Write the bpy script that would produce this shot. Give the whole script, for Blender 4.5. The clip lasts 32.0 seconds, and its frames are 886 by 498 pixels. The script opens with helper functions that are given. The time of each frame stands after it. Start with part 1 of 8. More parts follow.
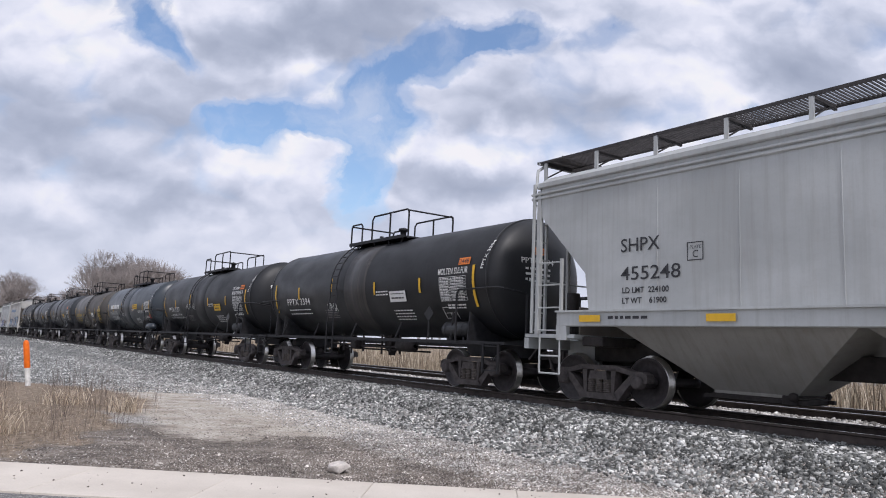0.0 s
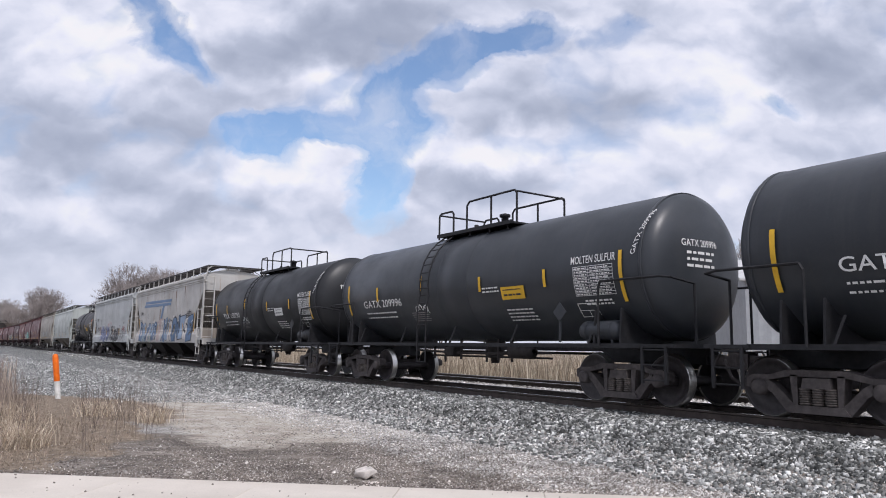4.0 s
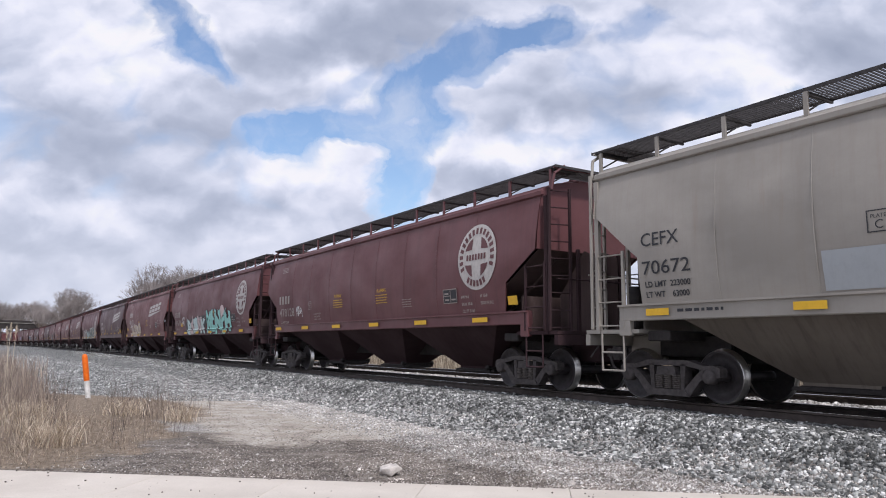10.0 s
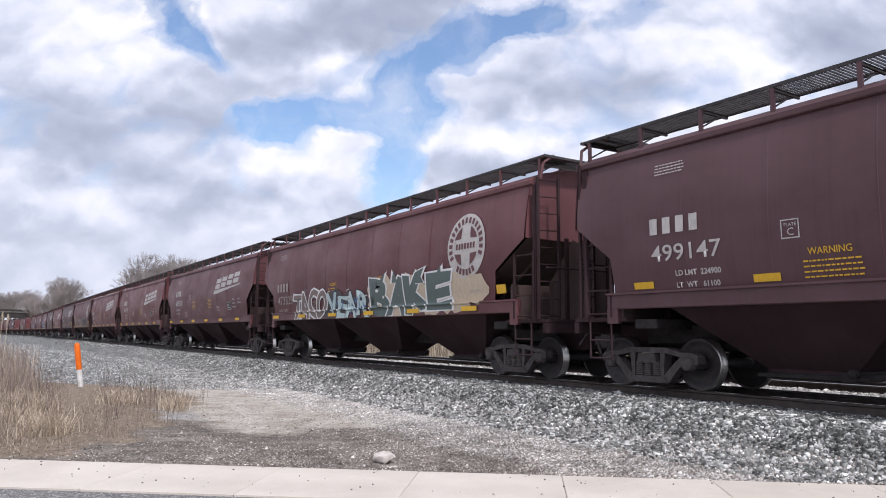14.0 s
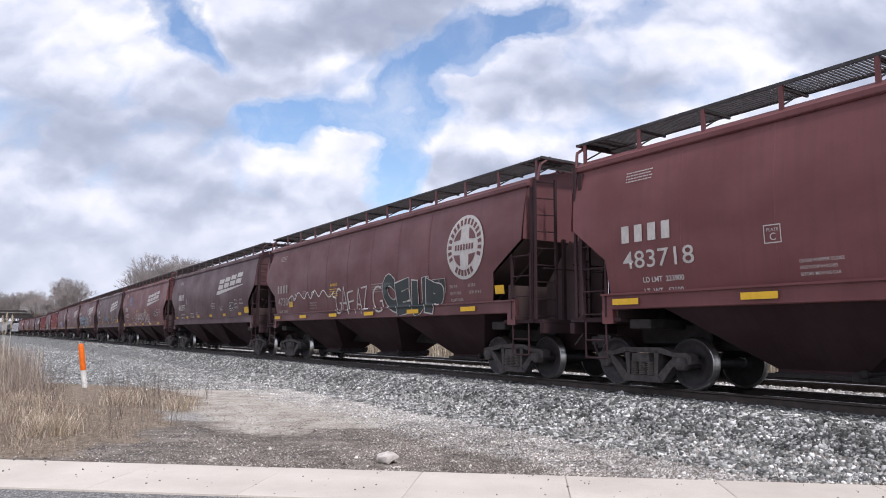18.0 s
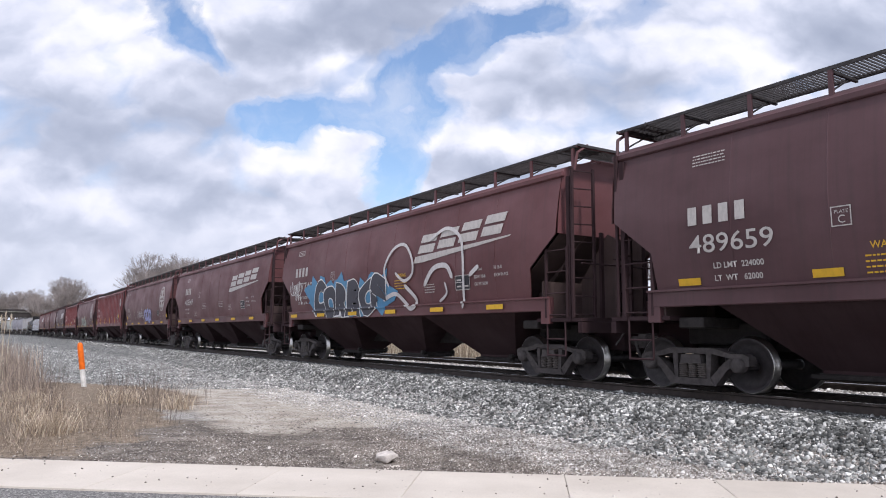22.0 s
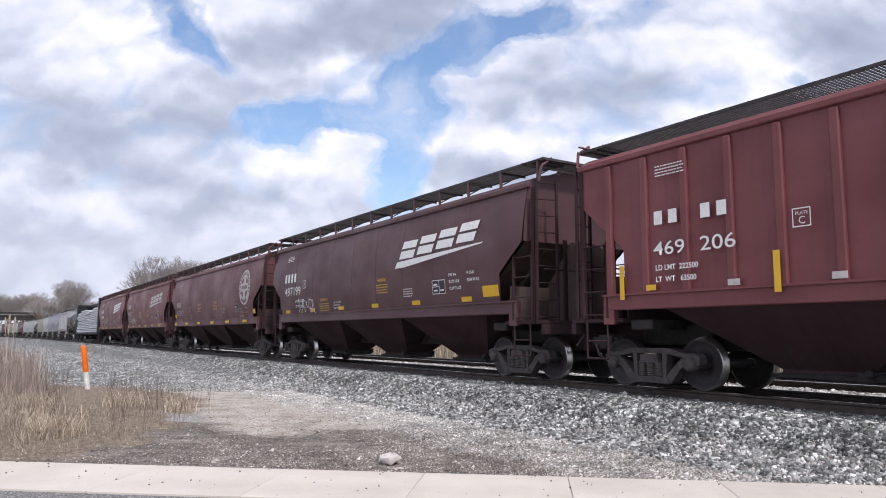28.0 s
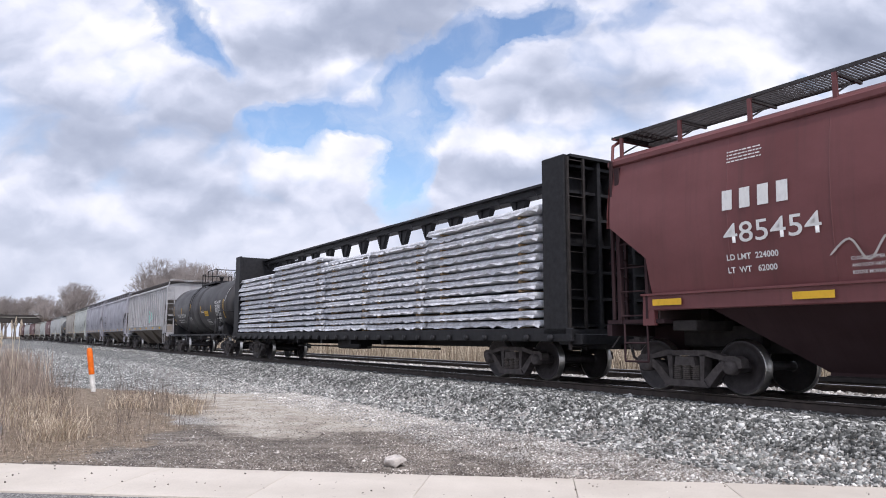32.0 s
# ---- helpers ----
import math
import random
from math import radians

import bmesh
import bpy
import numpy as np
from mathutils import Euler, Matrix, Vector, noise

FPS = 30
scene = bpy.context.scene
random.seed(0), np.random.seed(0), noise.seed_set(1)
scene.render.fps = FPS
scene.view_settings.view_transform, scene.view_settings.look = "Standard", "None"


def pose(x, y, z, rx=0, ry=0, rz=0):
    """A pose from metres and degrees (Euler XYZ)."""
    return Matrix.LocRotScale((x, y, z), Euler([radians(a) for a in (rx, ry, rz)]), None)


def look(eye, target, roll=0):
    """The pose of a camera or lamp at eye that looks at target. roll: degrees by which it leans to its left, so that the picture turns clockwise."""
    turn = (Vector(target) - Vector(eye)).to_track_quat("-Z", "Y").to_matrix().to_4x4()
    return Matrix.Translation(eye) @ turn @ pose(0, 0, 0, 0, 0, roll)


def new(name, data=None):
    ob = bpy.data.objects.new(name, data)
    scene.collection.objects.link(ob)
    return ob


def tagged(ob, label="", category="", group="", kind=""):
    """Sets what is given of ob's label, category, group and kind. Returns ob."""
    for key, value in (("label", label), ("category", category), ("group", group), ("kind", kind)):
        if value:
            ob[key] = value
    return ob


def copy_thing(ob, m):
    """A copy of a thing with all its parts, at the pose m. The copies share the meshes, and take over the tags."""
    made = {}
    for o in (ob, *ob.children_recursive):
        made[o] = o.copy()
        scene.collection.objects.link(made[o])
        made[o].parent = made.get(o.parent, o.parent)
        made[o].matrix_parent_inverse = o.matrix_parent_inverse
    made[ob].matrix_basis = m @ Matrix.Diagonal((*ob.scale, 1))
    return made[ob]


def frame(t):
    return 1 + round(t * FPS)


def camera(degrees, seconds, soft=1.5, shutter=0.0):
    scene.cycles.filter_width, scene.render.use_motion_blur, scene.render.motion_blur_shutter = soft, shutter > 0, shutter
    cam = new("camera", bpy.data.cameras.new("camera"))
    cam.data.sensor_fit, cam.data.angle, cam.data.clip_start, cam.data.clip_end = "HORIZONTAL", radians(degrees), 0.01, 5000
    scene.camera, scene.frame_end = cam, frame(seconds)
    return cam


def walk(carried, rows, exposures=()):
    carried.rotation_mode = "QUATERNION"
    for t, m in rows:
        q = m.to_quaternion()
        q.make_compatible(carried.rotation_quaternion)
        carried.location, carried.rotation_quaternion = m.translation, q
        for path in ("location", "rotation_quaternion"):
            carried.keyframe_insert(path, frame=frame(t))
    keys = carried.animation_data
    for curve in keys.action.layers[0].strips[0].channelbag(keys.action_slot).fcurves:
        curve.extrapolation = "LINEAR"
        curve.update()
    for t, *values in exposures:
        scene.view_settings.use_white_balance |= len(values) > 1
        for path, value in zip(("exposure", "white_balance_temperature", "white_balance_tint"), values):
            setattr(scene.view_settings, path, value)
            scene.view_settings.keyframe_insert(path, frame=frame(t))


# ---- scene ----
EYE = Vector((0.0, 0.0, 0.94))
cam = camera(63.46, 32.0, soft=1.0)
# seconds, turn to the left, tilt up, lean to the left, in degrees: a phone held by hand on one spot
CAM_ROWS = [
    (0, -2.89, 7.75, 2.47), (0.5, -2.90, 7.72, 2.29), (1, -2.77, 7.74, 2.04), (1.5, -2.49, 7.81, 1.61), (2, -2.12, 7.95, 1.24),
    (2.5, -1.71, 8.04, 0.98), (3, -1.41, 8.10, 0.99), (3.5, -1.26, 8.05, 0.98), (5.5, -1.32, 7.78, 1.09), (6, -1.24, 7.77, 1.08),
    (6.5, -1.04, 7.80, 0.93), (7, -0.71, 7.89, 0.80), (7.5, -0.32, 7.97, 0.64), (8, 0.01, 8.02, 0.51), (8.5, 0.28, 8.02, 0.46),
    (9, 0.44, 7.95, 0.48), (9.5, 0.51, 7.85, 0.54), (10, 0.50, 7.71, 0.51), (10.5, 0.44, 7.55, 0.48), (11, 0.36, 7.36, 0.48),
    (11.5, 0.26, 7.13, 0.42), (12, 0.16, 7.00, 0.42), (12.5, 0.06, 6.87, 0.42), (13, -0.00, 6.80, 0.43), (13.5, -0.05, 6.78, 0.52),
    (14, -0.06, 6.79, 0.42), (14.5, -0.02, 6.80, 0.44), (16.5, -0.00, 6.80, 0.43), (17, 0.03, 6.79, 0.47), (17.5, 0.11, 6.75, 0.35),
    (18, 0.19, 6.81, 0.36), (18.5, 0.24, 6.82, 0.31), (19, 0.26, 6.85, 0.39), (19.5, 0.25, 6.86, 0.40), (20, 0.19, 6.82, 0.34),
    (20.5, 0.18, 6.80, 0.41), (21, 0.15, 6.80, 0.44), (21.5, 0.14, 6.79, 0.43), (22, 0.13, 6.75, 0.38), (22.5, 0.13, 6.74, 0.39),
    (23, 0.12, 6.74, 0.41), (23.5, 0.14, 6.75, 0.40), (24, 0.18, 6.72, 0.39), (24.5, 0.22, 6.75, 0.34), (25, 0.24, 6.78, 0.23),
    (25.5, 0.28, 6.81, 0.24), (27.5, 0.36, 6.91, 0.23), (28, 0.35, 6.89, 0.23), (28.5, 0.29, 6.85, 0.27), (29, 0.24, 6.82, 0.22),
    (29.5, 0.22, 6.80, 0.22), (30, 0.27, 6.81, 0.17), (30.5, 0.38, 6.86, 0.10), (31, 0.53, 6.92, 0.11), (31.5, 0.65, 7.00, 0.13),
    (32, 0.72, 7.04, 0.14),
]


def aim(yaw, pitch, roll):
    y, p = radians(yaw), radians(pitch)
    return look(EYE, EYE + Vector((-math.sin(y) * math.cos(p), math.cos(y) * math.cos(p), math.sin(p))), roll)


walk(cam, [(t, aim(y, p, r)) for t, y, p, r in CAM_ROWS], exposures=[(0.0, -0.17, 6300, 16), (3.0, -0.18, 6300, 16), (6.0, -0.13, 6300, 16), (9.5, -0.14, 6300, 16), (12.0, 0.03, 6300, 16), (32.0, 0.03, 6300, 16)])

# ---- light: thin broken cloud, the sun high behind the camera ----
SUN_EL, SUN_AZ = radians(52), radians(157)      # azimuth clockwise from +y
world = bpy.data.worlds.new("sky")
scene.world = world
world.use_nodes = True


def build_sky():
    nt = world.node_tree
    nt.nodes.clear()
    N, K = nt.nodes.new, nt.links.new

    def math_node(op, a, b=None, clamp=False):
        n = N("ShaderNodeMath")
        n.operation, n.use_clamp = op, clamp
        for i, v in enumerate((a, b)):
            if v is None:
                continue
            if isinstance(v, (int, float)):
                n.inputs[i].default_value = v
            else:
                K(v, n.inputs[i])
        return n.outputs[0]

    def ramp(v, stops):
        n = N("ShaderNodeValToRGB")
        n.color_ramp.interpolation = "B_SPLINE" if len(stops) > 3 else "EASE"
        el = n.color_ramp.elements
        while len(el) < len(stops):
            el.new(0.5)
        for e, (pos, c) in zip(el, stops):
            e.position, e.color = pos, (*c, 1) if not isinstance(c, float) else (c, c, c, 1)
        K(v, n.inputs[0])
        return n.outputs[0]

    tc = N("ShaderNodeTexCoord")
    sep = N("ShaderNodeSeparateXYZ")
    K(tc.outputs["Generated"], sep.inputs[0])
    up = math_node("MAXIMUM", sep.outputs[2], 0.0)
    den = math_node("ADD", up, 0.45)
    cx, cy = math_node("DIVIDE", sep.outputs[0], den), math_node("DIVIDE", sep.outputs[1], den)
    comb = N("ShaderNodeCombineXYZ")
    K(cx, comb.inputs[0]), K(cy, comb.inputs[1])
    comb.inputs[2].default_value = 3.7

    def fbm(vec, scale, detail, rough, shift=(0, 0, 0)):
        mp = N("ShaderNodeMapping")
        mp.inputs["Location"].default_value = shift
        K(vec, mp.inputs[0])
        n = N("ShaderNodeTexNoise")
        n.inputs["Scale"].default_value, n.inputs["Detail"].default_value, n.inputs["Roughness"].default_value = scale, detail, rough
        K(mp.outputs[0], n.inputs["Vector"])
        return n

    # slant of each direction on an upright plane ahead, where the clouds of this hour are laid out
    ahead = math_node("MAXIMUM", sep.outputs[1], 0.25)
    front = N("ShaderNodeCombineXYZ")
    K(math_node("DIVIDE", sep.outputs[0], ahead), front.inputs[0]), K(math_node("DIVIDE", sep.outputs[2], ahead), front.inputs[1])

    def bent(vec, scale, detail, rough, amount, shift):
        """The plane bent by a noise, so that edges billow."""
        n = fbm(vec, scale, detail, rough, shift)
        centre = N("ShaderNodeVectorMath")
        centre.operation = "SUBTRACT"
        K(n.outputs["Color"], centre.inputs[0])
        centre.inputs[1].default_value = (0.5, 0.5, 0.5)
        v = N("ShaderNodeVectorMath")
        v.operation = "MULTIPLY_ADD"
        K(centre.outputs[0], v.inputs[0])
        v.inputs[1].default_value = (amount, amount * 0.8, 0.0)
        K(vec, v.inputs[2])
        return v.outputs[0]

    ragged = bent(bent(front.outputs[0], 5.0, 3.0, 0.5, 0.14, (1.3, 2.1, 0.0)), 15.0, 6.0, 0.62, 0.075, (4.1, 0.7, 0.0))
    soft = bent(front.outputs[0], 6.0, 5.0, 0.55, 0.20, (3.3, 5.1, 0.0))

    def patches(vec, rows, start):
        """Soft ellipses added up: middle, half width, half height, lean, weight."""
        total = start
        for px, py, rx, ry, lean, weight in rows:
            mp = N("ShaderNodeMapping")
            mp.vector_type = "TEXTURE"
            mp.inputs["Location"].default_value = (px, py, 0)
            mp.inputs["Rotation"].default_value = (0, 0, radians(lean))
            mp.inputs["Scale"].default_value = (rx, ry, 1)
            K(vec, mp.inputs[0])
            gr = N("ShaderNodeTexGradient")
            gr.gradient_type = "SPHERICAL"
            K(mp.outputs[0], gr.inputs[0])
            total = math_node("ADD", total, math_node("MULTIPLY", gr.outputs[1], weight))
        return total

    def cells(vec, scale, shift):
        """Rounded heads of cumulus, large ones carrying smaller ones."""
        mp = N("ShaderNodeMapping")
        mp.inputs["Location"].default_value = shift
        K(vec, mp.inputs[0])
        n = N("ShaderNodeTexVoronoi")
        n.feature = "SMOOTH_F1"
        n.inputs["Scale"].default_value, n.inputs["Smoothness"].default_value = scale, 0.35
        n.inputs["Detail"].default_value, n.inputs["Roughness"].default_value = 2.0, 0.45
        K(mp.outputs[0], n.inputs["Vector"])
        return n.outputs["Distance"]

    flat = N("ShaderNodeMapping")
    flat.inputs["Scale"].default_value = (1.0, 1.4, 1.0)
    K(front.outputs[0], flat.inputs[0])
    billow = bent(flat.outputs[0], 9.0, 4.0, 0.55, 0.09, (0.2, 0.4, 0.0))
    mass = fbm(billow, 3.6, 6.0, 0.52, (4.3, 1.9, 0.0)).outputs[0]
    above = fbm(billow, 3.6, 6.0, 0.52, (4.3, 1.93, 0.0)).outputs[0]
    heads = cells(billow, 8.5, (0.0, 0.0, 0.0))
    heads_up = cells(billow, 8.5, (0.0, 0.03, 0.0))
    cover = math_node("ADD", math_node("MULTIPLY", math_node("SUBTRACT", mass, 0.5), 0.9), 0.74)
    cover = math_node("ADD", cover, math_node("MULTIPLY", math_node("SUBTRACT", 0.42, heads), 0.35))
    cover = patches(ragged, SKY_GAPS, cover)
    mask = ramp(cover, ((0.08, 0.0), (0.32, 0.45), (0.54, 1.0)))
    # a thin uneven veil over the openings
    veil = ramp(fbm(ragged, 7.0, 5.0, 0.6, (9.1, 3.3, 0.0)).outputs[0], ((0.42, 0.02), (0.74, 0.38)))
    mask = math_node("MAXIMUM", mask, veil)
    # thick middles are grey below, thin edges and lit tops are white
    tone = math_node("ADD", math_node("MULTIPLY", math_node("SUBTRACT", mass, above), 1.6), math_node("MULTIPLY", math_node("SUBTRACT", heads_up, heads), 0.40))
    tone = math_node("ADD", tone, math_node("MULTIPLY", math_node("SUBTRACT", 0.72, cover), 0.42, clamp=False))
    rolls = fbm(billow, 2.2, 3.0, 0.45, (7.1, 0.4, 0.0)).outputs[0]
    tone = math_node("ADD", tone, math_node("MULTIPLY", math_node("SUBTRACT", rolls, 0.5), 0.45))
    tone = patches(soft, SKY_TONES, math_node("ADD", tone, 0.53))
    cloud = ramp(tone, ((0.08, (0.385, 0.44, 0.55)), (0.36, (0.515, 0.573, 0.685)), (0.58, (0.71, 0.765, 0.88)), (0.84, (1.04, 1.05, 1.10))))
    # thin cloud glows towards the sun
    dot = N("ShaderNodeVectorMath")
    dot.operation = "DOT_PRODUCT"
    K(tc.outputs["Generated"], dot.inputs[0])
    dot.inputs[1].default_value = (math.sin(SUN_AZ) * math.cos(SUN_EL), math.cos(SUN_AZ) * math.cos(SUN_EL), math.sin(SUN_EL))
    glow = math_node("ADD", math_node("MULTIPLY", math_node("POWER", math_node("MAXIMUM", dot.outputs["Value"], 0.0), 5.0), 1.0), 1.0)
    bright = N("ShaderNodeVectorMath")
    bright.operation = "SCALE"
    K(cloud, bright.inputs[0]), K(glow, bright.inputs["Scale"])
    cloud = bright.outputs[0]
    sky = N("ShaderNodeTexSky")
    sky.sky_type, sky.sun_disc = "NISHITA", False
    sky.sun_elevation, sky.sun_rotation = SUN_EL, SUN_AZ
    sky.air_density, sky.dust_density = 1.2, 0.6
    skyg = N("ShaderNodeMixRGB")
    skyg.blend_type = "MULTIPLY"
    skyg.inputs[0].default_value = 1.0
    skyg.inputs[2].default_value = (0.128, 0.142, 0.156, 1)
    K(sky.outputs[0], skyg.inputs[1])
    mix = N("ShaderNodeMixRGB")
    K(mask, mix.inputs[0]), K(skyg.outputs[0], mix.inputs[1]), K(cloud, mix.inputs[2])
    # pale haze along the horizon
    haze = ramp(sep.outputs[2], ((0.0, 0.75), (0.06, 0.45), (0.2, 0.0)))
    mix2 = N("ShaderNodeMixRGB")
    mix2.inputs[2].default_value = (0.72, 0.77, 0.85, 1)
    K(haze, mix2.inputs[0]), K(mix.outputs[0], mix2.inputs[1])
    bg = N("ShaderNodeBackground")
    bg.inputs[1].default_value = 1.0
    K(mix2.outputs[0], bg.inputs[0])
    out = N("ShaderNodeOutputWorld")
    K(bg.outputs[0], out.inputs[0])


SKY_GAPS = [(-0.390, 0.454, 0.106, 0.050, -38, -0.79), (-0.315, 0.408, 0.063, 0.037, -30, -0.42), (0.145, 0.463, 0.095, 0.044, 12, -0.79), (0.050, 0.420, 0.118, 0.043, 12, -0.79),
            (-0.052, 0.359, 0.093, 0.067, 20, -0.79), (-0.182, 0.304, 0.148, 0.048, 2, -0.79), (-0.076, 0.271, 0.067, 0.076, 0, -0.52), (-0.070, 0.224, 0.050, 0.063, 0, -0.69),
            (-0.255, 0.304, 0.065, 0.044, 0, -0.42), (-0.003, 0.312, 0.072, 0.044, 20, -0.48), (0.291, 0.479, 0.072, 0.037, 0, -0.37), (0.504, 0.367, 0.067, 0.025, 0, -0.42),
            (-0.153, 0.279, 0.074, 0.027, 0, 0.45), (-0.048, 0.327, 0.054, 0.021, 5, 0.45), (0.100, 0.422, 0.109, 0.026, 12, 0.38)]
SKY_TONES = [(-0.152, 0.440, 0.261, 0.063, 8, -0.54), (0.217, 0.354, 0.226, 0.068, 8, -0.43), (-0.482, 0.308, 0.286, 0.100, 0, -0.38), (-0.583, 0.242, 0.191, 0.072, 0, -0.32),
             (-0.324, 0.197, 0.174, 0.049, 0, -0.35), (0.581, 0.427, 0.174, 0.100, 0, -0.49), (-0.529, 0.140, 0.261, 0.040, 0, -0.23), (0.077, 0.240, 0.130, 0.040, 5, -0.38),
             (-0.489, 0.435, 0.199, 0.100, -25, 0.17), (-0.159, 0.376, 0.147, 0.054, 0, 0.31), (0.415, 0.393, 0.156, 0.100, 0, 0.29), (-0.172, 0.234, 0.147, 0.049, 0, 0.34),
             (0.094, 0.293, 0.183, 0.040, 5, 0.36), (-0.361, 0.128, 0.261, 0.063, 0, 0.13), (-0.284, 0.470, 0.096, 0.045, 0, 0.03)]
build_sky()
sun = new("sun", bpy.data.lights.new("sun", "SUN"))
sun.data.energy, sun.data.angle, sun.data.color = 2.7, radians(6), (1.0, 0.96, 0.9)
sun.matrix_world = look((0, 0, 40), Vector((0, 0, 40)) - Vector((math.sin(SUN_AZ) * math.cos(SUN_EL), math.cos(SUN_AZ) * math.cos(SUN_EL), math.sin(SUN_EL))))
# ---- materials ----
MATS = {}


def shader(name):
    m = bpy.data.materials.new(name)
    m.use_nodes = True
    nt = m.node_tree
    return m, nt, nt.nodes["Principled BSDF"]


def noise_node(nt, vec, scale, detail=4.0, rough=0.55):
    n = nt.nodes.new("ShaderNodeTexNoise")
    n.inputs["Scale"].default_value, n.inputs["Detail"].default_value, n.inputs["Roughness"].default_value = scale, detail, rough
    nt.links.new(vec, n.inputs["Vector"])
    return n.outputs[0]


def ramp_node(nt, v, stops, ease="LINEAR"):
    n = nt.nodes.new("ShaderNodeValToRGB")
    n.color_ramp.interpolation = ease
    el = n.color_ramp.elements
    while len(el) < len(stops):
        el.new(0.5)
    for e, (pos, c) in zip(el, stops):
        e.position = pos
        e.color = (c, c, c, 1) if isinstance(c, (int, float)) else (*c, 1)
    nt.links.new(v, n.inputs[0])
    return n.outputs[0]


def mix_node(nt, fac, a, b, blend="MIX"):
    n = nt.nodes.new("ShaderNodeMixRGB")
    n.blend_type = blend
    for i, v in enumerate((fac, a, b)):
        if isinstance(v, (int, float)):
            n.inputs[i].default_value = v if i == 0 else (v, v, v, 1)
        elif isinstance(v, tuple):
            n.inputs[i].default_value = (*v, 1)
        else:
            nt.links.new(v, n.inputs[i])
    return n.outputs[0]


def bump_node(nt, bsdf, height, strength, dist):
    n = nt.nodes.new("ShaderNodeBump")
    n.inputs["Strength"].default_value, n.inputs["Distance"].default_value = strength, dist
    nt.links.new(height, n.inputs["Height"])
    nt.links.new(n.outputs[0], bsdf.inputs["Normal"])


def object_coords(nt, scale=(1, 1, 1), own=True):
    """Object coordinates, shifted by each object's own random number."""
    tc = nt.nodes.new("ShaderNodeTexCoord")
    mp = nt.nodes.new("ShaderNodeMapping")
    mp.inputs["Scale"].default_value = scale
    nt.links.new(tc.outputs["Object"], mp.inputs[0])
    if own:
        oi = nt.nodes.new("ShaderNodeObjectInfo")
        mul = nt.nodes.new("ShaderNodeVectorMath")
        mul.operation = "SCALE"
        mul.inputs[0].default_value = (37.0, 11.0, 23.0)
        nt.links.new(oi.outputs["Random"], mul.inputs["Scale"])
        nt.links.new(mul.outputs[0], mp.inputs["Location"])
    return mp.outputs[0]


def paint(color, rough=0.5, streak=0.35, rust=0.0, grime=(0.05, 0.045, 0.04), spec=0.35):
    """Weathered rolling-stock paint: blotches, vertical streaks, fine dirt and patches of rust."""
    key = ("paint", color, rough, streak, rust, grime)
    if key in MATS:
        return MATS[key]
    m, nt, b = shader("paint")
    big = noise_node(nt, object_coords(nt, (0.6, 0.6, 0.9)), 1.0, 5)
    run = noise_node(nt, object_coords(nt, (5.0, 1.0, 0.22)), 1.6, 6, 0.65)
    fine = noise_node(nt, object_coords(nt), 22.0, 4, 0.7)
    lift = tuple(min(1, c * 1.12 + 0.006) for c in color)
    drop = tuple(c * 0.88 for c in color)
    c = mix_node(nt, ramp_node(nt, big, ((0.35, 0.0), (0.65, 1.0))), drop, lift)
    c = mix_node(nt, ramp_node(nt, run, ((0.48, 0.0), (0.72, streak))), c, grime)
    c = mix_node(nt, ramp_node(nt, fine, ((0.5, 0.0), (0.8, 0.25))), c, tuple(0.5 * (x + y) for x, y in zip(color, grime)))
    if rust:
        spot = noise_node(nt, object_coords(nt, (4.5, 3.0, 0.40)), 1.3, 8, 0.7)
        c = mix_node(nt, ramp_node(nt, spot, ((0.58, 0.0), (0.72, rust))), c, (0.26, 0.13, 0.055))
    nt.links.new(c, b.inputs["Base Color"])
    nt.links.new(ramp_node(nt, big, ((0.3, min(1, rough + 0.12)), (0.7, max(0.05, rough - 0.1)))), b.inputs["Roughness"])
    b.inputs["Specular IOR Level"].default_value = spec
    bump_node(nt, b, mix_node(nt, 0.25, big, fine), 0.25, 0.02)
    MATS[key] = m
    return m


def plain(color, rough=0.6, metal=0.0, vary=0.25, scale=18.0):
    key = ("plain", color, rough, metal, vary, scale)
    if key in MATS:
        return MATS[key]
    m, nt, b = shader("surface")
    n = noise_node(nt, object_coords(nt), scale, 5, 0.65)
    c = mix_node(nt, ramp_node(nt, n, ((0.3, 0.0), (0.7, 1.0))), tuple(x * (1 - vary) for x in color), tuple(min(1, x * (1 + vary)) for x in color))
    nt.links.new(c, b.inputs["Base Color"])
    b.inputs["Roughness"].default_value, b.inputs["Metallic"].default_value = rough, metal
    b.inputs["Specular IOR Level"].default_value = 0.5 if metal else 0.22
    bump_node(nt, b, n, 0.2, 0.01)
    MATS[key] = m
    return m


def lettering(color, wear=0.45):
    """Stencilled paint, rubbed thin in places down to a dull tone."""
    key = ("letter", color, wear)
    if key in MATS:
        return MATS[key]
    m, nt, b = shader("lettering")
    n = noise_node(nt, object_coords(nt, (2, 2, 1)), 6.0, 6, 0.7)
    c = mix_node(nt, ramp_node(nt, n, ((0.45, 0.0), (0.75, wear))), color, tuple(x * 0.35 for x in color))
    nt.links.new(c, b.inputs["Base Color"])
    b.inputs["Roughness"].default_value = 0.6
    MATS[key] = m
    return m


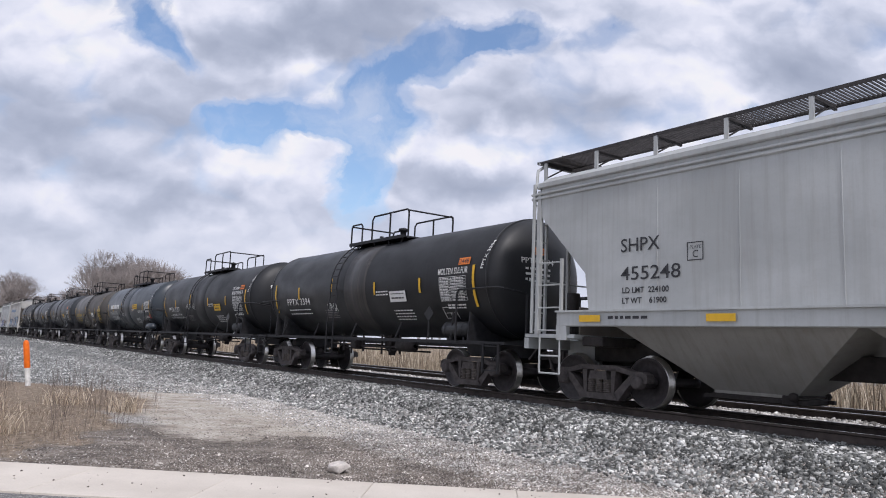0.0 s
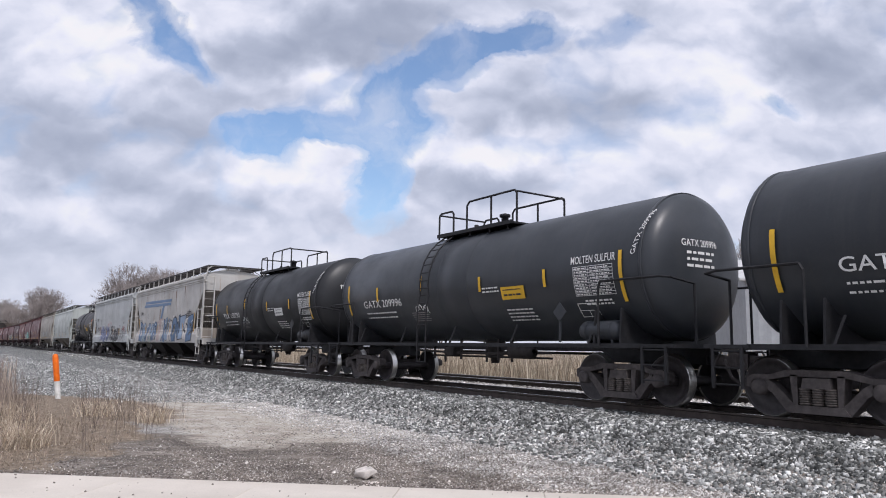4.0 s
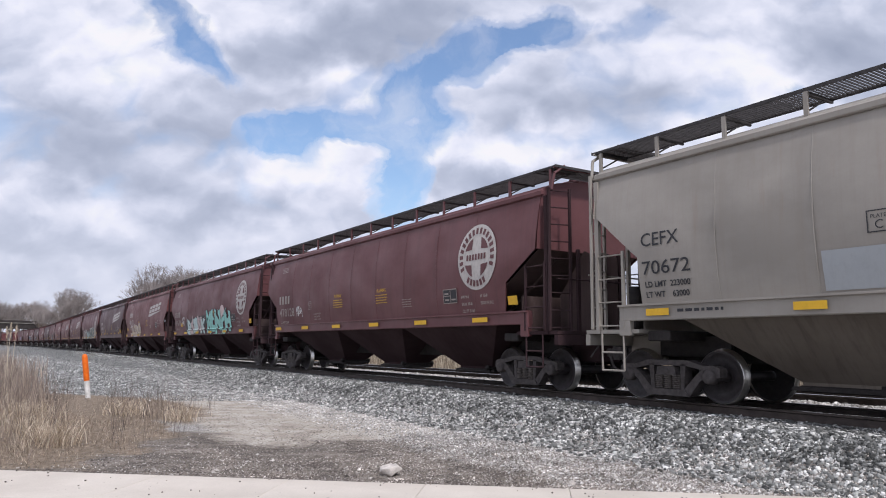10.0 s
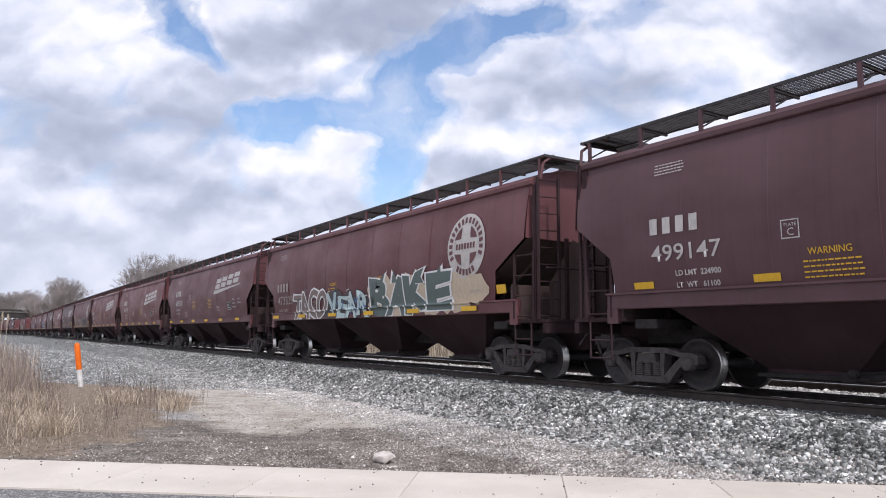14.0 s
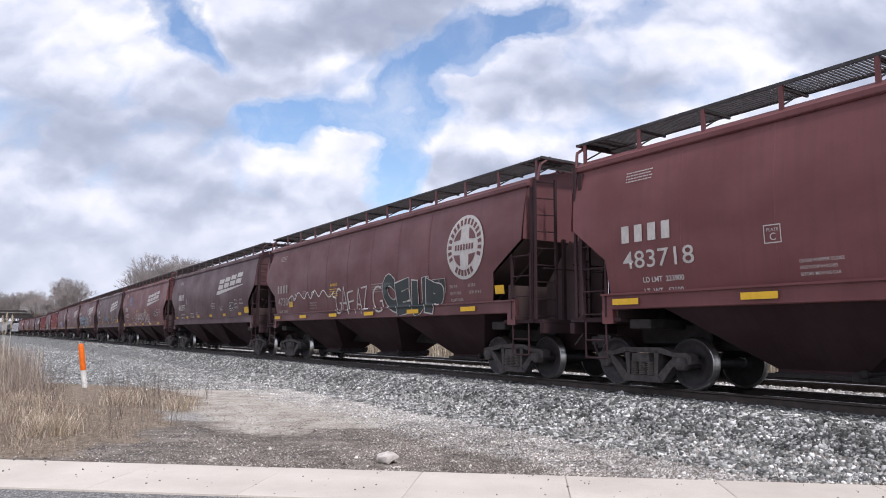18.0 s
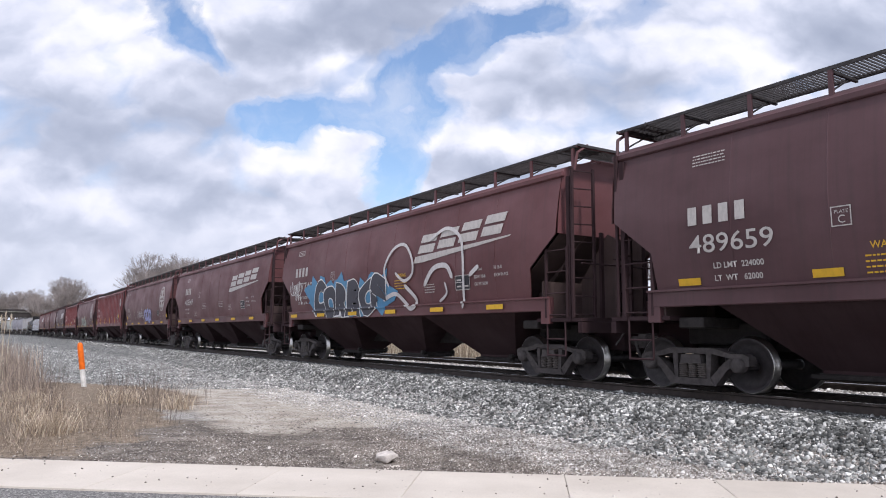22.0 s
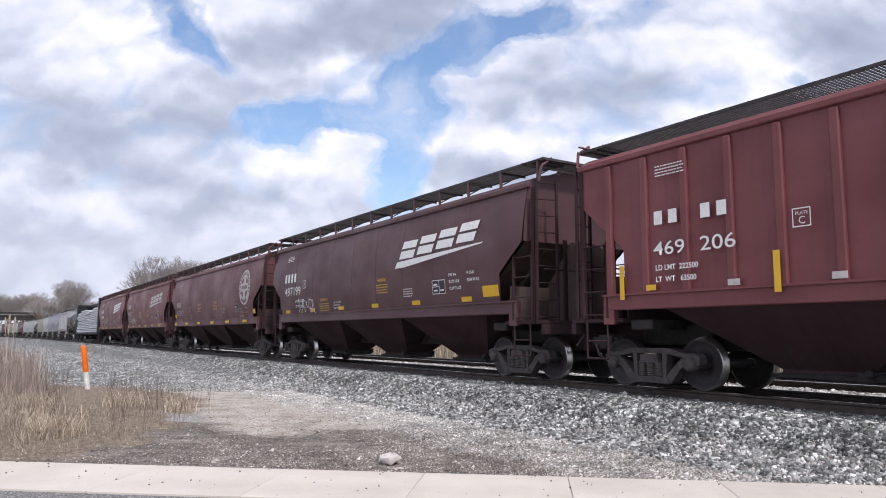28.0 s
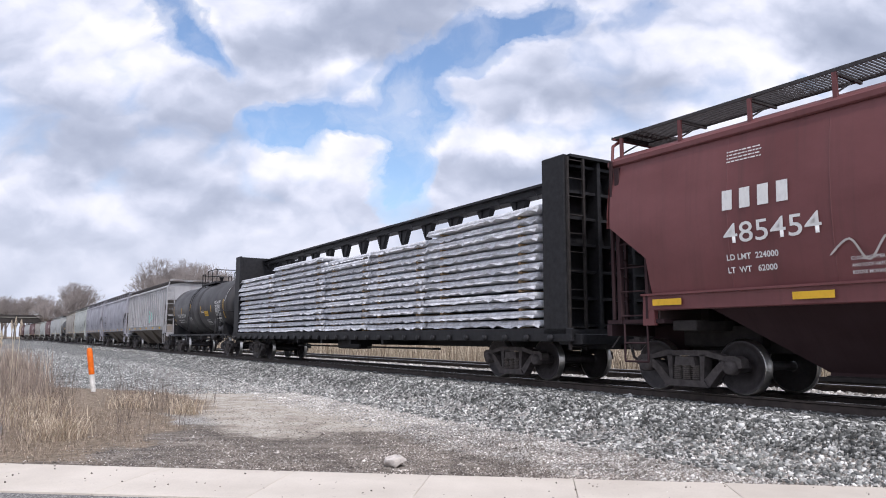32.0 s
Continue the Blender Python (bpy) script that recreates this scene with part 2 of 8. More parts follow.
CAST = plain((0.072, 0.063, 0.061), 0.75, 0.0, 0.4, 9.0)       # dirty cast steel of the trucks
TREAD = plain((0.55, 0.53, 0.50), 0.28, 1.0, 0.2, 30.0)        # polished wheel tread
WHEEL = plain((0.042, 0.036, 0.037), 0.6, 0.1, 0.4, 12.0)
BLACK = plain((0.018, 0.018, 0.02), 0.55, 0.0, 0.4, 8.0)
GRATING = plain((0.05, 0.046, 0.046), 0.6, 0.0, 0.4, 8.0)
UNDER = plain((0.03, 0.026, 0.025), 0.7, 0.0, 0.4, 6.0)
SPRING = plain((0.085, 0.072, 0.064), 0.6, 0.2, 0.4, 20.0)
YELLOW = lettering((0.72, 0.42, 0.02), 0.3)
WHITE = lettering((0.75, 0.75, 0.73), 0.3)
DULL_WHITE = lettering((0.52, 0.49, 0.46), 0.5)
INK = lettering((0.03, 0.03, 0.035), 0.2)
FADED_INK = lettering((0.37, 0.325, 0.295), 0.5)
GREY_INK = lettering((0.30, 0.28, 0.28), 0.4)
ORANGE = lettering((0.75, 0.20, 0.03), 0.2)
RED_INK = lettering((0.6, 0.06, 0.05), 0.2)
# ---- building blocks ----
class Geo:
    """Collects faces of one mesh; slot is the material slot of what is added next."""

    def __init__(self):
        self.v, self.f, self.m, self.s, self.slot, self.smooth = [], [], [], [], 0, False

    def add(self, verts, faces):
        n = len(self.v)
        self.v.extend(tuple(p) for p in verts)
        for f in faces:
            self.f.append(tuple(i + n for i in f))
            self.m.append(self.slot)
            self.s.append(self.smooth)

    def box(self, x0, x1, y0, y1, z0, z1, c=0.0):
        """A box, its twelve edges chamfered by c."""
        if not c:
            self.add([(x, y, z) for x in (x0, x1) for y in (y0, y1) for z in (z0, z1)],
                     [(0, 1, 3, 2), (4, 6, 7, 5), (0, 4, 5, 1), (2, 3, 7, 6), (0, 2, 6, 4), (1, 5, 7, 3)])
            return
        ring = [(x0 + c, y0), (x1 - c, y0), (x1, y0 + c), (x1, y1 - c), (x1 - c, y1), (x0 + c, y1), (x0, y1 - c), (x0, y0 + c)]
        mx, my = (x0 + x1) / 2, (y0 + y1) / 2
        kx, ky = 1 - 2 * c / max(x1 - x0, 1e-6), 1 - 2 * c / max(y1 - y0, 1e-6)
        small = [(mx + (x - mx) * kx, my + (y - my) * ky) for x, y in ring]
        levels = [(small, z0), (ring, z0 + c), (ring, z1 - c), (small, z1)]
        verts = [(x, y, z) for r, z in levels for x, y in r]
        faces = [tuple(range(7, -1, -1)), tuple(range(24, 32))]
        for k in range(3):
            faces += [(8 * k + i, 8 * k + (i + 1) % 8, 8 * k + 8 + (i + 1) % 8, 8 * k + 8 + i) for i in range(8)]
        self.add(verts, faces)

    def tube(self, p, q, r, seg=6, r2=None):
        p, q = Vector(p), Vector(q)
        d = (q - p).normalized()
        a = d.orthogonal().normalized()
        b = d.cross(a)
        r2 = r if r2 is None else r2
        verts = []
        for c, rr in ((p, r), (q, r2)):
            for i in range(seg):
                t = 2 * math.pi * i / seg
                verts.append(c + (a * math.cos(t) + b * math.sin(t)) * rr)
        faces = [(i, (i + 1) % seg, seg + (i + 1) % seg, seg + i) for i in range(seg)]
        self.add(verts, faces + [tuple(range(seg - 1, -1, -1)), tuple(range(seg, 2 * seg))])

    def pipe(self, pts, r, seg=6):
        for p, q in zip(pts, pts[1:]):
            self.tube(p, q, r, seg)

    def lathe(self, profile, axis="y", seg=24, centre=(0, 0, 0), smooth=True):
        """profile: (along the axis, radius)."""
        verts = []
        for h, r in profile:
            for i in range(seg):
                t = 2 * math.pi * i / seg
                c, s = r * math.cos(t), r * math.sin(t)
                p = {"y": (c, h, s), "x": (h, c, s), "z": (c, s, h)}[axis]
                verts.append((p[0] + centre[0], p[1] + centre[1], p[2] + centre[2]))
        faces = []
        for k in range(len(profile) - 1):
            for i in range(seg):
                j = (i + 1) % seg
                faces.append((k * seg + i, k * seg + j, k * seg + seg + j, k * seg + seg + i))
        old, self.smooth = self.smooth, smooth
        self.add(verts, faces)
        self.smooth = old

    def prism(self, poly, y0, y1):
        """A polygon in x, z drawn out from y0 to y1."""
        n = len(poly)
        self.add([(x, y0, z) for x, z in poly] + [(x, y1, z) for x, z in poly],
                 [tuple(range(n)), tuple(range(2 * n - 1, n - 1, -1))] + [(i, n + i, n + (i + 1) % n, (i + 1) % n) for i in range(n)])

    def sheet(self, rows, thick=None):
        """Quads through a grid of points; thick: the vector to its back side."""
        w, h = len(rows[0]), len(rows)
        verts = [p for r in rows for p in r]
        faces = [(r * w + c, r * w + c + 1, r * w + w + c + 1, r * w + w + c) for r in range(h - 1) for c in range(w - 1)]
        self.add(verts, faces)
        if thick:
            n = w * h
            back = [(p[0] + thick[0], p[1] + thick[1], p[2] + thick[2]) for p in verts]
            rim = [r * w for r in range(h)] + [(h - 1) * w + c for c in range(1, w)] + [r * w + w - 1 for r in range(h - 2, -1, -1)] + list(range(w - 2, 0, -1))
            allv = verts + back
            self.add(allv, [tuple(n + i for i in reversed(f)) for f in faces] + [(a, b, n + b, n + a) for a, b in zip(rim, rim[1:] + rim[:1])])

    def mesh(self, name="mesh", mats=()):
        me = bpy.data.meshes.new(name)
        me.from_pydata(self.v, [], self.f)
        me.polygons.foreach_set("material_index", self.m)
        me.polygons.foreach_set("use_smooth", self.s)
        for m in mats:
            me.materials.append(m)
        bm = bmesh.new()
        bm.from_mesh(me)
        bmesh.ops.recalc_face_normals(bm, faces=bm.faces)
        bm.to_mesh(me)
        bm.free()
        me.update()
        return me


MESHES = {}


def cached(key, fn, mats=(BLACK,)):
    """The mesh that fn(geo) draws, made once for a key."""
    if key not in MESHES:
        g = Geo()
        fn(g)
        MESHES[key] = g.mesh(str(key[0]), mats)
    return MESHES[key]


def part(name, mesh, material, parent, label="", at=None):
    """Links a mesh as one object under a thing or a part."""
    ob = new(name, mesh)
    ob.parent = parent
    if at is not None:
        ob.matrix_basis = at
    if material is not None:
        if not mesh.materials:
            mesh.materials.append(material)
        ob.material_slots[0].link = "OBJECT"
        ob.material_slots[0].material = material
    return tagged(ob, label)


def thing(name, label, category, group="", mesh=None, material=None):
    ob = new(name, mesh)
    if mesh and material:
        if not mesh.materials:
            mesh.materials.append(material)
        ob.material_slots[0].link = "OBJECT"
        ob.material_slots[0].material = material
    return tagged(ob, label, category, group)


# ---- writing and flat marks, laid on curved sides ----
def wrap(me, key, surface, dx, dz, step):
    """A flat mesh in x, y, moved to (dx, dz) along the car and up, cut into bands and laid on surface(x, up)."""
    bm = bmesh.new()
    bm.from_mesh(me)
    bmesh.ops.translate(bm, verts=bm.verts, vec=(dx, dz, 0))
    lo, hi = min(v.co.y for v in bm.verts), max(v.co.y for v in bm.verts)
    cut = math.ceil(lo / step) * step
    while cut < hi and step < 9:
        bmesh.ops.bisect_plane(bm, geom=bm.verts[:] + bm.edges[:] + bm.faces[:], plane_co=(0, cut, 0), plane_no=(0, 1, 0))
        cut += step
    for cut in (1.45, 1.62, 1.671, 1.677, 1.719, 1.725):
        if step < 9 and lo < cut < hi:
            bmesh.ops.bisect_plane(bm, geom=bm.verts[:] + bm.edges[:] + bm.faces[:], plane_co=(0, cut, 0), plane_no=(0, 1, 0))
    for v in bm.verts:
        v.co = surface(v.co.x, v.co.y) + Vector((0, -v.co.z, 0))
    out = bpy.data.meshes.new("marks")
    bm.to_mesh(out)
    bm.free()
    return out


def text_mesh(body, size, bold=False, squeeze=1.0):
    key = ("text", body, size, bold, squeeze)
    if key not in MESHES:
        cu = bpy.data.curves.new("text", "FONT")
        cu.body, cu.size = body, size
        cu.resolution_u = 3
        if bold:
            cu.offset = size * 0.022 * bold
        ob = bpy.data.objects.new("text", cu)
        me = bpy.data.meshes.new_from_object(ob)
        if squeeze != 1.0:
            me.transform(Matrix.Diagonal((squeeze, 1, 1, 1)))
        bpy.data.objects.remove(ob)
        bpy.data.curves.remove(cu)
        MESHES[key] = me
    return MESHES[key]


def poly_mesh(polys, lift=0.0):
    me = bpy.data.meshes.new("marks")
    v, f = [], []
    for k, p in enumerate(polys):
        f.append(tuple(range(len(v), len(v) + len(p))))
        v += [(x, y, lift * k) for x, y in p]
    me.from_pydata(v, [], f)
    return me


def bars(x, y, w, h):
    return [(x, y), (x + w, y), (x + w, y + h), (x, y + h)]


def text_block(rng, x, y, w, rows, pitch, h):
    """Rows of bars where small print cannot be read."""
    out = []
    for r in range(rows):
        u = x
        while u < x + w * 0.95:
            k = rng.uniform(1.2, 4.0) * h
            k = min(k, x + w - u)
            out.append(bars(u, y - r * pitch, k, h))
            u += k + h * 0.8
    return out
# ---- trucks, couplers and ladders, shared by all cars ----
WHEEL_R, BASE = 0.457, 1.78


def draw_wheelset(g):
    for s in (-1, 1):
        y = 0.7175 * s
        g.slot = 0
        g.lathe([(y - s * 0.075, 0.10), (y - s * 0.07, 0.12), (y - s * 0.02, 0.17), (y + s * 0.025, 0.30), (y + s * 0.03, 0.375), (y + s * 0.075, 0.395), (y + s * 0.078, 0.44)], seg=28)
        g.slot = 1
        g.lathe([(y + s * 0.078, 0.44), (y + s * 0.07, 0.452), (y - s * 0.02, 0.458), (y - s * 0.035, 0.484), (y - s * 0.055, 0.484), (y - s * 0.06, 0.44)], seg=28)
        g.slot = 0
        g.lathe([(y - s * 0.06, 0.44), (y - s * 0.055, 0.37), (y - s * 0.03, 0.30), (y - s * 0.06, 0.17), (y - s * 0.09, 0.12)], seg=28)
        g.lathe([(y, 0.09), (y + s * 0.29, 0.075), (y + s * 0.30, 0.0)], seg=14)
    g.lathe([(-0.75, 0.085), (0.75, 0.085)], seg=14)


def draw_side_frame(g):
    """Cast frame in x, z about the truck's middle, axles at z = WHEEL_R."""
    a = BASE / 2
    t = 0.10
    top = [(-a - 0.21, 0.46), (-a - 0.20, 0.60), (-a - 0.10, 0.645), (-a + 0.14, 0.645), (-0.44, 0.73), (0.44, 0.73), (a - 0.14, 0.645), (a + 0.10, 0.645), (a + 0.20, 0.60), (a + 0.21, 0.46),
           (a + 0.13, 0.44), (a + 0.12, 0.565), (a - 0.12, 0.565), (0.40, 0.635), (-0.40, 0.635), (-a + 0.12, 0.565), (-a - 0.12, 0.565), (-a - 0.13, 0.44)]
    g.prism(top, -t, t)
    for s in (-1, 1):
        g.prism([(s * (a - 0.13), 0.585), (s * (a - 0.13), 0.42), (s * (a - 0.20), 0.38), (s * 0.46, 0.11), (s * 0.30, 0.11), (s * 0.32, 0.20), (s * (a - 0.26), 0.50)], -t * 0.95, t * 0.95)
        g.prism([(s * 0.40, 0.66), (s * 0.29, 0.66), (s * 0.29, 0.20), (s * 0.36, 0.20)], -t, t)
        g.lathe([(-0.16, 0.0), (-0.16, 0.085), (-0.14, 0.12), (0.0, 0.125)], seg=14, centre=(s * a, 0, WHEEL_R))
        g.box(*sorted((s * (a - 0.125), s * (a + 0.125))), -0.085, 0.085, 0.50, 0.575)
    g.prism([(-0.46, 0.11), (0.46, 0.11), (0.38, 0.225), (-0.38, 0.225)], -t * 1.3, t * 1.3)


def draw_springs(g):
    g.lathe([(0.23 + 0.035 * k + dz, 0.094 if 0.005 < dz < 0.03 else 0.062) for k in range(7) for dz in (0.0, 0.008, 0.026, 0.034)], axis="z", seg=12)


def draw_bolster(g):
    g.prism([(-0.22, 0.47), (0.22, 0.47), (0.19, 0.62), (-0.19, 0.62)], -1.12, 1.12)
    g.lathe([(0.6, 0.24), (0.72, 0.24), (0.72, 0.0)], axis="z", seg=16)
    for s in (-1, 1):
        g.box(-0.55, 0.55, s * 0.5 - 0.04, s * 0.5 + 0.04, 0.30, 0.40)
        g.box(s * 0.40, s * 0.50, -0.75, 0.75, 0.33, 0.43)


ME_WHEELSET = cached(("wheelset",), draw_wheelset, (WHEEL, TREAD))
ME_FRAME = cached(("side_frame",), draw_side_frame, (CAST,))
ME_SPRING = cached(("springs",), draw_springs, (SPRING,))
ME_BOLSTER = cached(("bolster",), draw_bolster, (CAST,))
WHEELSETS = []      # (wheelset, its car, its place along the car)


def add_truck(car, x):
    tr = part("truck", ME_BOLSTER, None, car, "dirty cast-steel freight truck", pose(x, 0, 0))
    for s in (-1, 1):
        fr = part("side_frame", ME_FRAME, None, tr, "", pose(0, s * 0.99, 0))
        for u in (-0.19, 0.0, 0.19):
            part("spring", ME_SPRING, None, tr, "", pose(u, s * 1.04, 0))
        ws = part("wheelset", ME_WHEELSET, None, tr, "steel wheels with bright worn treads", pose(s * BASE / 2, 0, WHEEL_R))
        WHEELSETS.append((ws, car, x + s * BASE / 2))
    return tr


def draw_coupler(g):
    g.box(-0.62, -0.1, -0.09, 0.09, 0.74, 0.92, 0.02)
    g.prism([(-0.16, 0.68), (0.10, 0.70), (0.10, 0.98), (-0.16, 0.99)], -0.17, 0.15)
    g.box(-0.02, 0.08, -0.20, 0.02, 0.70, 0.96, 0.03)
    g.pipe([(-0.3, 0.1, 0.95), (-0.25, 1.0, 1.0), (-0.25, 1.25, 0.75)], 0.016)
    g.pipe([(-0.15, -0.3, 0.85), (0.0, -0.33, 0.55), (0.1, -0.25, 0.45)], 0.028)


ME_COUPLER = cached(("coupler",), draw_coupler, (CAST,))


def add_coupler(car, x, side):
    part("coupler", ME_COUPLER, None, car, "", pose(x, 0, 0, 0, 0, 0 if side > 0 else 180))


def ladder(g, a, b, z0, z1, rungs, r=0.02):
    """Two stiles at the plan points a and b, rungs between them."""
    for p in (a, b):
        g.box(p[0] - r * 1.3, p[0] + r * 1.3, p[1] - r * 1.3, p[1] + r * 1.3, z0, z1)
    for i in range(rungs):
        z = z0 + 0.06 + (z1 - z0 - 0.12) * i / (rungs - 1)
        g.tube((a[0], a[1], z), (b[0], b[1], z), r * 0.75, 5)
# ---- covered hoppers ----
def side_half(z, bulge=0.12, top=1.44):
    """Half width of the side sheets at a height."""
    u = (z - 1.70) / (4.22 - 1.70)
    return 1.50 + (top - 1.50) * max(0, u) ** 2 + bulge * 4 * max(0, u) * max(0, 1 - u)


def hopper_side(bulge, top):
    return lambda x, z: Vector((x, -(side_half(z, bulge, top) + 0.012), z))


# how far the side sheets stop short of the coupler face, by height
EDGES = {"bnsf": ((1.70, 1.52), (2.35, 1.46), (3.0, 0.62), (4.3, 0.57)),
         "round": ((1.70, 1.56), (2.38, 1.46), (3.02, 0.42), (4.3, 0.36)),
         "pale": ((1.70, 1.85), (2.55, 1.82), (3.42, 0.80), (4.3, 0.75)),
         "long": ((1.70, 2.10), (2.40, 2.00), (3.60, 0.82), (4.3, 0.80))}


# how much further back the sheets stop at the leading end
SETBACK = {"bnsf": 0.42, "round": 0.60, "pale": 0.0, "long": 0.0}


def edge_at(kind, z):
    k = EDGES[kind]
    for (z0, e0), (z1, e1) in zip(k, k[1:]):
        if z <= z1:
            u = max(0, (z - z0) / (z1 - z0))
            return e0 + (e1 - e0) * u
    return k[-1][1]


def draw_hopper_body(g, L, bulge, top, ribs, roof, kind):
    h = L / 2
    xe = lambda z: h - edge_at(kind, z)
    zk = EDGES[kind][2][0]
    zs = sorted({1.70, 1.95, 2.2, EDGES[kind][1][0], 2.7, 2.95, zk, 3.3, 3.75, 4.0, 4.20})
    n = 54
    hollow = {"round": 0.020, "pale": 0.022, "long": 0.006, "bnsf": 0.006}[kind] if not ribs else 0.0
    for s in (-1, 1):
        rows = []
        for z in zs:
            e, f = xe(z), xe(z) - SETBACK[kind]
            rows.append([(-e + (e + f) * i / n, s * (side_half(z, bulge, top) - hollow * (1 - math.sin(math.pi * (i % 6) / 6)) * min(1.0, (4.2 - z) * 1.5, (z - 1.7) * 1.5)), z) for i in range(n + 1)])
        g.smooth = bulge > 0
        g.sheet(rows, (0, -s * 0.03, 0))
        g.smooth = False
        # eave: rolled rail along the top edge
        y = side_half(4.20, bulge, top)
        g.box(-h + EDGES[kind][3][1] - 0.07, h - EDGES[kind][3][1] + 0.07 - SETBACK[kind], min(s * (y - 0.04), s * (y + 0.055)), max(s * (y - 0.04), s * (y + 0.055)), 4.19, 4.31, 0.02)
        if roof == "stepped":
            g.box(-h + 0.52, h - 0.52, min(s * (y - 0.1), s * (y + 0.03)), max(s * (y - 0.1), s * (y + 0.03)), 3.97, 4.03, 0.015)
            g.box(-h + 0.52, h - 0.52, min(s * (y - 0.1), s * (y + 0.04)), max(s * (y - 0.1), s * (y + 0.04)), 4.06, 4.11, 0.015)
        if ribs:
            k = 19
            for i in range(k):
                x = -(h - 1.5) + 2 * (h - 1.5) * i / (k - 1)
                yo = side_half(3.0, bulge, top)
                g.box(x - 0.075, x + 0.075, min(s * (yo - 0.05), s * (yo + 0.06)), max(s * (yo - 0.05), s * (yo + 0.06)), 1.66, 4.16, 0.02)
        # weld seams between the sheets
        else:
            for i in range(1, 9):
                x = -xe(1.7) + 2 * xe(1.7) * i / 9
                for z0, z1 in zip(zs, zs[1:]):
                    a, b = side_half(z0, bulge, top), side_half(z1, bulge, top)
                    g.add([(x - 0.012, s * a, z0), (x, s * (a + 0.005), z0), (x + 0.012, s * a, z0), (x - 0.012, s * b, z1), (x, s * (b + 0.005), z1), (x + 0.012, s * b, z1)], [(0, 1, 4, 3), (1, 2, 5, 4)])
    # roof
    e, y = h - EDGES[kind][3][1] + 0.02, side_half(4.20, bulge, top)
    arc = [(y * math.cos(radians(a)), 4.26 + 0.36 * math.sin(radians(a))) for a in range(0, 181, 15)]
    g.smooth = True
    g.sheet([[(x, yy, zz) for yy, zz in arc] for x in (-e, e - SETBACK[kind])])
    g.smooth = False
    for s in (-1, 1):
        e = h - EDGES[kind][3][1] + 0.02 - (SETBACK[kind] if s > 0 else 0.0)
        # end wall, then the end slope sheet down to the outer bay
        pts = [(s * e, yy, zz) for yy, zz in arc]
        zz = [z for z in zs if z >= zk]
        g.add(pts, [tuple(range(len(pts)))])
        g.sheet([[(s * e, -side_half(z, bulge, top), z), (s * e, side_half(z, bulge, top), z)] for z in zz + [4.26]])
    # roof hatch trough along the middle
    g.box(-h + 1.0, h - 1.0, -0.33, 0.33, 4.58, 4.70, 0.03)


def slope_line(L, kind, z, s):
    """Where the end slope sheet stands at a height: on the slanting side edge and its continuation inwards."""
    (z1, e1), (z2, e2) = EDGES[kind][1], EDGES[kind][2]
    return L / 2 - (SETBACK[kind] if s > 0 else 0.0) - (e1 + (e2 - e1) * (z - z1) / (z2 - z1))


def draw_end_slope(g, L, s, kind):
    """Slope sheet from the end wall down to the outer bay, which two stiffeners hold up."""
    zs = [EDGES[kind][2][0] + 0.01, EDGES[kind][1][0], 1.46]
    g.sheet([[(s * (slope_line(L, kind, z, s) - 0.01), -1.49, z), (s * (slope_line(L, kind, z, s) - 0.01), 1.49, z)] for z in zs], (-s * 0.03, 0, -0.02))


def draw_stiffener(g, L, s, kind):
    zk = EDGES[kind][2][0]
    f = lambda z: slope_line(L, kind, z, s)
    g.prism([(s * f(zk), zk), (s * f(zk - 0.2), zk - 0.2), (s * f(1.3), 1.3), (s * (f(1.3) + 0.3), 1.3)], -0.03, 0.03)


def draw_sill(g, L, s, low):
    h = L / 2
    if s:
        y0, y1 = sorted((s * 1.40, s * 1.545))
        if low < 1.2:
            # deep sill that leans out below the side sheets
            prof = [(1.40, 1.74), (1.502, 1.735), (1.513, 1.70), (1.515, 1.62), (1.575, 1.45), (1.575, low), (1.40, low)]
            n = len(prof)
            a, b = -h + 1.32, h - 1.32
            g.add([(x, s * y, z) for x in (a, b) for y, z in prof], [(i, (i + 1) % n, n + (i + 1) % n, n + i) for i in range(n)] + [tuple(range(n)), tuple(range(2 * n - 1, n - 1, -1))])
        else:
            g.box(-h + 1.32, h - 1.32, y0, y1, low, 1.72, 0.015)
            g.box(-h + 1.32, h - 1.32, *sorted((s * 1.5, s * 1.585)), 1.68, 1.715)
        for e in (-1, 1):
            a, b = sorted((e * (h - 1.32), e * (h - 1.58)))
            g.prism([(a, 1.16 if low > 1.2 else 0.90), (b, 1.16 if low > 1.2 else 0.90), (b, low + 0.02), (a, low + 0.02)], *sorted((s * 1.44, s * 1.54)))


def draw_bay(g, inner, outer):
    """One hopper: inner and outer half lengths at the top; its mouth is 1.4 m long over a short upright skirt."""
    rings = [[(-inner, 1.42, 1.46), (outer, 1.42, 1.46)], [(-0.72, 0.40, 0.42), (0.72, 0.40, 0.42)], [(-0.72, 0.40, 0.34), (0.72, 0.40, 0.34)]]
    verts = []
    for (a, b) in rings:
        verts += [(a[0], -a[1], a[2]), (b[0], -b[1], b[2]), b, a]
    faces = [(0, 3, 2, 1), (8, 9, 10, 11)]
    for k in (0, 4):
        faces += [(k + i, k + (i + 1) % 4, k + 4 + (i + 1) % 4, k + 4 + i) for i in range(4)]
    g.add(verts, faces)


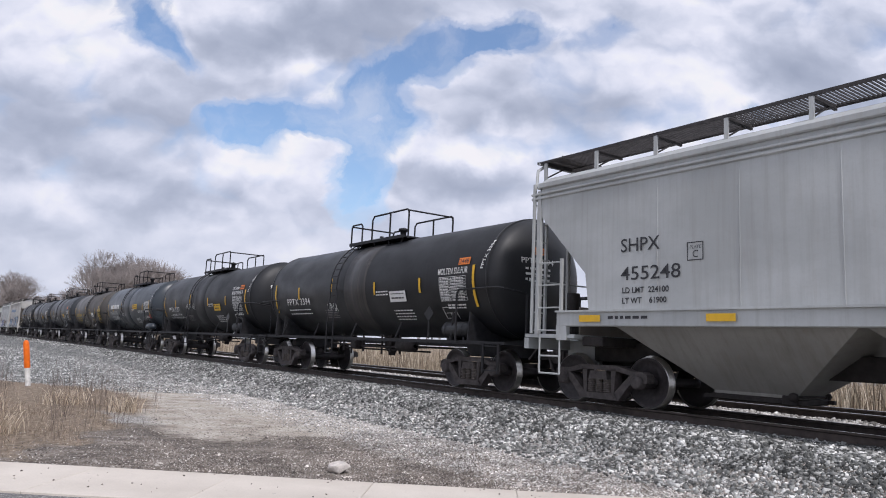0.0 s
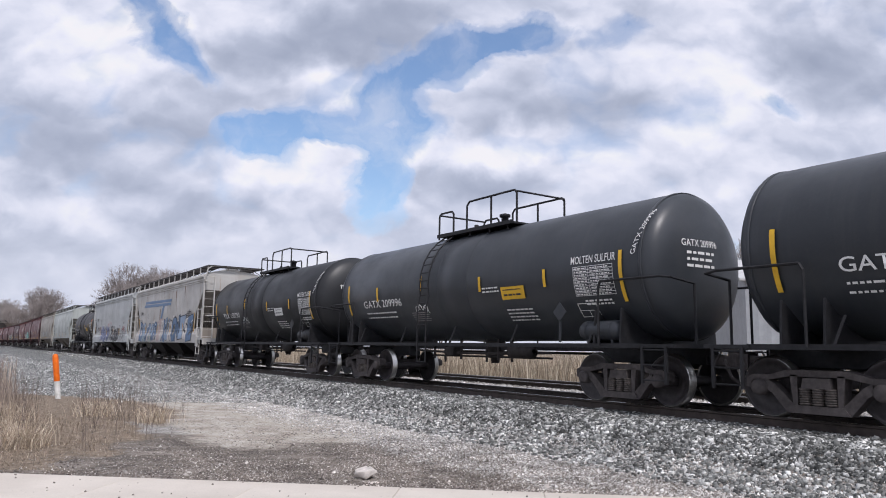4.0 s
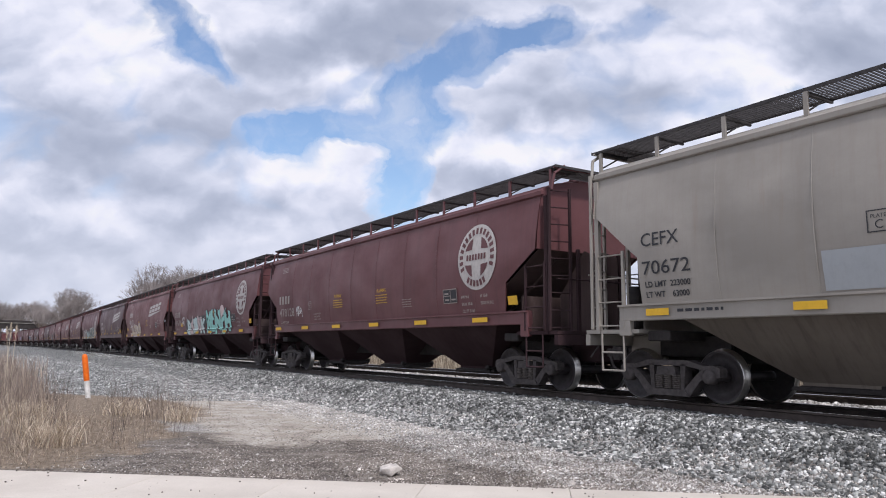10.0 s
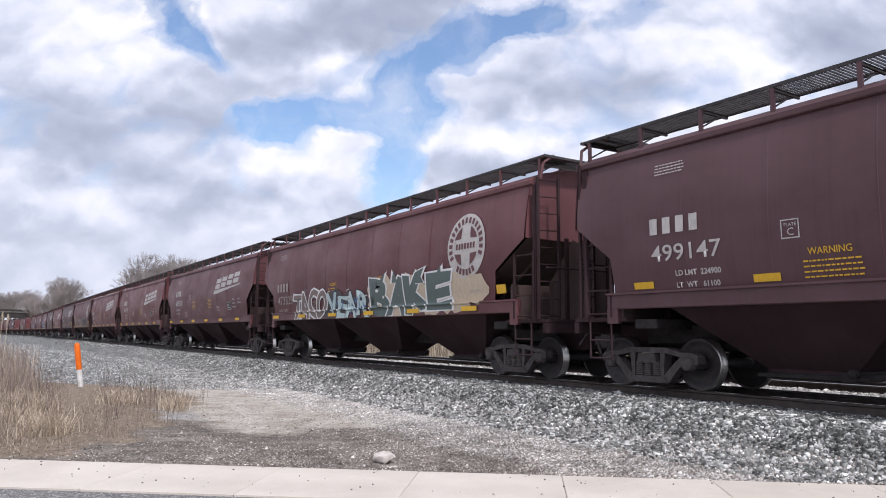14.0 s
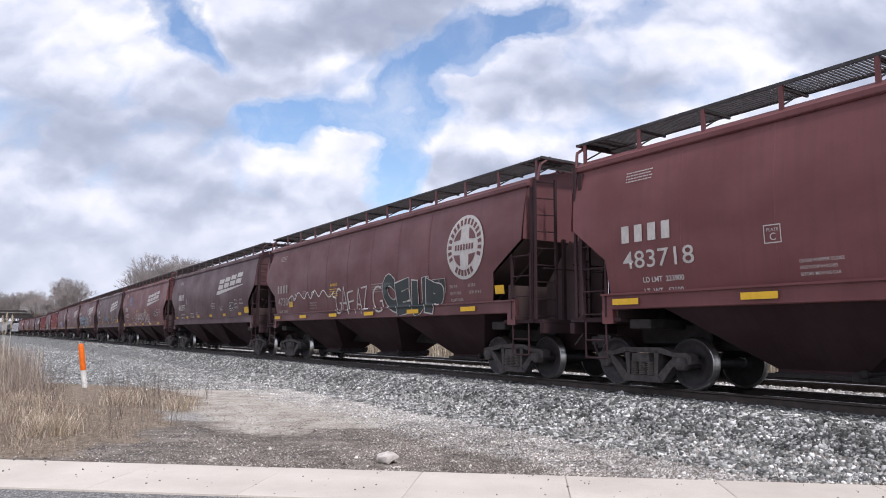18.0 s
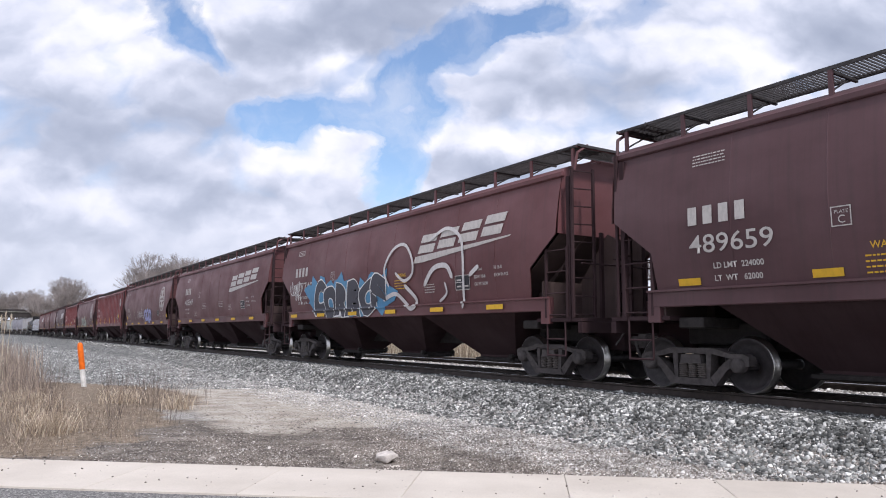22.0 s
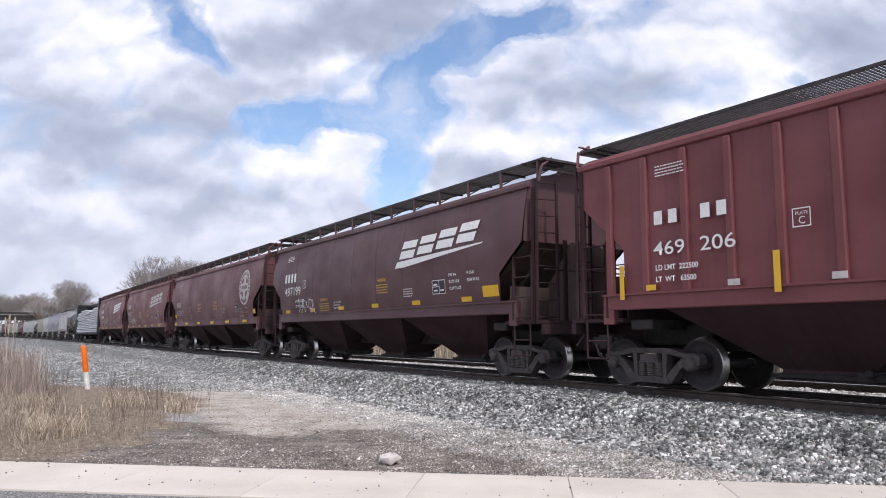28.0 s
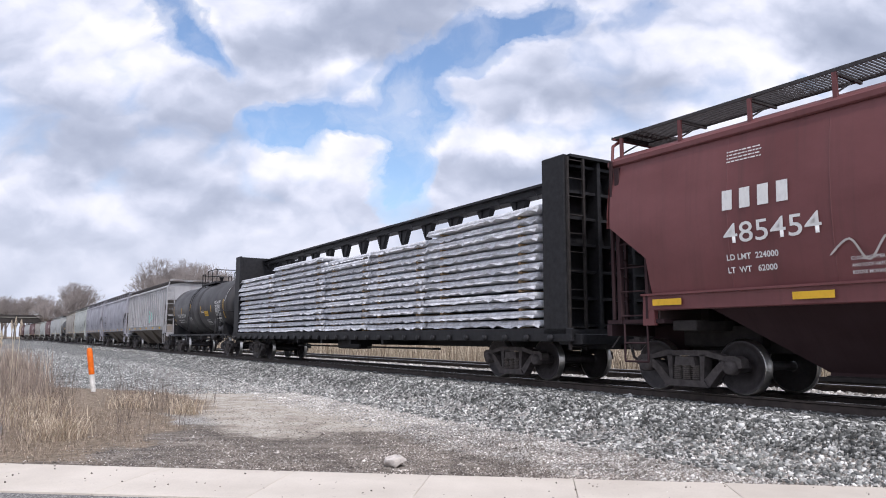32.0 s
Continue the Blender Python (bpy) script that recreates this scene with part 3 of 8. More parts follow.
def draw_gate(g):
    """Sliding outlet gate with its frame, rack rails and turning capstans."""
    g.box(-0.78, 0.78, -0.44, 0.44, 0.27, 0.37, 0.02)
    for y in (-0.42, 0.42):
        g.box(-0.88, 0.88, y - 0.035, y + 0.035, 0.29, 0.35)
    g.tube((0.70, -0.54, 0.40), (0.70, 0.54, 0.40), 0.03, 8)
    for s in (-1, 1):
        g.lathe([(s * 0.48, 0.0), (s * 0.48, 0.07), (s * 0.55, 0.07), (s * 0.55, 0.0)], seg=8, centre=(0.70, 0, 0.40))
        g.box(0.50, 0.74, s * 0.46 - 0.03, s * 0.46 + 0.03, 0.27, 0.42, 0.01)


def draw_centre_sill(g, L):
    h = L / 2
    g.box(-h + 0.5, h - 0.5, -0.19, 0.19, 0.68, 1.06, 0.02)
    for s in (-1, 1):
        g.box(*sorted((s * (h - 2.9), s * (h - 1.3))), -0.45, 0.45, 0.78, 1.16, 0.03)
        g.box(*sorted((s * (h - 2.35), s * (h - 1.85))), -1.40, 1.40, 1.06, 1.24, 0.02)
        g.sheet([[(s * (h - 2.25), -0.03, 1.2), (s * (h - 2.25), 0.03, 1.2)], [(s * (h - 2.25), -0.03, 2.0), (s * (h - 2.25), 0.03, 2.0)]])


def draw_platform(g, L, s):
    h = L / 2
    a, b = sorted((s * (h - 0.42), s * (h - 1.75)))
    g.box(a, b, -1.50, 1.50, 1.20, 1.27)
    c, d = sorted((s * (h - 0.40), s * (h - 0.52)))
    g.box(c, d, -1.50, 1.50, 0.98, 1.19)
    g.box(*sorted((s * (h - 0.45), s * (h - 1.3))), -0.32, 0.32, 0.62, 1.19, 0.03)


def draw_brake_cylinder(g, L, s):
    x = s * (L / 2 - 1.15)
    g.lathe([(-0.62, 0.0), (-0.62, 0.15), (-0.1, 0.16), (-0.05, 0.05), (0.25, 0.04)], axis="y", seg=14, centre=(x, 0.1, 1.42))
    g.pipe([(x, -0.5, 1.5), (x, 0.2, 1.4), (x + s * 0.3, 0.6, 1.35), (x + s * 0.3, 1.2, 1.5)], 0.025)


def draw_valve_box(g, L, s):
    x = s * (L / 2 - 1.15)
    g.box(x - 0.2, x + 0.2, -1.1, -0.7, 1.27, 1.75, 0.04)
    g.lathe([(-0.1, 0.10), (0.0, 0.13), (0.35, 0.13), (0.35, 0.0)], axis="z", seg=12, centre=(x, -0.9, 1.75))


def draw_brake_wheel(g, L, s):
    x = s * (L / 2 - 0.50)
    g.lathe([(0.0, 0.27), (s * 0.05, 0.27), (s * 0.05, 0.23), (0.0, 0.23), (0.0, 0.27)], axis="x", seg=18, centre=(x, 0.55, 2.6))
    g.tube((x, 0.28, 2.6), (x, 0.82, 2.6), 0.015)
    g.tube((x, 0.55, 2.33), (x, 0.55, 2.87), 0.015)


def draw_hopper_ladder(g, L, s, y):
    """Side ladder and end ladder at one corner."""
    h = L / 2
    yo = y * 1.52
    ladder(g, (s * (h - 1.42), yo), (s * (h - 0.78), yo), 1.28, 2.72, 4)
    ladder(g, (s * (h - 0.62), yo), (s * (h - 0.50), y * 1.05), 1.28, 4.30, 9)
    g.box(*sorted((s * (h - 0.80), s * (h - 0.70))), *sorted((yo, yo - y * 0.08)), 1.2, 4.15)
    g.pipe([(s * (h - 1.40), yo, 1.2), (s * (h - 1.40), yo, 0.52), (s * (h - 0.86), yo, 0.52), (s * (h - 0.86), yo, 1.2)], 0.02)
    g.tube((s * (h - 1.40), yo, 0.85), (s * (h - 0.86), yo, 0.85), 0.018)


def draw_running_board(g, L, ribs):
    """Open steel grating round the hatches, on posts above the roof edge."""
    h = L / 2
    z = 4.80
    for s in (-1, 1):
        y0, y1 = s * 0.62, s * 1.36
        for y in (y0, y1):
            g.box(-h + 0.55, h - 0.55, y - 0.012, y + 0.012, z - 0.045, z + 0.01)
        n = int((L - 1.1) / 0.062)
        for i in range(n + 1):
            x = -h + 0.55 + (L - 1.1) * i / n
            g.box(x - 0.006, x + 0.006, min(y0, y1), max(y0, y1), z - 0.03, z)
        for i in range(0 if ribs else 13):
            x = -h + 0.75 + (L - 1.5) * i / 12
            g.box(x - 0.02, x + 0.02, min(y0, y1), max(y0, y1), z - 0.09, z - 0.035)
            g.tube((x, s * 1.33, 4.45), (x, s * 0.82, 4.73), 0.016, 5)
    for s in (-1, 1):
        for k in range(12):
            x = s * (h - 0.62 - 0.05 * k)
            g.box(x - 0.010, x + 0.010, -1.38, 1.38, z - 0.03, z)
        for x in (s * (h - 0.55), s * (h - 1.25)):
            g.box(x - 0.012, x + 0.012, -1.40, 1.40, z - 0.045, z + 0.01)


def draw_board_post(g):
    g.box(-0.035, 0.035, -0.02, 0.02, 4.34, 4.78)



def draw_end_rail(g, L, s):
    h = L / 2
    x = s * (h - 0.60)
    for y in (-1, 1):
        g.pipe([(x, y * 1.46, 4.26), (x + s * 0.03, y * 1.40, 4.62), (x + s * 0.02, y * 1.1, 4.82)], 0.03)
    g.tube((x, -1.40, 4.76), (x, 1.40, 4.76), 0.022)


def draw_hatches(g, L):
    h = L / 2
    n = 4
    for i in range(n):
        x0 = -h + 1.1 + (L - 2.2) * i / n
        g.box(x0, x0 + (L - 2.2) / n - 0.12, -0.28, 0.28, 4.70, 4.75, 0.015)
    for i in range(13):
        x = -h + 1.3 + (L - 2.6) * i / 12
        g.box(x - 0.025, x + 0.025, -0.29, 0.29, 4.72, 4.765)


def build_hopper(spec, L):
    """One covered hopper, its front towards +x and the camera on its -y side."""
    col, bulge, top, ribs, roof = spec["mat"], spec.get("bulge", 0.12), spec.get("top", 1.44), spec.get("ribs", False), spec.get("roof", "rolled")
    kind, low = spec.get("edge", "bnsf"), spec.get("sill_low", 1.42)
    L = round(L * 5) / 5
    h = L / 2
    car = thing("covered_hopper_car", spec["label"], "railcar", "cars of the freight train")
    part("body", cached(("body", L, bulge, top, ribs, roof, kind), lambda g: draw_hopper_body(g, L, bulge, top, ribs, roof, kind)), col, car)
    for s in (-1, 1):
        part("side_sill", cached(("side_sill", L, s, low), lambda g: draw_sill(g, L, s, low)), spec.get("sill", col), car)
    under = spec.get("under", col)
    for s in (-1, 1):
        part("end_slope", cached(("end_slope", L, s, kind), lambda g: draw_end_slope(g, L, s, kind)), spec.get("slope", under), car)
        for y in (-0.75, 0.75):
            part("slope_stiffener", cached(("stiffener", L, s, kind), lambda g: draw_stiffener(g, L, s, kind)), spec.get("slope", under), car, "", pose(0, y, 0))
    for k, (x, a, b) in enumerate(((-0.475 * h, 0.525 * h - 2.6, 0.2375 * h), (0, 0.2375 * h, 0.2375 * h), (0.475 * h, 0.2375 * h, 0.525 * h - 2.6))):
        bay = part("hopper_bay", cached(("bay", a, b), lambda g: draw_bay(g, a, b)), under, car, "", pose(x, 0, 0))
        part("outlet_gate", cached(("gate",), draw_gate), UNDER, bay)
    part("centre_sill", cached(("centre_sill", L), lambda g: draw_centre_sill(g, L)), UNDER, car)
    for s in (-1, 1):
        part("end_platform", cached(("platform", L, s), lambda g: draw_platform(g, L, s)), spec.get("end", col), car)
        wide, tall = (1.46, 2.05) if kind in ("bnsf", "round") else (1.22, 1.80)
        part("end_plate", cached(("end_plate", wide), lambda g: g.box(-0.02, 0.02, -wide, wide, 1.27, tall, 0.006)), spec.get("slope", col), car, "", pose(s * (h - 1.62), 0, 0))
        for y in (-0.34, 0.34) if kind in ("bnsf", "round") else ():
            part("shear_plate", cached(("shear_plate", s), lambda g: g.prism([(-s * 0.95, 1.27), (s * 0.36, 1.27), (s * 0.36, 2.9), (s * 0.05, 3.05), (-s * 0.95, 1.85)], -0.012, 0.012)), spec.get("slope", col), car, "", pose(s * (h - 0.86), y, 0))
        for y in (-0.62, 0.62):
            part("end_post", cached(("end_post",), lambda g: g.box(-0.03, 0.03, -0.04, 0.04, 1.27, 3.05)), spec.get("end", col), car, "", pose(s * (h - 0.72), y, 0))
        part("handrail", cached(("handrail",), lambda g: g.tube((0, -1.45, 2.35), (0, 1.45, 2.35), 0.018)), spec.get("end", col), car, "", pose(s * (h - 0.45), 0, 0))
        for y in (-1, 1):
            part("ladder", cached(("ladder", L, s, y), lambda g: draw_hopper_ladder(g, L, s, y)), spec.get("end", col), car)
        part("end_rail", cached(("end_rail", L, s), lambda g: draw_end_rail(g, L, s)), col, car)
        add_truck(car, s * (h - (1.85 if kind == "bnsf" else 2.0)))
        add_coupler(car, s * (h - 0.02), s)
    for name, fn in (("brake_cylinder", draw_brake_cylinder), ("valve_box", draw_valve_box), ("brake_wheel", draw_brake_wheel)):
        part(name, cached((name, L), lambda g: fn(g, L, -1)), UNDER, car)
    part("running_board", cached(("board", L, ribs), lambda g: draw_running_board(g, L, ribs)), spec.get("board", GRATING), car, "open steel grating walkway", pose(0, 0, -0.14 if ribs else 0))
    part("roof_hatch", cached(("hatches", L), lambda g: draw_hatches(g, L)), col, car)
    n = 12
    for i in range(0 if ribs else n + 1):
        x = -h + 0.75 + (L - 1.5) * i / n
        for s in (-1, 1):
            part("walkway_post", cached(("post",), draw_board_post), col, car, "", pose(x, s * 1.35, 0, 0, 0, 0 if s < 0 else 180))
    return car
# ---- tank cars ----
# radius, height of its axis, and how far the tank's straight part and the trucks stop short of the coupler face
TANK_R, TANK_Z, TANK_E, TANK_T = 1.43, 2.60, 0.98, 1.75


def tank_side(x, v):
    a = v / TANK_R
    r = TANK_R + 0.03
    return Vector((x, -r * math.cos(a), TANK_Z + r * math.sin(a)))


def draw_tank(g, L):
    h = L / 2
    e = h - TANK_E
    head = [(math.cos(radians(a)), math.sin(radians(a))) for a in range(0, 91, 15)]
    prof = [(-e - 0.46 * c, TANK_R * s) for c, s in head] + [(e + 0.46 * c, TANK_R * s) for c, s in reversed(head)]
    g.lathe(prof, axis="x", seg=48, centre=(0, 0, TANK_Z))
    for x in (-e, e):
        g.lathe([(x - 0.03, TANK_R), (x - 0.025, TANK_R + 0.012), (x + 0.025, TANK_R + 0.012), (x + 0.03, TANK_R)], axis="x", seg=48, centre=(0, 0, TANK_Z))


def draw_tank_band(g):
    g.lathe([(-0.62, TANK_R), (-0.60, TANK_R + 0.018), (0.60, TANK_R + 0.018), (0.62, TANK_R)], axis="x", seg=48, centre=(0, 0, TANK_Z))


def draw_saddle(g, s):
    """Stub sill with bolster saddle under one end."""
    g.box(-1.25, 1.25, -0.19, 0.19, 0.74, 1.10, 0.02)
    for x in (-0.32, 0.32):
        g.add([(x - 0.02, y, z) for y, z in ((-1.42, 1.06), (1.42, 1.06), (1.36, 1.75), (0.7, 1.30), (-0.7, 1.30), (-1.36, 1.75))]
              + [(x + 0.02, y, z) for y, z in ((-1.42, 1.06), (1.42, 1.06), (1.36, 1.75), (0.7, 1.30), (-0.7, 1.30), (-1.36, 1.75))],
              [(0, 1, 2, 3, 4, 5), (11, 10, 9, 8, 7, 6)] + [(i, (i + 1) % 6, 6 + (i + 1) % 6, 6 + i) for i in range(6)])
    g.box(-0.36, 0.36, -1.44, 1.44, 1.02, 1.08)


def draw_tank_platform(g, L, s):
    """End walkway."""
    h = L / 2
    g.box(*sorted((s * (h - 0.28), s * (h - 1.05))), -1.50, 1.50, 1.03, 1.09)


def draw_tank_handrail(g, L, s, y):
    h = L / 2
    x0, x1 = s * (h - 0.34), s * (h - 1.9)
    g.pipe([(x0, y * 0.55, 1.05), (x0, y * 0.55, 2.15), (x0, y * 0.98, 2.22), (s * (h - 0.55), y, 2.25), (x1, y, 2.25), (x1 - s * 0.06, y, 2.15), (x1 - s * 0.06, y, 1.06)], 0.024)


def draw_tank_steps(g, L, s, y):
    h = L / 2
    ladder(g, (s * (h - 0.95), y), (s * (h - 0.45), y), 0.42, 1.05, 3, 0.018)


def draw_side_rail(g, L):
    h = L / 2
    for y in (-1.42, 1.42):
        g.box(-h + 1.0, h - 1.0, y - 0.035, y + 0.035, 1.02, 1.10)
        for k in range(5):
            x = (-h + 2.3) + (L - 4.6) * k / 4
            g.tube((x, y, 1.08), (x + 0.12, y * 0.93, 1.50), 0.022)
    g.box(-h + 1.5, h - 1.5, -0.06, 0.06, 0.95, 1.08)


def draw_belly(g):
    """Bottom outlet, brake pipes and rods slung under the tank."""
    g.lathe([(0.62, 0.10), (0.74, 0.12), (0.76, 0.2), (1.0, 0.24), (1.2, 0.26)], axis="z", seg=14)
    g.pipe([(-2.6, -0.7, 0.92), (-0.8, -0.72, 0.86), (0.9, -0.7, 0.86), (2.7, -0.6, 0.9)], 0.03)
    g.pipe([(-2.4, -0.3, 0.78), (2.4, -0.3, 0.78)], 0.025)
    g.pipe([(-3.0, 0.5, 0.9), (3.0, 0.5, 0.9)], 0.03)
    for x, z in ((-1.7, 0.70), (-1.2, 0.62), (-0.5, 0.7), (0.55, 0.66), (1.0, 0.72), (1.5, 0.68)):
        g.tube((x, -0.7, 1.2), (x, -0.7, z), 0.03)
    g.lathe([(1.55, 0.0), (1.55, 0.16), (2.25, 0.16), (2.3, 0.05)], axis="x", seg=12, centre=(0, -0.75, 0.92))
    g.box(-0.95, -0.62, -0.9, -0.55, 0.78, 1.02, 0.03)


def draw_dome(g):
    """Top platform and the valves on it."""
    z = TANK_Z + TANK_R
    g.box(-1.55, 1.55, -0.78, 0.78, z - 0.05, z - 0.01)
    for x in (-1.2, -0.2, 0.6, 1.3):
        for y in (-0.70, 0.70):
            g.tube((x, y, z - 0.05), (x, y * 0.9, z - 0.30), 0.025)
    for y in (-0.78, 0.78):
        g.box(-1.55, 1.55, y - 0.02, y + 0.02, z - 0.07, z + 0.02)
    g.lathe([(z - 0.1, 0.33), (z + 0.12, 0.33), (z + 0.16, 0.28), (z + 0.2, 0.0)], axis="z", seg=18, centre=(0.1, 0, 0))
    g.lathe([(z, 0.09), (z + 0.26, 0.09), (z + 0.28, 0.14), (z + 0.34, 0.14), (z + 0.38, 0.0)], axis="z", seg=12, centre=(0.6, -0.2, 0))
    g.lathe([(z, 0.06), (z + 0.2, 0.06), (z + 0.22, 0.0)], axis="z", seg=10, centre=(-0.45, -0.3, 0))
    g.lathe([(z, 0.05), (z + 0.16, 0.08), (z + 0.2, 0.0)], axis="z", seg=10, centre=(-0.7, 0.2, 0))


def dome_rail_pieces():
    z, r, k, out = TANK_Z + TANK_R, 0.026, 0.72, []
    for y in (-0.76, 0.76):
        out.append(("grab_hoop", [(-1.5, y, z - 0.12), (-1.5, y, z + 0.50), (-1.42, y, z + 0.58), (-0.92, y, z + 0.58), (-0.84, y, z + 0.50), (-0.84, y, z - 0.02)], r))
        out.append(("platform_railing", [(-0.25, y, z - 0.02), (-0.25, y, z + k - 0.1), (-0.15, y, z + k), (1.64, y, z + k), (1.72, y, z + k - 0.08), (1.72, y, z - 0.10)], r))
        out.append(("railing_post", [(0.75, y, z - 0.02), (0.75, y, z + k)], r))
    out.append(("cross_rail", [(1.72, -0.76, z + 0.68), (1.72, 0.76, z + 0.68)], r))
    out.append(("cross_rail", [(-1.5, -0.76, z + 0.55), (-1.5, 0.76, z + 0.55)], r))
    return out


def draw_tank_ladder(g):
    pts = []
    for a in (62, 50, 38, 25, 12, 0, -10):
        r = TANK_R + 0.10
        pts.append((-r * math.cos(radians(a)), TANK_Z + r * math.sin(radians(a))))
    pts += [(-1.54, 2.0), (-1.54, 0.62)]
    for x in (-1.28, -0.88):
        g.pipe([(x, y, z) for y, z in pts], 0.02)
    for k in range(13):
        u = k / 12 * (len(pts) - 1)
        i = min(int(u), len(pts) - 2)
        f = u - i
        y, z = pts[i][0] * (1 - f) + pts[i + 1][0] * f, pts[i][1] * (1 - f) + pts[i + 1][1] * f
        g.tube((-1.28, y, z), (-0.88, y, z), 0.015, 5)


def draw_reservoir(g):
    g.lathe([(-0.55, 0.0), (-0.5, 0.14), (-0.42, 0.19), (0.42, 0.19), (0.5, 0.14), (0.55, 0.0)], axis="x", seg=16)
    for x in (-0.3, 0.3):
        g.lathe([(x - 0.02, 0.2), (x + 0.02, 0.2)], axis="x", seg=16)
        g.box(x - 0.03, x + 0.03, -0.1, 0.1, -0.24, -0.15)


def draw_placard(g):
    g.add([(0, 0, -0.19), (0.19, 0, 0), (0, 0, 0.19), (-0.19, 0, 0), (0, 0.015, -0.19), (0.19, 0.015, 0), (0, 0.015, 0.19), (-0.19, 0.015, 0)],
          [(0, 1, 2, 3), (7, 6, 5, 4), (0, 4, 5, 1), (1, 5, 6, 2), (2, 6, 7, 3), (3, 7, 4, 0)])
    g.box(-0.02, 0.02, 0.0, 0.03, -0.6, -0.15)


def build_tank(spec, L):
    global TANK_R, TANK_Z, TANK_E, TANK_T
    TANK_R, TANK_Z, TANK_E, TANK_T = kind = spec.get("size", (1.43, 2.60, 0.98, 1.75))
    L = round(L * 5) / 5
    h = L / 2
    col = spec["mat"]
    car = thing("tank_car", spec["label"], "railcar", "cars of the freight train")
    part("tank", cached(("tank", L, kind), lambda g: draw_tank(g, L)), col, car)
    part("jacket_band", cached(("tank_band", kind), draw_tank_band), spec.get("spill", col), car)
    for s in (-1, 1):
        part("saddle", cached(("saddle", s), lambda g: draw_saddle(g, s)), BLACK, car, "", pose(s * (h - TANK_T), 0, 0))
        part("end_platform", cached(("tank_platform", L, s), lambda g: draw_tank_platform(g, L, s)), BLACK, car)
        for y in (-1.5, 1.5):
            part("handrail", cached(("tank_handrail", L, s, y), lambda g: draw_tank_handrail(g, L, s, y)), BLACK, car)
            part("steps", cached(("tank_steps", L, s, y), lambda g: draw_tank_steps(g, L, s, y)), BLACK, car)
        add_truck(car, s * (h - TANK_T))
        add_coupler(car, s * (h - 0.02), s)
    part("side_rail", cached(("side_rail", L), lambda g: draw_side_rail(g, L)), BLACK, car)
    part("bottom_outlet", cached(("belly",), draw_belly), UNDER, car)
    part("top_platform", cached(("dome", kind), draw_dome), BLACK, car)
    for i, (name, line, r) in enumerate(dome_rail_pieces()):
        part(name, cached(("dome_rail", kind, i), lambda g: g.pipe(line, r)), BLACK, car)
    part("ladder", cached(("tank_ladder", kind), draw_tank_ladder), BLACK, car, "", pose(spec.get("ladder_x", 0.0), 0, 0))
    part("air_reservoir", cached(("reservoir",), draw_reservoir), col, car, "", pose(h - TANK_T - 0.25 + spec.get("gear_x", 0.0), -1.22, 1.34))
    part("placard_holder", cached(("placard",), draw_placard), col, car, "", pose(h - TANK_T - 1.25 + spec.get("gear_x", 0.0), -1.40, 1.72))
    return car
# ---- centerbeam flat car with wrapped lumber ----
def draw_beam_deck(g, L):
    h = L / 2
    g.box(-h + 0.6, h - 0.6, -1.42, 1.42, 1.02, 1.12)
    for y in (-1.45, 1.45):
        g.box(-h + 0.6, h - 0.6, y - 0.05, y + 0.05, 0.86, 1.14, 0.015)
    g.box(-h + 0.5, h - 0.5, -0.2, 0.2, 0.70, 1.02)
    n = 30
    for i in range(n):
        x = -h + 1.2 + (L - 2.4) * i / (n - 1)
        for y in (-1.53, 1.53):
            g.lathe([(y - 0.04, 0.0), (y - 0.04, 0.075), (y + 0.04, 0.075), (y + 0.04, 0.0)], seg=8, centre=(x, 0, 0.93))
    for x in (-3.5, -1.2, 1.2, 3.5):
        g.box(x - 0.06, x + 0.06, -1.4, 1.4, 0.72, 1.02)
    g.pipe([(-5.5, -0.6, 0.62), (5.5, -0.6, 0.62)], 0.03)
    g.box(-0.9, 0.9, -0.9, -0.4, 0.55, 0.98, 0.05)


def add_bulkhead(car, x, s):
    """End wall of ribbed steel with a corner ladder, its outer face towards s."""
    wall = part("bulkhead", cached(("bulkhead",), lambda g: g.box(-0.06, 0.06, -1.38, 1.38, 1.0, 4.70)), BLACK, car, "black ribbed end bulkhead", pose(x, 0, 0))
    for y in (-0.5, 0.5):
        part("rib", cached(("bulkhead_rib", s), lambda g: g.box(*sorted((s * 0.06, s * 0.42)), -0.05, 0.05, 1.0, 4.70, 0.01)), BLACK, wall, "", pose(0, y, 0))
    for k in range(7):
        part("crossbar", cached(("bulkhead_bar", s), lambda g: g.box(*sorted((s * 0.06, s * 0.34)), -1.38, 1.38, -0.03, 0.03)), BLACK, wall, "", pose(0, 0, 1.2 + 0.56 * k))
    for y in (-1.44, 1.44):
        part("corner_post", cached(("bulkhead_post", s), lambda g: g.box(*sorted((-s * 0.30, s * 0.42)), -0.06, 0.06, 1.0, 4.76, 0.02)), BLACK, wall, "", pose(0, y, 0))
    part("cap", cached(("bulkhead_cap", s), lambda g: g.box(*sorted((s * 0.06, s * 0.5)), -1.38, 1.38, 4.70, 4.76)), BLACK, wall)
    part("ladder", cached(("bulkhead_ladder", s), lambda g: ladder(g, (s * 0.46, -1.44), (s * 0.46, -1.0), 0.7, 4.7, 11, 0.02)), UNDER, wall)


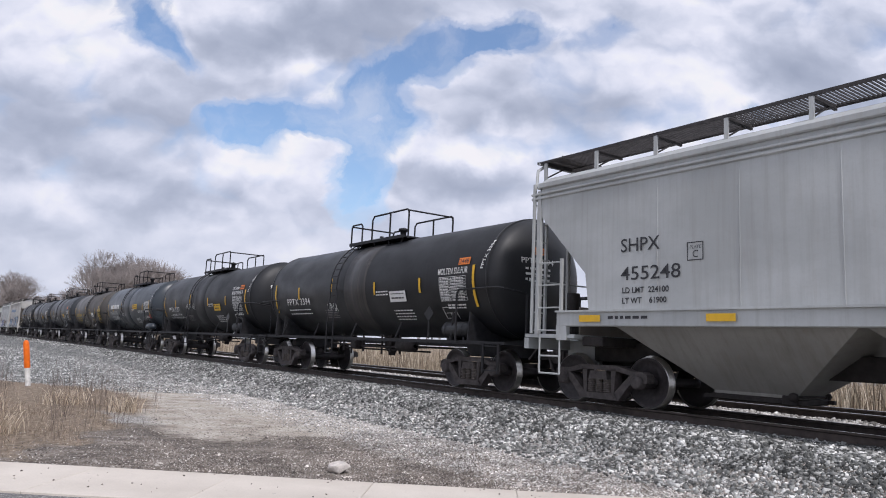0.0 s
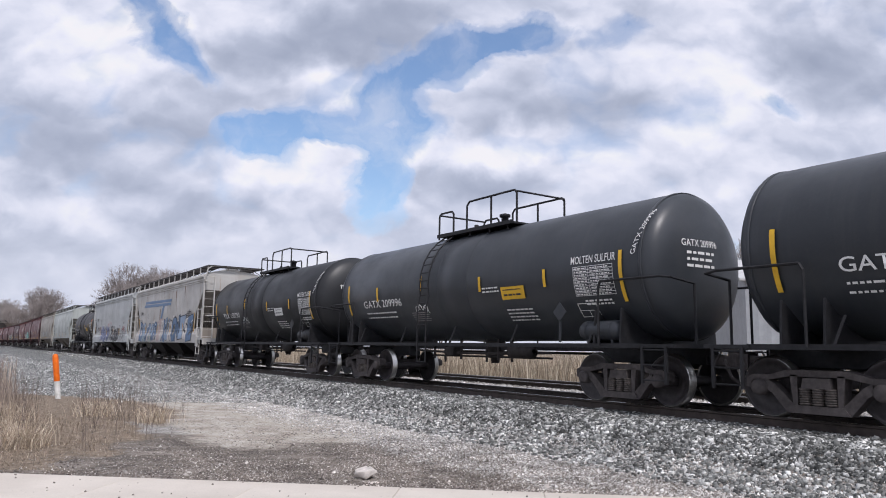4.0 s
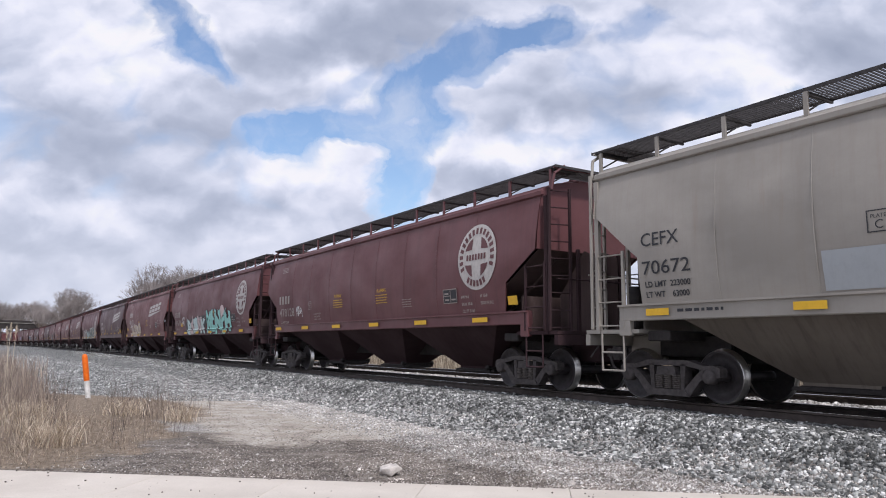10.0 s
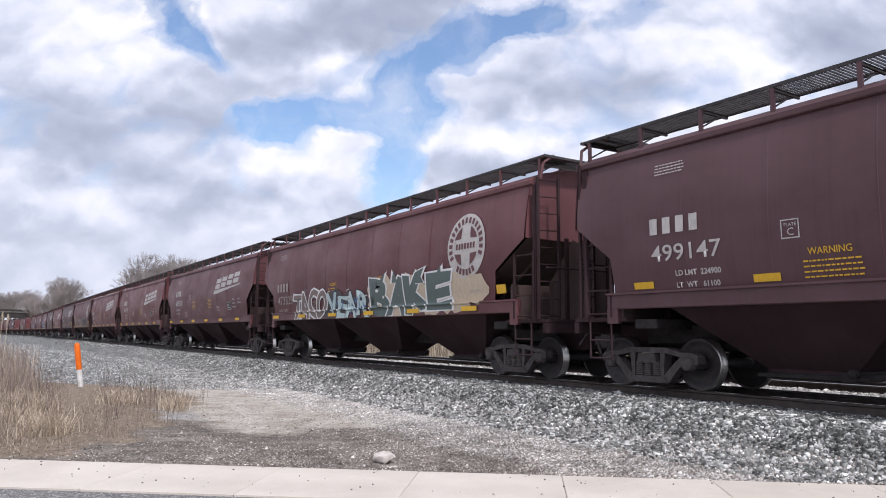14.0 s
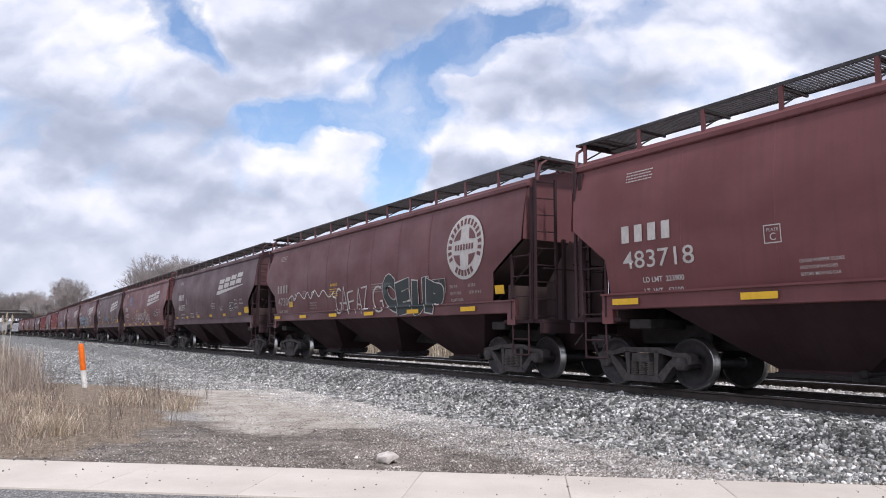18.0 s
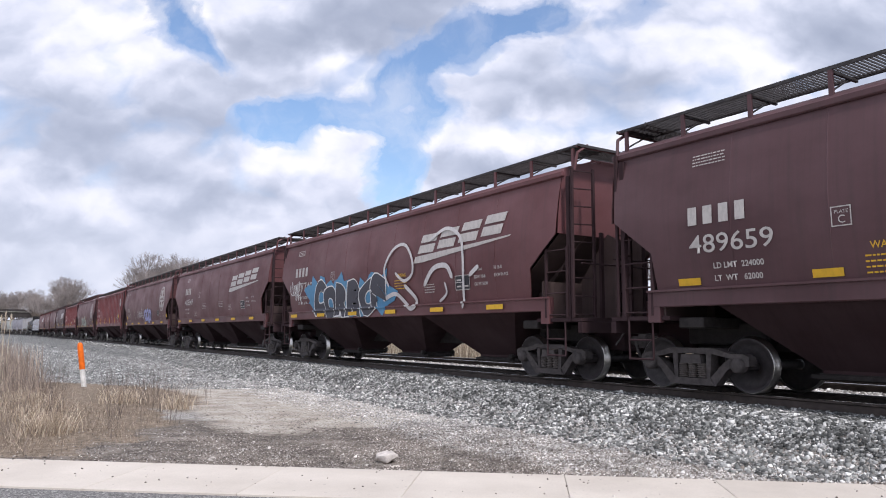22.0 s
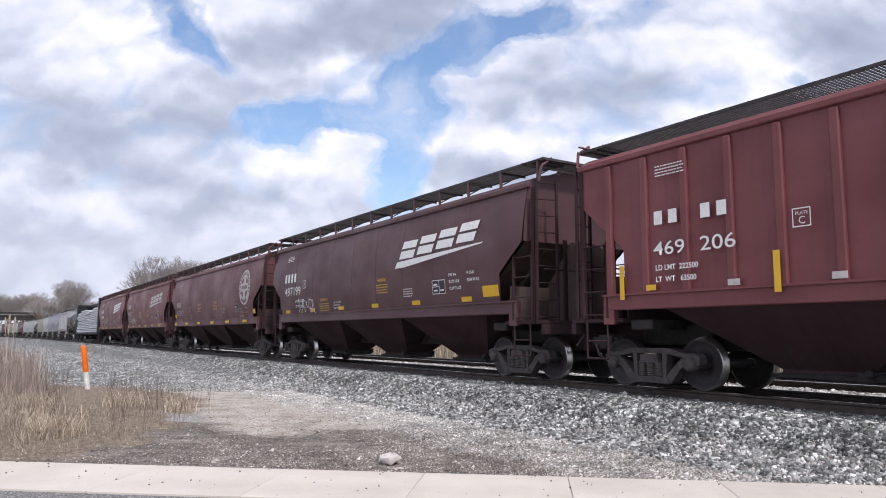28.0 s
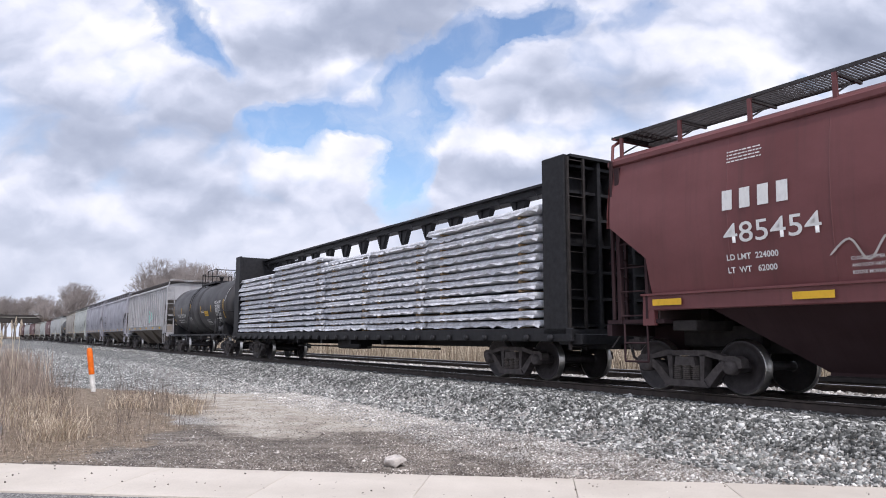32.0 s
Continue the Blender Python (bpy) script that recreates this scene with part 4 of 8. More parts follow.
def draw_centre_beam(g, L):
    h = L / 2
    a = h - 1.0
    g.box(-a, a, -0.22, 0.22, 4.42, 4.62, 0.03)
    g.box(-a, a, -0.34, 0.34, 4.58, 4.64)
    n = 15
    for i in range(n + 1):
        x = -a + 2 * a * i / n
        g.box(x - 0.12, x + 0.12, -0.05, 0.05, 1.1, 4.45)
        if i < n:
            w = 2 * a / n
            g.prism([(x + 0.1, 4.45), (x + 0.34, 4.45), (x + 0.1, 4.0)], -0.08, 0.08)
            g.prism([(x + w - 0.1, 4.45), (x + w - 0.34, 4.45), (x + w - 0.1, 4.0)], -0.08, 0.08)
            g.tube((x + w * 0.5, -0.24, 4.6), (x + w * 0.75, -0.36, 4.30), 0.012, 5)
    for z in (1.8, 2.6, 3.4):
        g.box(-a, a, -0.04, 0.04, z - 0.05, z + 0.05)


def draw_bundle(g, w, hgt, seed):
    """A pack of boards in plastic wrap: sagging faces, pleats at the ends and a lapped edge."""
    rng = random.Random(seed)
    n, m = 14, 4
    ring = []
    for i in range(n + 1):
        x = -w / 2 + w * i / n
        bow = 0.0 if 0 < i < n else -0.03
        pts = []
        for j in range(m + 1):
            v = j / m
            pts.append((x, -0.60 - 0.018 * math.sin(math.pi * v) - bow * 0.0 + rng.uniform(-0.022, 0.022), hgt * v + rng.uniform(-0.014, 0.014)))
        pts[0] = (x, -0.57 + rng.uniform(-0.01, 0.01), 0.0)
        pts[-1] = (x, -0.57 + rng.uniform(-0.01, 0.01), hgt)
        ring.append(pts + [(x, 0.57, hgt), (x, 0.6, hgt / 2), (x, 0.57, 0.0)])
    k = len(ring[0])
    verts = [p for r in ring for p in r]
    faces = [(i * k + j, i * k + (j + 1) % k, i * k + k + (j + 1) % k, i * k + k + j) for i in range(n) for j in range(k)]
    faces += [tuple(range(k)), tuple(n * k + j for j in range(k - 1, -1, -1))]
    g.smooth = True
    g.add(verts, faces)
    g.smooth = False
    # loose skirt of the wrap at the lower edge
    row, low = [], []
    for i in range(n * 2 + 1):
        x = -w / 2 + w * i / (2 * n)
        row.append((x, -0.63, hgt * 0.35))
        low.append((x, -0.655 + rng.uniform(-0.035, 0.02), rng.uniform(-0.03, 0.045)))
    g.sheet([row, low], (0, 0.006, 0))


def draw_dunnage(g, w):
    g.box(-0.05, 0.05, -0.56, 0.56, -0.048, 0.0)


def build_centerbeam(spec, L):
    h = L / 2
    car = thing("centerbeam_flat_car", spec["label"], "railcar", "cars of the freight train")
    part("deck", cached(("beam_deck", L), lambda g: draw_beam_deck(g, L)), BLACK, car)
    for s in (-1, 1):
        add_bulkhead(car, s * (h - 1.15), s)
        add_truck(car, s * (h - 3.1))
        add_coupler(car, s * (h - 0.02), s)
        part("end_sill", cached(("beam_end",), lambda g: g.box(-0.35, 0.35, -1.4, 1.4, 0.8, 1.02, 0.02)), BLACK, car, "", pose(s * (h - 0.75), 0, 0))
    part("centre_beam", cached(("centre_beam", L), lambda g: draw_centre_beam(g, L)), BLACK, car)
    # five columns of packs along each side
    edges = [-h + 1.55, -h + 6.3, -h + 11.7, -h + 15.2, -h + 18.6, h - 1.6]
    scale = (h - 1.6 + h - 1.55) / (edges[-1] - edges[0])
    rng = random.Random(5)
    for col in range(5):
        a, b = edges[col], edges[col + 1]
        w = b - a - 0.06
        for y in (-1, 1):
            for k in range(13 if col in (1, 4) else 12):
                z = 1.17 + 0.207 * k
                me = cached(("bundle", round(w, 1), k % 3), lambda g: draw_bundle(g, w, 0.150, k % 3))
                part("lumber_pack", me, spec["wrap"], car, "white plastic-wrapped pack of lumber" if k == 0 else "",
                     pose((a + b) / 2 + rng.uniform(-0.08, 0.08), y * (0.86 + rng.uniform(-0.05, 0.05)), z + rng.uniform(-0.012, 0.012), 0, rng.uniform(-0.4, 0.4), 0 if y < 0 else 180))
                for u in (-0.35, 0.35):
                    part("spacer", cached(("dunnage",), lambda g: draw_dunnage(g, w)), spec["wood"], car, "", pose((a + b) / 2 + u * w, y * 0.86, z))
    return car
# ---- the track's line: metres along the near rail, growing away from the camera ----
S0, STEP, COUNT = -760.0, 1.0, 1960


def bend(s):
    return 0.5769 - 0.00017 * min(s, 150.0) + (0.0006 * min(s - 150.0, 350.0) if s > 150 else 0.0)


def lay_line():
    pts = [None] * COUNT
    i0 = int(-S0)
    pts[i0] = (4.932, 12.0)
    x, y = pts[i0]
    for i in range(i0, COUNT - 1):
        a = bend(S0 + i + 0.5)
        x, y = x - math.sin(a), y + math.cos(a)
        pts[i + 1] = (x, y)
    x, y = pts[i0]
    for i in range(i0, 0, -1):
        a = bend(S0 + i - 0.5)
        x, y = x + math.sin(a), y - math.cos(a)
        pts[i - 1] = (x, y)
    return pts


LINE = lay_line()


def on_line(s, lat=0.0):
    """Place on the line, lat metres to the camera's side of the near rail."""
    u = min(max(s - S0, 0.0), COUNT - 1.001)
    i = int(u)
    f = u - i
    (x0, y0), (x1, y1) = LINE[i], LINE[i + 1]
    dx, dy = x1 - x0, y1 - y0
    return Vector((x0 + dx * f - lat * dy, y0 + dy * f + lat * dx, 0.0))


LINE_NP = np.array(LINE)
GROUND_Z = -0.62


def line_lat(x, y):
    """Distance of points from the near rail, positive on the camera's side, and how far along."""
    best = np.full(x.shape, 1e9)
    lat = np.zeros(x.shape)
    along = np.zeros(x.shape)
    for i in range(0, COUNT - 8, 8):
        ax, ay = LINE_NP[i]
        bx, by = LINE_NP[i + 8]
        ux, uy = (bx - ax) / 8, (by - ay) / 8
        t = np.clip((x - ax) * ux + (y - ay) * uy, 0, 8)
        dx, dy = x - ax - ux * t, y - ay - uy * t
        d = np.hypot(dx, dy)
        m = d < best
        best[m] = d[m]
        lat[m] = (np.where(-dx * uy + dy * ux > 0, d, -d))[m]
        along[m] = (S0 + i + t)[m]
    return lat, along


def smooth(a, b, x):
    t = np.clip((x - a) / (b - a), 0, 1)
    return t * t * (3 - 2 * t)


def hills(x, y, k):
    """Cheap waves standing in for uneven ground."""
    return (np.sin(x * k + 1.3) * np.cos(y * k * 1.3 + 0.4) + 0.5 * np.sin(x * k * 2.3 + y * k * 1.7) + 0.3 * np.sin(x * k * 4.1 - y * k * 3.7 + 2)) / 1.8


def ground_height(x, y, lat):
    wob = hills(x, y, 0.55) * 0.25
    z = np.full(x.shape, GROUND_Z) + 0.02 * hills(x, y, 0.8)
    near = smooth(2.5 + wob, 1.15, lat)               # shoulder on the camera's side
    far = smooth(-9.2, -7.6, lat)                     # shoulder beyond the second track
    bed = np.where(lat > -3.2, near, far)
    z = z * (1 - bed) + (-0.175 + 0.012 * hills(x, y, 5.0)) * bed
    z -= np.where(lat < -9.0, 0.55 * smooth(-9.0, -13.0, lat), 0)
    z += np.where(lat < -20.0, 0.9 * smooth(-20, -60, lat), 0)
    # weedy bank by the marker post
    bank = np.exp(-(((x + 9.5) / 4.5) ** 2 + ((y - 15.5) / 5.5) ** 2))
    z += 0.18 * bank * np.clip((lat - 2.5) / 2, 0, 1)
    return z


def walk_edge(x):
    return 8.36 - 0.118 * x


def axis(parts):
    out = []
    for a, b, st in parts:
        out += list(np.arange(a, b, st))
    return np.array(out + [parts[-1][1]])


def build_ground():
    xs = axis([(-3200, -400, 200), (-400, -100, 20), (-100, -30, 4), (-30, -12, 0.5), (-12, 9, 0.16), (9, 20, 0.5), (20, 100, 4), (100, 400, 20), (400, 3200, 200)])
    ys = axis([(-3200, -400, 200), (-400, -60, 20), (-60, 4, 4), (4, 6, 0.25), (6, 22, 0.16), (22, 45, 0.45), (45, 120, 3), (120, 400, 14), (400, 3200, 200)])
    X, Y = np.meshgrid(xs, ys)
    x, y = X.ravel(), Y.ravel()
    lat, along = line_lat(x, y)
    z = ground_height(x, y, lat)
    # flat under the pavement and the road
    w = smooth(0.15, -0.05, y - walk_edge(x)) * smooth(60, 30, np.abs(x))
    z = z * (1 - w) + (GROUND_Z - 0.03) * w
    nx, ny = len(xs), len(ys)
    idx = np.arange(nx * ny).reshape(ny, nx)
    faces = np.stack([idx[:-1, :-1], idx[:-1, 1:], idx[1:, 1:], idx[1:, :-1]], -1).reshape(-1, 4)
    me = bpy.data.meshes.new("ground")
    me.from_pydata(np.stack([x, y, z], -1).tolist(), [], faces.tolist())
    me.polygons.foreach_set("use_smooth", [True] * len(me.polygons))
    wob = hills(x, y, 1.1)
    tan = smooth(2.3, 3.4, lat + 0.4 * wob) * smooth(8.4, 6.0, lat + 0.3 * wob) * smooth(2.7, 4.6, along + 0.5 * wob) * smooth(18.0, 12.0, along)
    soil = smooth(4.4, 5.6, lat + 0.4 * wob) * smooth(5.8, 4.2, along - 0.34 * (lat - 5.0) + 0.4 * wob)
    worn = smooth(24.0, 13.0, along + 2.0 * wob) * smooth(11.0, 8.5, lat)
    for name, val in (("worn", worn), ("lat", lat), ("weeds", weed_mask(x, y, lat)), ("tan", tan), ("soil", soil)):
        a = me.attributes.new(name, "FLOAT", "POINT")
        a.data.foreach_set("value", val.astype(np.float32))
    me.materials.append(ground_material())
    ob = new("ground", me)
    return tagged(ob, "gravel, bare dirt and dry grass beside the tracks", "ground", kind="structure")


def weed_mask(x, y, lat):
    """Where dry grass grows on the camera's side: a tongue round the marker post, and further along the line."""
    edge = -4.1 - 0.12 * (y - 9.0) + 0.7 * hills(x, y, 0.9) + 0.5 * hills(x, y, 2.7) + np.where(y > 15, -0.35 * (y - 15), 0)
    low = 3.0 + np.clip((y - 16.0) * 0.85, 0, 6.5)
    m = smooth(0.7, -1.3, x - edge) * smooth(low, low + 1.8, lat + 0.5 * hills(x, y, 0.7))
    m = m * smooth(-0.05, 0.25, y - walk_edge(x))
    far = smooth(-11.0, -13.0, lat)
    return np.maximum(m, far)


def ground_material():
    m, nt, b = shader("gravel_and_dirt")
    tc = nt.nodes.new("ShaderNodeTexCoord")
    vec = tc.outputs["Object"]

    def attr(name):
        n = nt.nodes.new("ShaderNodeAttribute")
        n.attribute_name = name
        return n.outputs["Fac"]

    def calc(op, a, b2):
        n = nt.nodes.new("ShaderNodeMath")
        n.operation = op
        for i, v in enumerate((a, b2)):
            if isinstance(v, (int, float)):
                n.inputs[i].default_value = v
            else:
                nt.links.new(v, n.inputs[i])
        return n.outputs[0]

    def voronoi(scale):
        n = nt.nodes.new("ShaderNodeTexVoronoi")
        n.inputs["Scale"].default_value = scale
        nt.links.new(vec, n.inputs["Vector"])
        return n

    big, mid, fine = noise_node(nt, vec, 0.35, 4), noise_node(nt, vec, 2.2, 6, 0.6), noise_node(nt, vec, 60.0, 4, 0.7)
    cell, grit = voronoi(22.0), voronoi(75.0)
    sepc = nt.nodes.new("ShaderNodeSeparateColor")
    nt.links.new(cell.outputs["Color"], sepc.inputs[0])
    sepg = nt.nodes.new("ShaderNodeSeparateColor")
    nt.links.new(grit.outputs["Color"], sepg.inputs[0])
    stones = ramp_node(nt, sepc.outputs[0], ((0.0, (0.035, 0.035, 0.035)), (0.45, (0.11, 0.112, 0.108)), (0.8, (0.24, 0.245, 0.235)), (1.0, (0.50, 0.50, 0.48))))
    grits = ramp_node(nt, sepg.outputs[0], ((0.0, (0.09, 0.085, 0.078)), (0.5, (0.28, 0.265, 0.245)), (1.0, (0.58, 0.565, 0.53))))
    speck = noise_node(nt, vec, 26.0, 5, 0.75)
    dirt = ramp_node(nt, mid, ((0.3, (0.30, 0.250, 0.200)), (0.5, (0.47, 0.425, 0.36)), (0.75, (0.63, 0.59, 0.52))))
    dirt = mix_node(nt, ramp_node(nt, speck, ((0.40, 0.5), (0.50, 0.0))), dirt, (0.20, 0.17, 0.14))
    dirt = mix_node(nt, ramp_node(nt, sepg.outputs[1], ((0.80, 0.0), (0.86, 0.8))), dirt, grits)
    lat = calc("ADD", attr("lat"), calc("MULTIPLY", calc("SUBTRACT", mid, 0.5), 1.6))
    # dark ballast, then pale crushed stone, with a tan patch and trodden soil beyond
    c = mix_node(nt, calc("MULTIPLY", ramp_node(nt, calc("DIVIDE", lat, 10.0), ((0.15, 0.0), (0.24, 1.0))), attr("worn")), stones, grits)
    edge = calc("MULTIPLY", calc("SUBTRACT", noise_node(nt, vec, 5.0, 6, 0.7), 0.5), 1.1)

    def zone(name):
        return ramp_node(nt, calc("ADD", attr(name), calc("MULTIPLY", edge, 0.7)), ((0.35, 0.0), (0.62, 1.0)))
    soil = ramp_node(nt, mid, ((0.32, (0.060, 0.047, 0.038)), (0.5, (0.135, 0.110, 0.090)), (0.68, (0.27, 0.235, 0.198))))
    soil = mix_node(nt, ramp_node(nt, speck, ((0.50, 0.0), (0.62, 0.55))), soil, (0.34, 0.325, 0.30))
    soil = mix_node(nt, ramp_node(nt, sepg.outputs[2], ((0.74, 0.0), (0.82, 0.5))), soil, grits)
    # ruts pressed by tyres that turned in here
    rut_map = nt.nodes.new("ShaderNodeMapping")
    rut_map.inputs["Rotation"].default_value, rut_map.inputs["Scale"].default_value = (0, 0, radians(8)), (0.45, 3.2, 1.0)
    nt.links.new(vec, rut_map.inputs[0])
    ruts = noise_node(nt, rut_map.outputs[0], 1.5, 6, 0.65)
    soil = mix_node(nt, ramp_node(nt, ruts, ((0.50, 0.0), (0.66, 0.7))), soil, (0.062, 0.050, 0.042))
    c = mix_node(nt, zone("soil"), c, soil)
    c = mix_node(nt, calc("MULTIPLY", zone("tan"), 0.92), c, dirt)
    grass = ramp_node(nt, noise_node(nt, vec, 9.0, 6, 0.7), ((0.3, (0.10, 0.078, 0.06)), (0.55, (0.25, 0.20, 0.15)), (0.8, (0.43, 0.36, 0.275))))
    c = mix_node(nt, zone("weeds"), c, grass)
    nt.links.new(c, b.inputs["Base Color"])
    b.inputs["Roughness"].default_value = 0.95
    b.inputs["Specular IOR Level"].default_value = 0.15
    hgt = mix_node(nt, 0.5, cell.outputs["Distance"], fine)
    bump_node(nt, b, hgt, 0.8, 0.04)
    return m


def concrete():
    m, nt, b = shader("concrete")
    tc = object_coords(nt)
    a, f = noise_node(nt, tc, 0.9, 6, 0.6), noise_node(nt, tc, 45.0, 5, 0.7)
    sp = noise_node(nt, tc, 14.0, 3, 0.5)
    c = mix_node(nt, ramp_node(nt, a, ((0.3, 0.0), (0.7, 1.0))), (0.475, 0.425, 0.365), (0.60, 0.545, 0.475))
    c = mix_node(nt, ramp_node(nt, sp, ((0.70, 0.0), (0.76, 0.5))), c, (0.22, 0.20, 0.18))
    c = mix_node(nt, ramp_node(nt, f, ((0.45, 0.0), (0.8, 0.35))), c, (0.34, 0.32, 0.29))
    nt.links.new(c, b.inputs["Base Color"])
    b.inputs["Roughness"].default_value = 0.9
    bump_node(nt, b, f, 0.25, 0.008)
    return m


def build_pavement():
    """Concrete slabs side by side with open joints."""
    ang = math.atan(-0.118)
    base = thing("pavement", "pale concrete sidewalk of square slabs with tooled joints", "sidewalk")
    base["kind"] = "structure"
    mat = concrete()
    w, d, gap = 1.60, 1.43, 0.0025
    me = cached(("slab",), lambda g: g.box(-w / 2 + gap, w / 2 - gap, -d, 0.0, -0.12, 0.0, 0.006), (mat,))
    for i in range(-14, 15):
        x = 0.55 + w * math.cos(ang) * i
        ob = part("slab", me, mat, base, "", Matrix.Translation((x, walk_edge(x), GROUND_Z + 0.012)) @ pose(0, 0, 0, 0, 0.04 * (i % 3 - 1), math.degrees(ang) + 0.06 * ((i * 7) % 3 - 1)))


def build_road():
    m, nt, b = shader("worn_asphalt")
    tc = object_coords(nt)
    n = nt.nodes.new("ShaderNodeTexVoronoi")
    n.inputs["Scale"].default_value = 60.0
    nt.links.new(tc, n.inputs["Vector"])
    sp = nt.nodes.new("ShaderNodeSeparateColor")
    nt.links.new(n.outputs["Color"], sp.inputs[0])
    a = noise_node(nt, tc, 1.2, 6, 0.65)
    c = ramp_node(nt, sp.outputs[0], ((0.0, (0.07, 0.068, 0.065)), (0.6, (0.17, 0.165, 0.16)), (1.0, (0.42, 0.41, 0.39))))
    c = mix_node(nt, ramp_node(nt, a, ((0.4, 0.0), (0.7, 0.5))), c, (0.12, 0.115, 0.105))
    nt.links.new(c, b.inputs["Base Color"])
    b.inputs["Roughness"].default_value = 0.9
    bump_node(nt, b, n.outputs["Distance"], 0.5, 0.02)
    g = Geo()
    ang = -0.118
    xs = [-60 + 4 * i for i in range(31)]
    g.sheet([[(x, walk_edge(x) - 1.44 - 9.0 * k, GROUND_Z - 0.012) for x in xs] for k in (0, 1)])
    ob = new("road", g.mesh("road", (m,)))
    tagged(ob, "worn grey asphalt road edge strewn with grit", "road", kind="structure")


# ---- rails and ties ----
RAIL_STEEL = plain((0.055, 0.042, 0.036), 0.75, 0.1, 0.4, 6.0)
RAIL_TOP = plain((0.42, 0.41, 0.40), 0.25, 1.0, 0.15, 20.0)
TIE = plain((0.055, 0.043, 0.034), 0.9, 0.0, 0.5, 7.0)


def build_rail(lat, name):
    prof = [(-0.07, -0.18), (-0.07, -0.165), (-0.012, -0.145), (-0.01, -0.05), (-0.036, -0.035), (-0.036, -0.006), (-0.028, 0.0),
            (0.028, 0.0), (0.036, -0.006), (0.036, -0.035), (0.01, -0.05), (0.012, -0.145), (0.07, -0.165), (0.07, -0.18)]
    ss = [-740 + 20 * i for i in range(35)] + [-40 + 4 * i for i in range(45)] + [140 + 20 * i for i in range(48)]
    g = Geo()
    n = len(prof)
    verts = []
    for s in ss:
        for u, z in prof:
            p = on_line(s, lat + u)
            verts.append((p.x, p.y, z))
    faces, slots = [], []
    for k in range(len(ss) - 1):
        for i in range(n - 1):
            g.slot = 1 if 5 <= i <= 7 else 0
            faces.append((k * n + i, k * n + i + 1, k * n + n + i + 1, k * n + n + i))
            slots.append(g.slot)
    g.add(verts, faces)
    g.m = slots
    ob = new(name, g.mesh(name, (RAIL_STEEL, RAIL_TOP)))
    return tagged(ob, "rusty steel rail with a bright worn head", "rail", "rails", kind="structure")


def build_ties():
    def draw(g):
        g.box(-0.115, 0.115, -1.3, 1.3, -0.36, -0.178, 0.012)
        for y in (-0.7525, 0.7525):
            g.box(-0.10, 0.10, y - 0.17, y + 0.17, -0.18, -0.168)
            for dx, dy in ((-0.05, -0.09), (0.05, 0.09), (0.05, -0.09)):
                g.box(dx - 0.012, dx + 0.012, y + dy - 0.012, y + dy + 0.012, -0.17, -0.15)
    me = cached(("tie",), draw, (TIE,))
    rng = random.Random(3)
    for track, lat in enumerate((-0.7525, -4.95)):
        base = tagged(new("track_bed"), "creosoted timber ties bedded in ballast", "ties", "tracks", kind="structure")
        for i in range(120):
            s = -14 + 0.53 * i
            p = on_line(s, lat + rng.uniform(-0.04, 0.04))
            part("tie", me, TIE, base, "", pose(p.x, p.y, rng.uniform(-0.012, 0.004), 0, 0, math.degrees(bend(s)) + 90 + rng.uniform(-1, 1)))


def build_tracks():
    for lat in (0.0, -1.505, -4.20, -5.705):
        build_rail(lat, "rail")
    build_ties()
# ---- the train ----
SPEED = 18.097
BROWN = paint((0.131, 0.0505, 0.0535), 0.5, 0.3, 0.0, (0.06, 0.036, 0.034))
BROWN_DARK = paint((0.092, 0.0440, 0.0480), 0.5, 0.35, 0.0, (0.05, 0.034, 0.033))
BROWN_RED = paint((0.150, 0.0495, 0.0500), 0.5, 0.3, 0.0, (0.07, 0.036, 0.034))
RED = paint((0.160, 0.047, 0.050), 0.5, 0.25, 0.0, (0.07, 0.034, 0.032))
# darker copy of the brown: shade under and between cars put into the colour
BROWN_SHADED = paint((0.046, 0.0270, 0.0295), 0.8, 0.4, 0.0, (0.026, 0.017, 0.017), 0.08)
LIGHT = paint((0.42, 0.435, 0.43), 0.5, 0.30, 0.10, (0.24, 0.22, 0.20))
RUSTY_LIGHT = paint((0.44, 0.43, 0.405), 0.5, 0.30, 0.75, (0.30, 0.22, 0.15))
PALE = paint((0.42, 0.445, 0.42), 0.5, 0.12, 0.0, (0.32, 0.31, 0.28))
CREAM = paint((0.315, 0.29, 0.255), 0.5, 0.22, 0.15, (0.24, 0.20, 0.16))
GREY = paint((0.36, 0.36, 0.37), 0.55, 0.35, 0.2, (0.15, 0.13, 0.12))
LILAC = paint((0.33, 0.33, 0.37), 0.55, 0.35, 0.1, (0.16, 0.14, 0.14))
SLOPE_DUST = paint((0.095, 0.066, 0.062), 0.75, 0.4, 0.0, (0.05, 0.038, 0.035), 0.12)
BAY_GREY = paint((0.27, 0.26, 0.24), 0.6, 0.35, 0.1, (0.13, 0.11, 0.09), 0.2)
# dusty bays of pale cars, darkened as well for the shade beneath them
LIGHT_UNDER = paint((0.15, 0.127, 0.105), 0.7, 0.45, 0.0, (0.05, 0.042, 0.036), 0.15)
# end slopes of pale cars: dirt, plus shade under the overhang mixed into the colour
LIGHT_END = paint((0.26, 0.23, 0.20), 0.6, 0.4, 0.2, (0.12, 0.10, 0.08))
TANK_BLACK = paint((0.015, 0.016, 0.018), 0.45, 0.12, 0.0, (0.045, 0.042, 0.04), 0.32)
TANK_CHARCOAL = paint((0.040, 0.038, 0.040), 0.52, 0.3, 0.0, (0.07, 0.065, 0.06), 0.35)
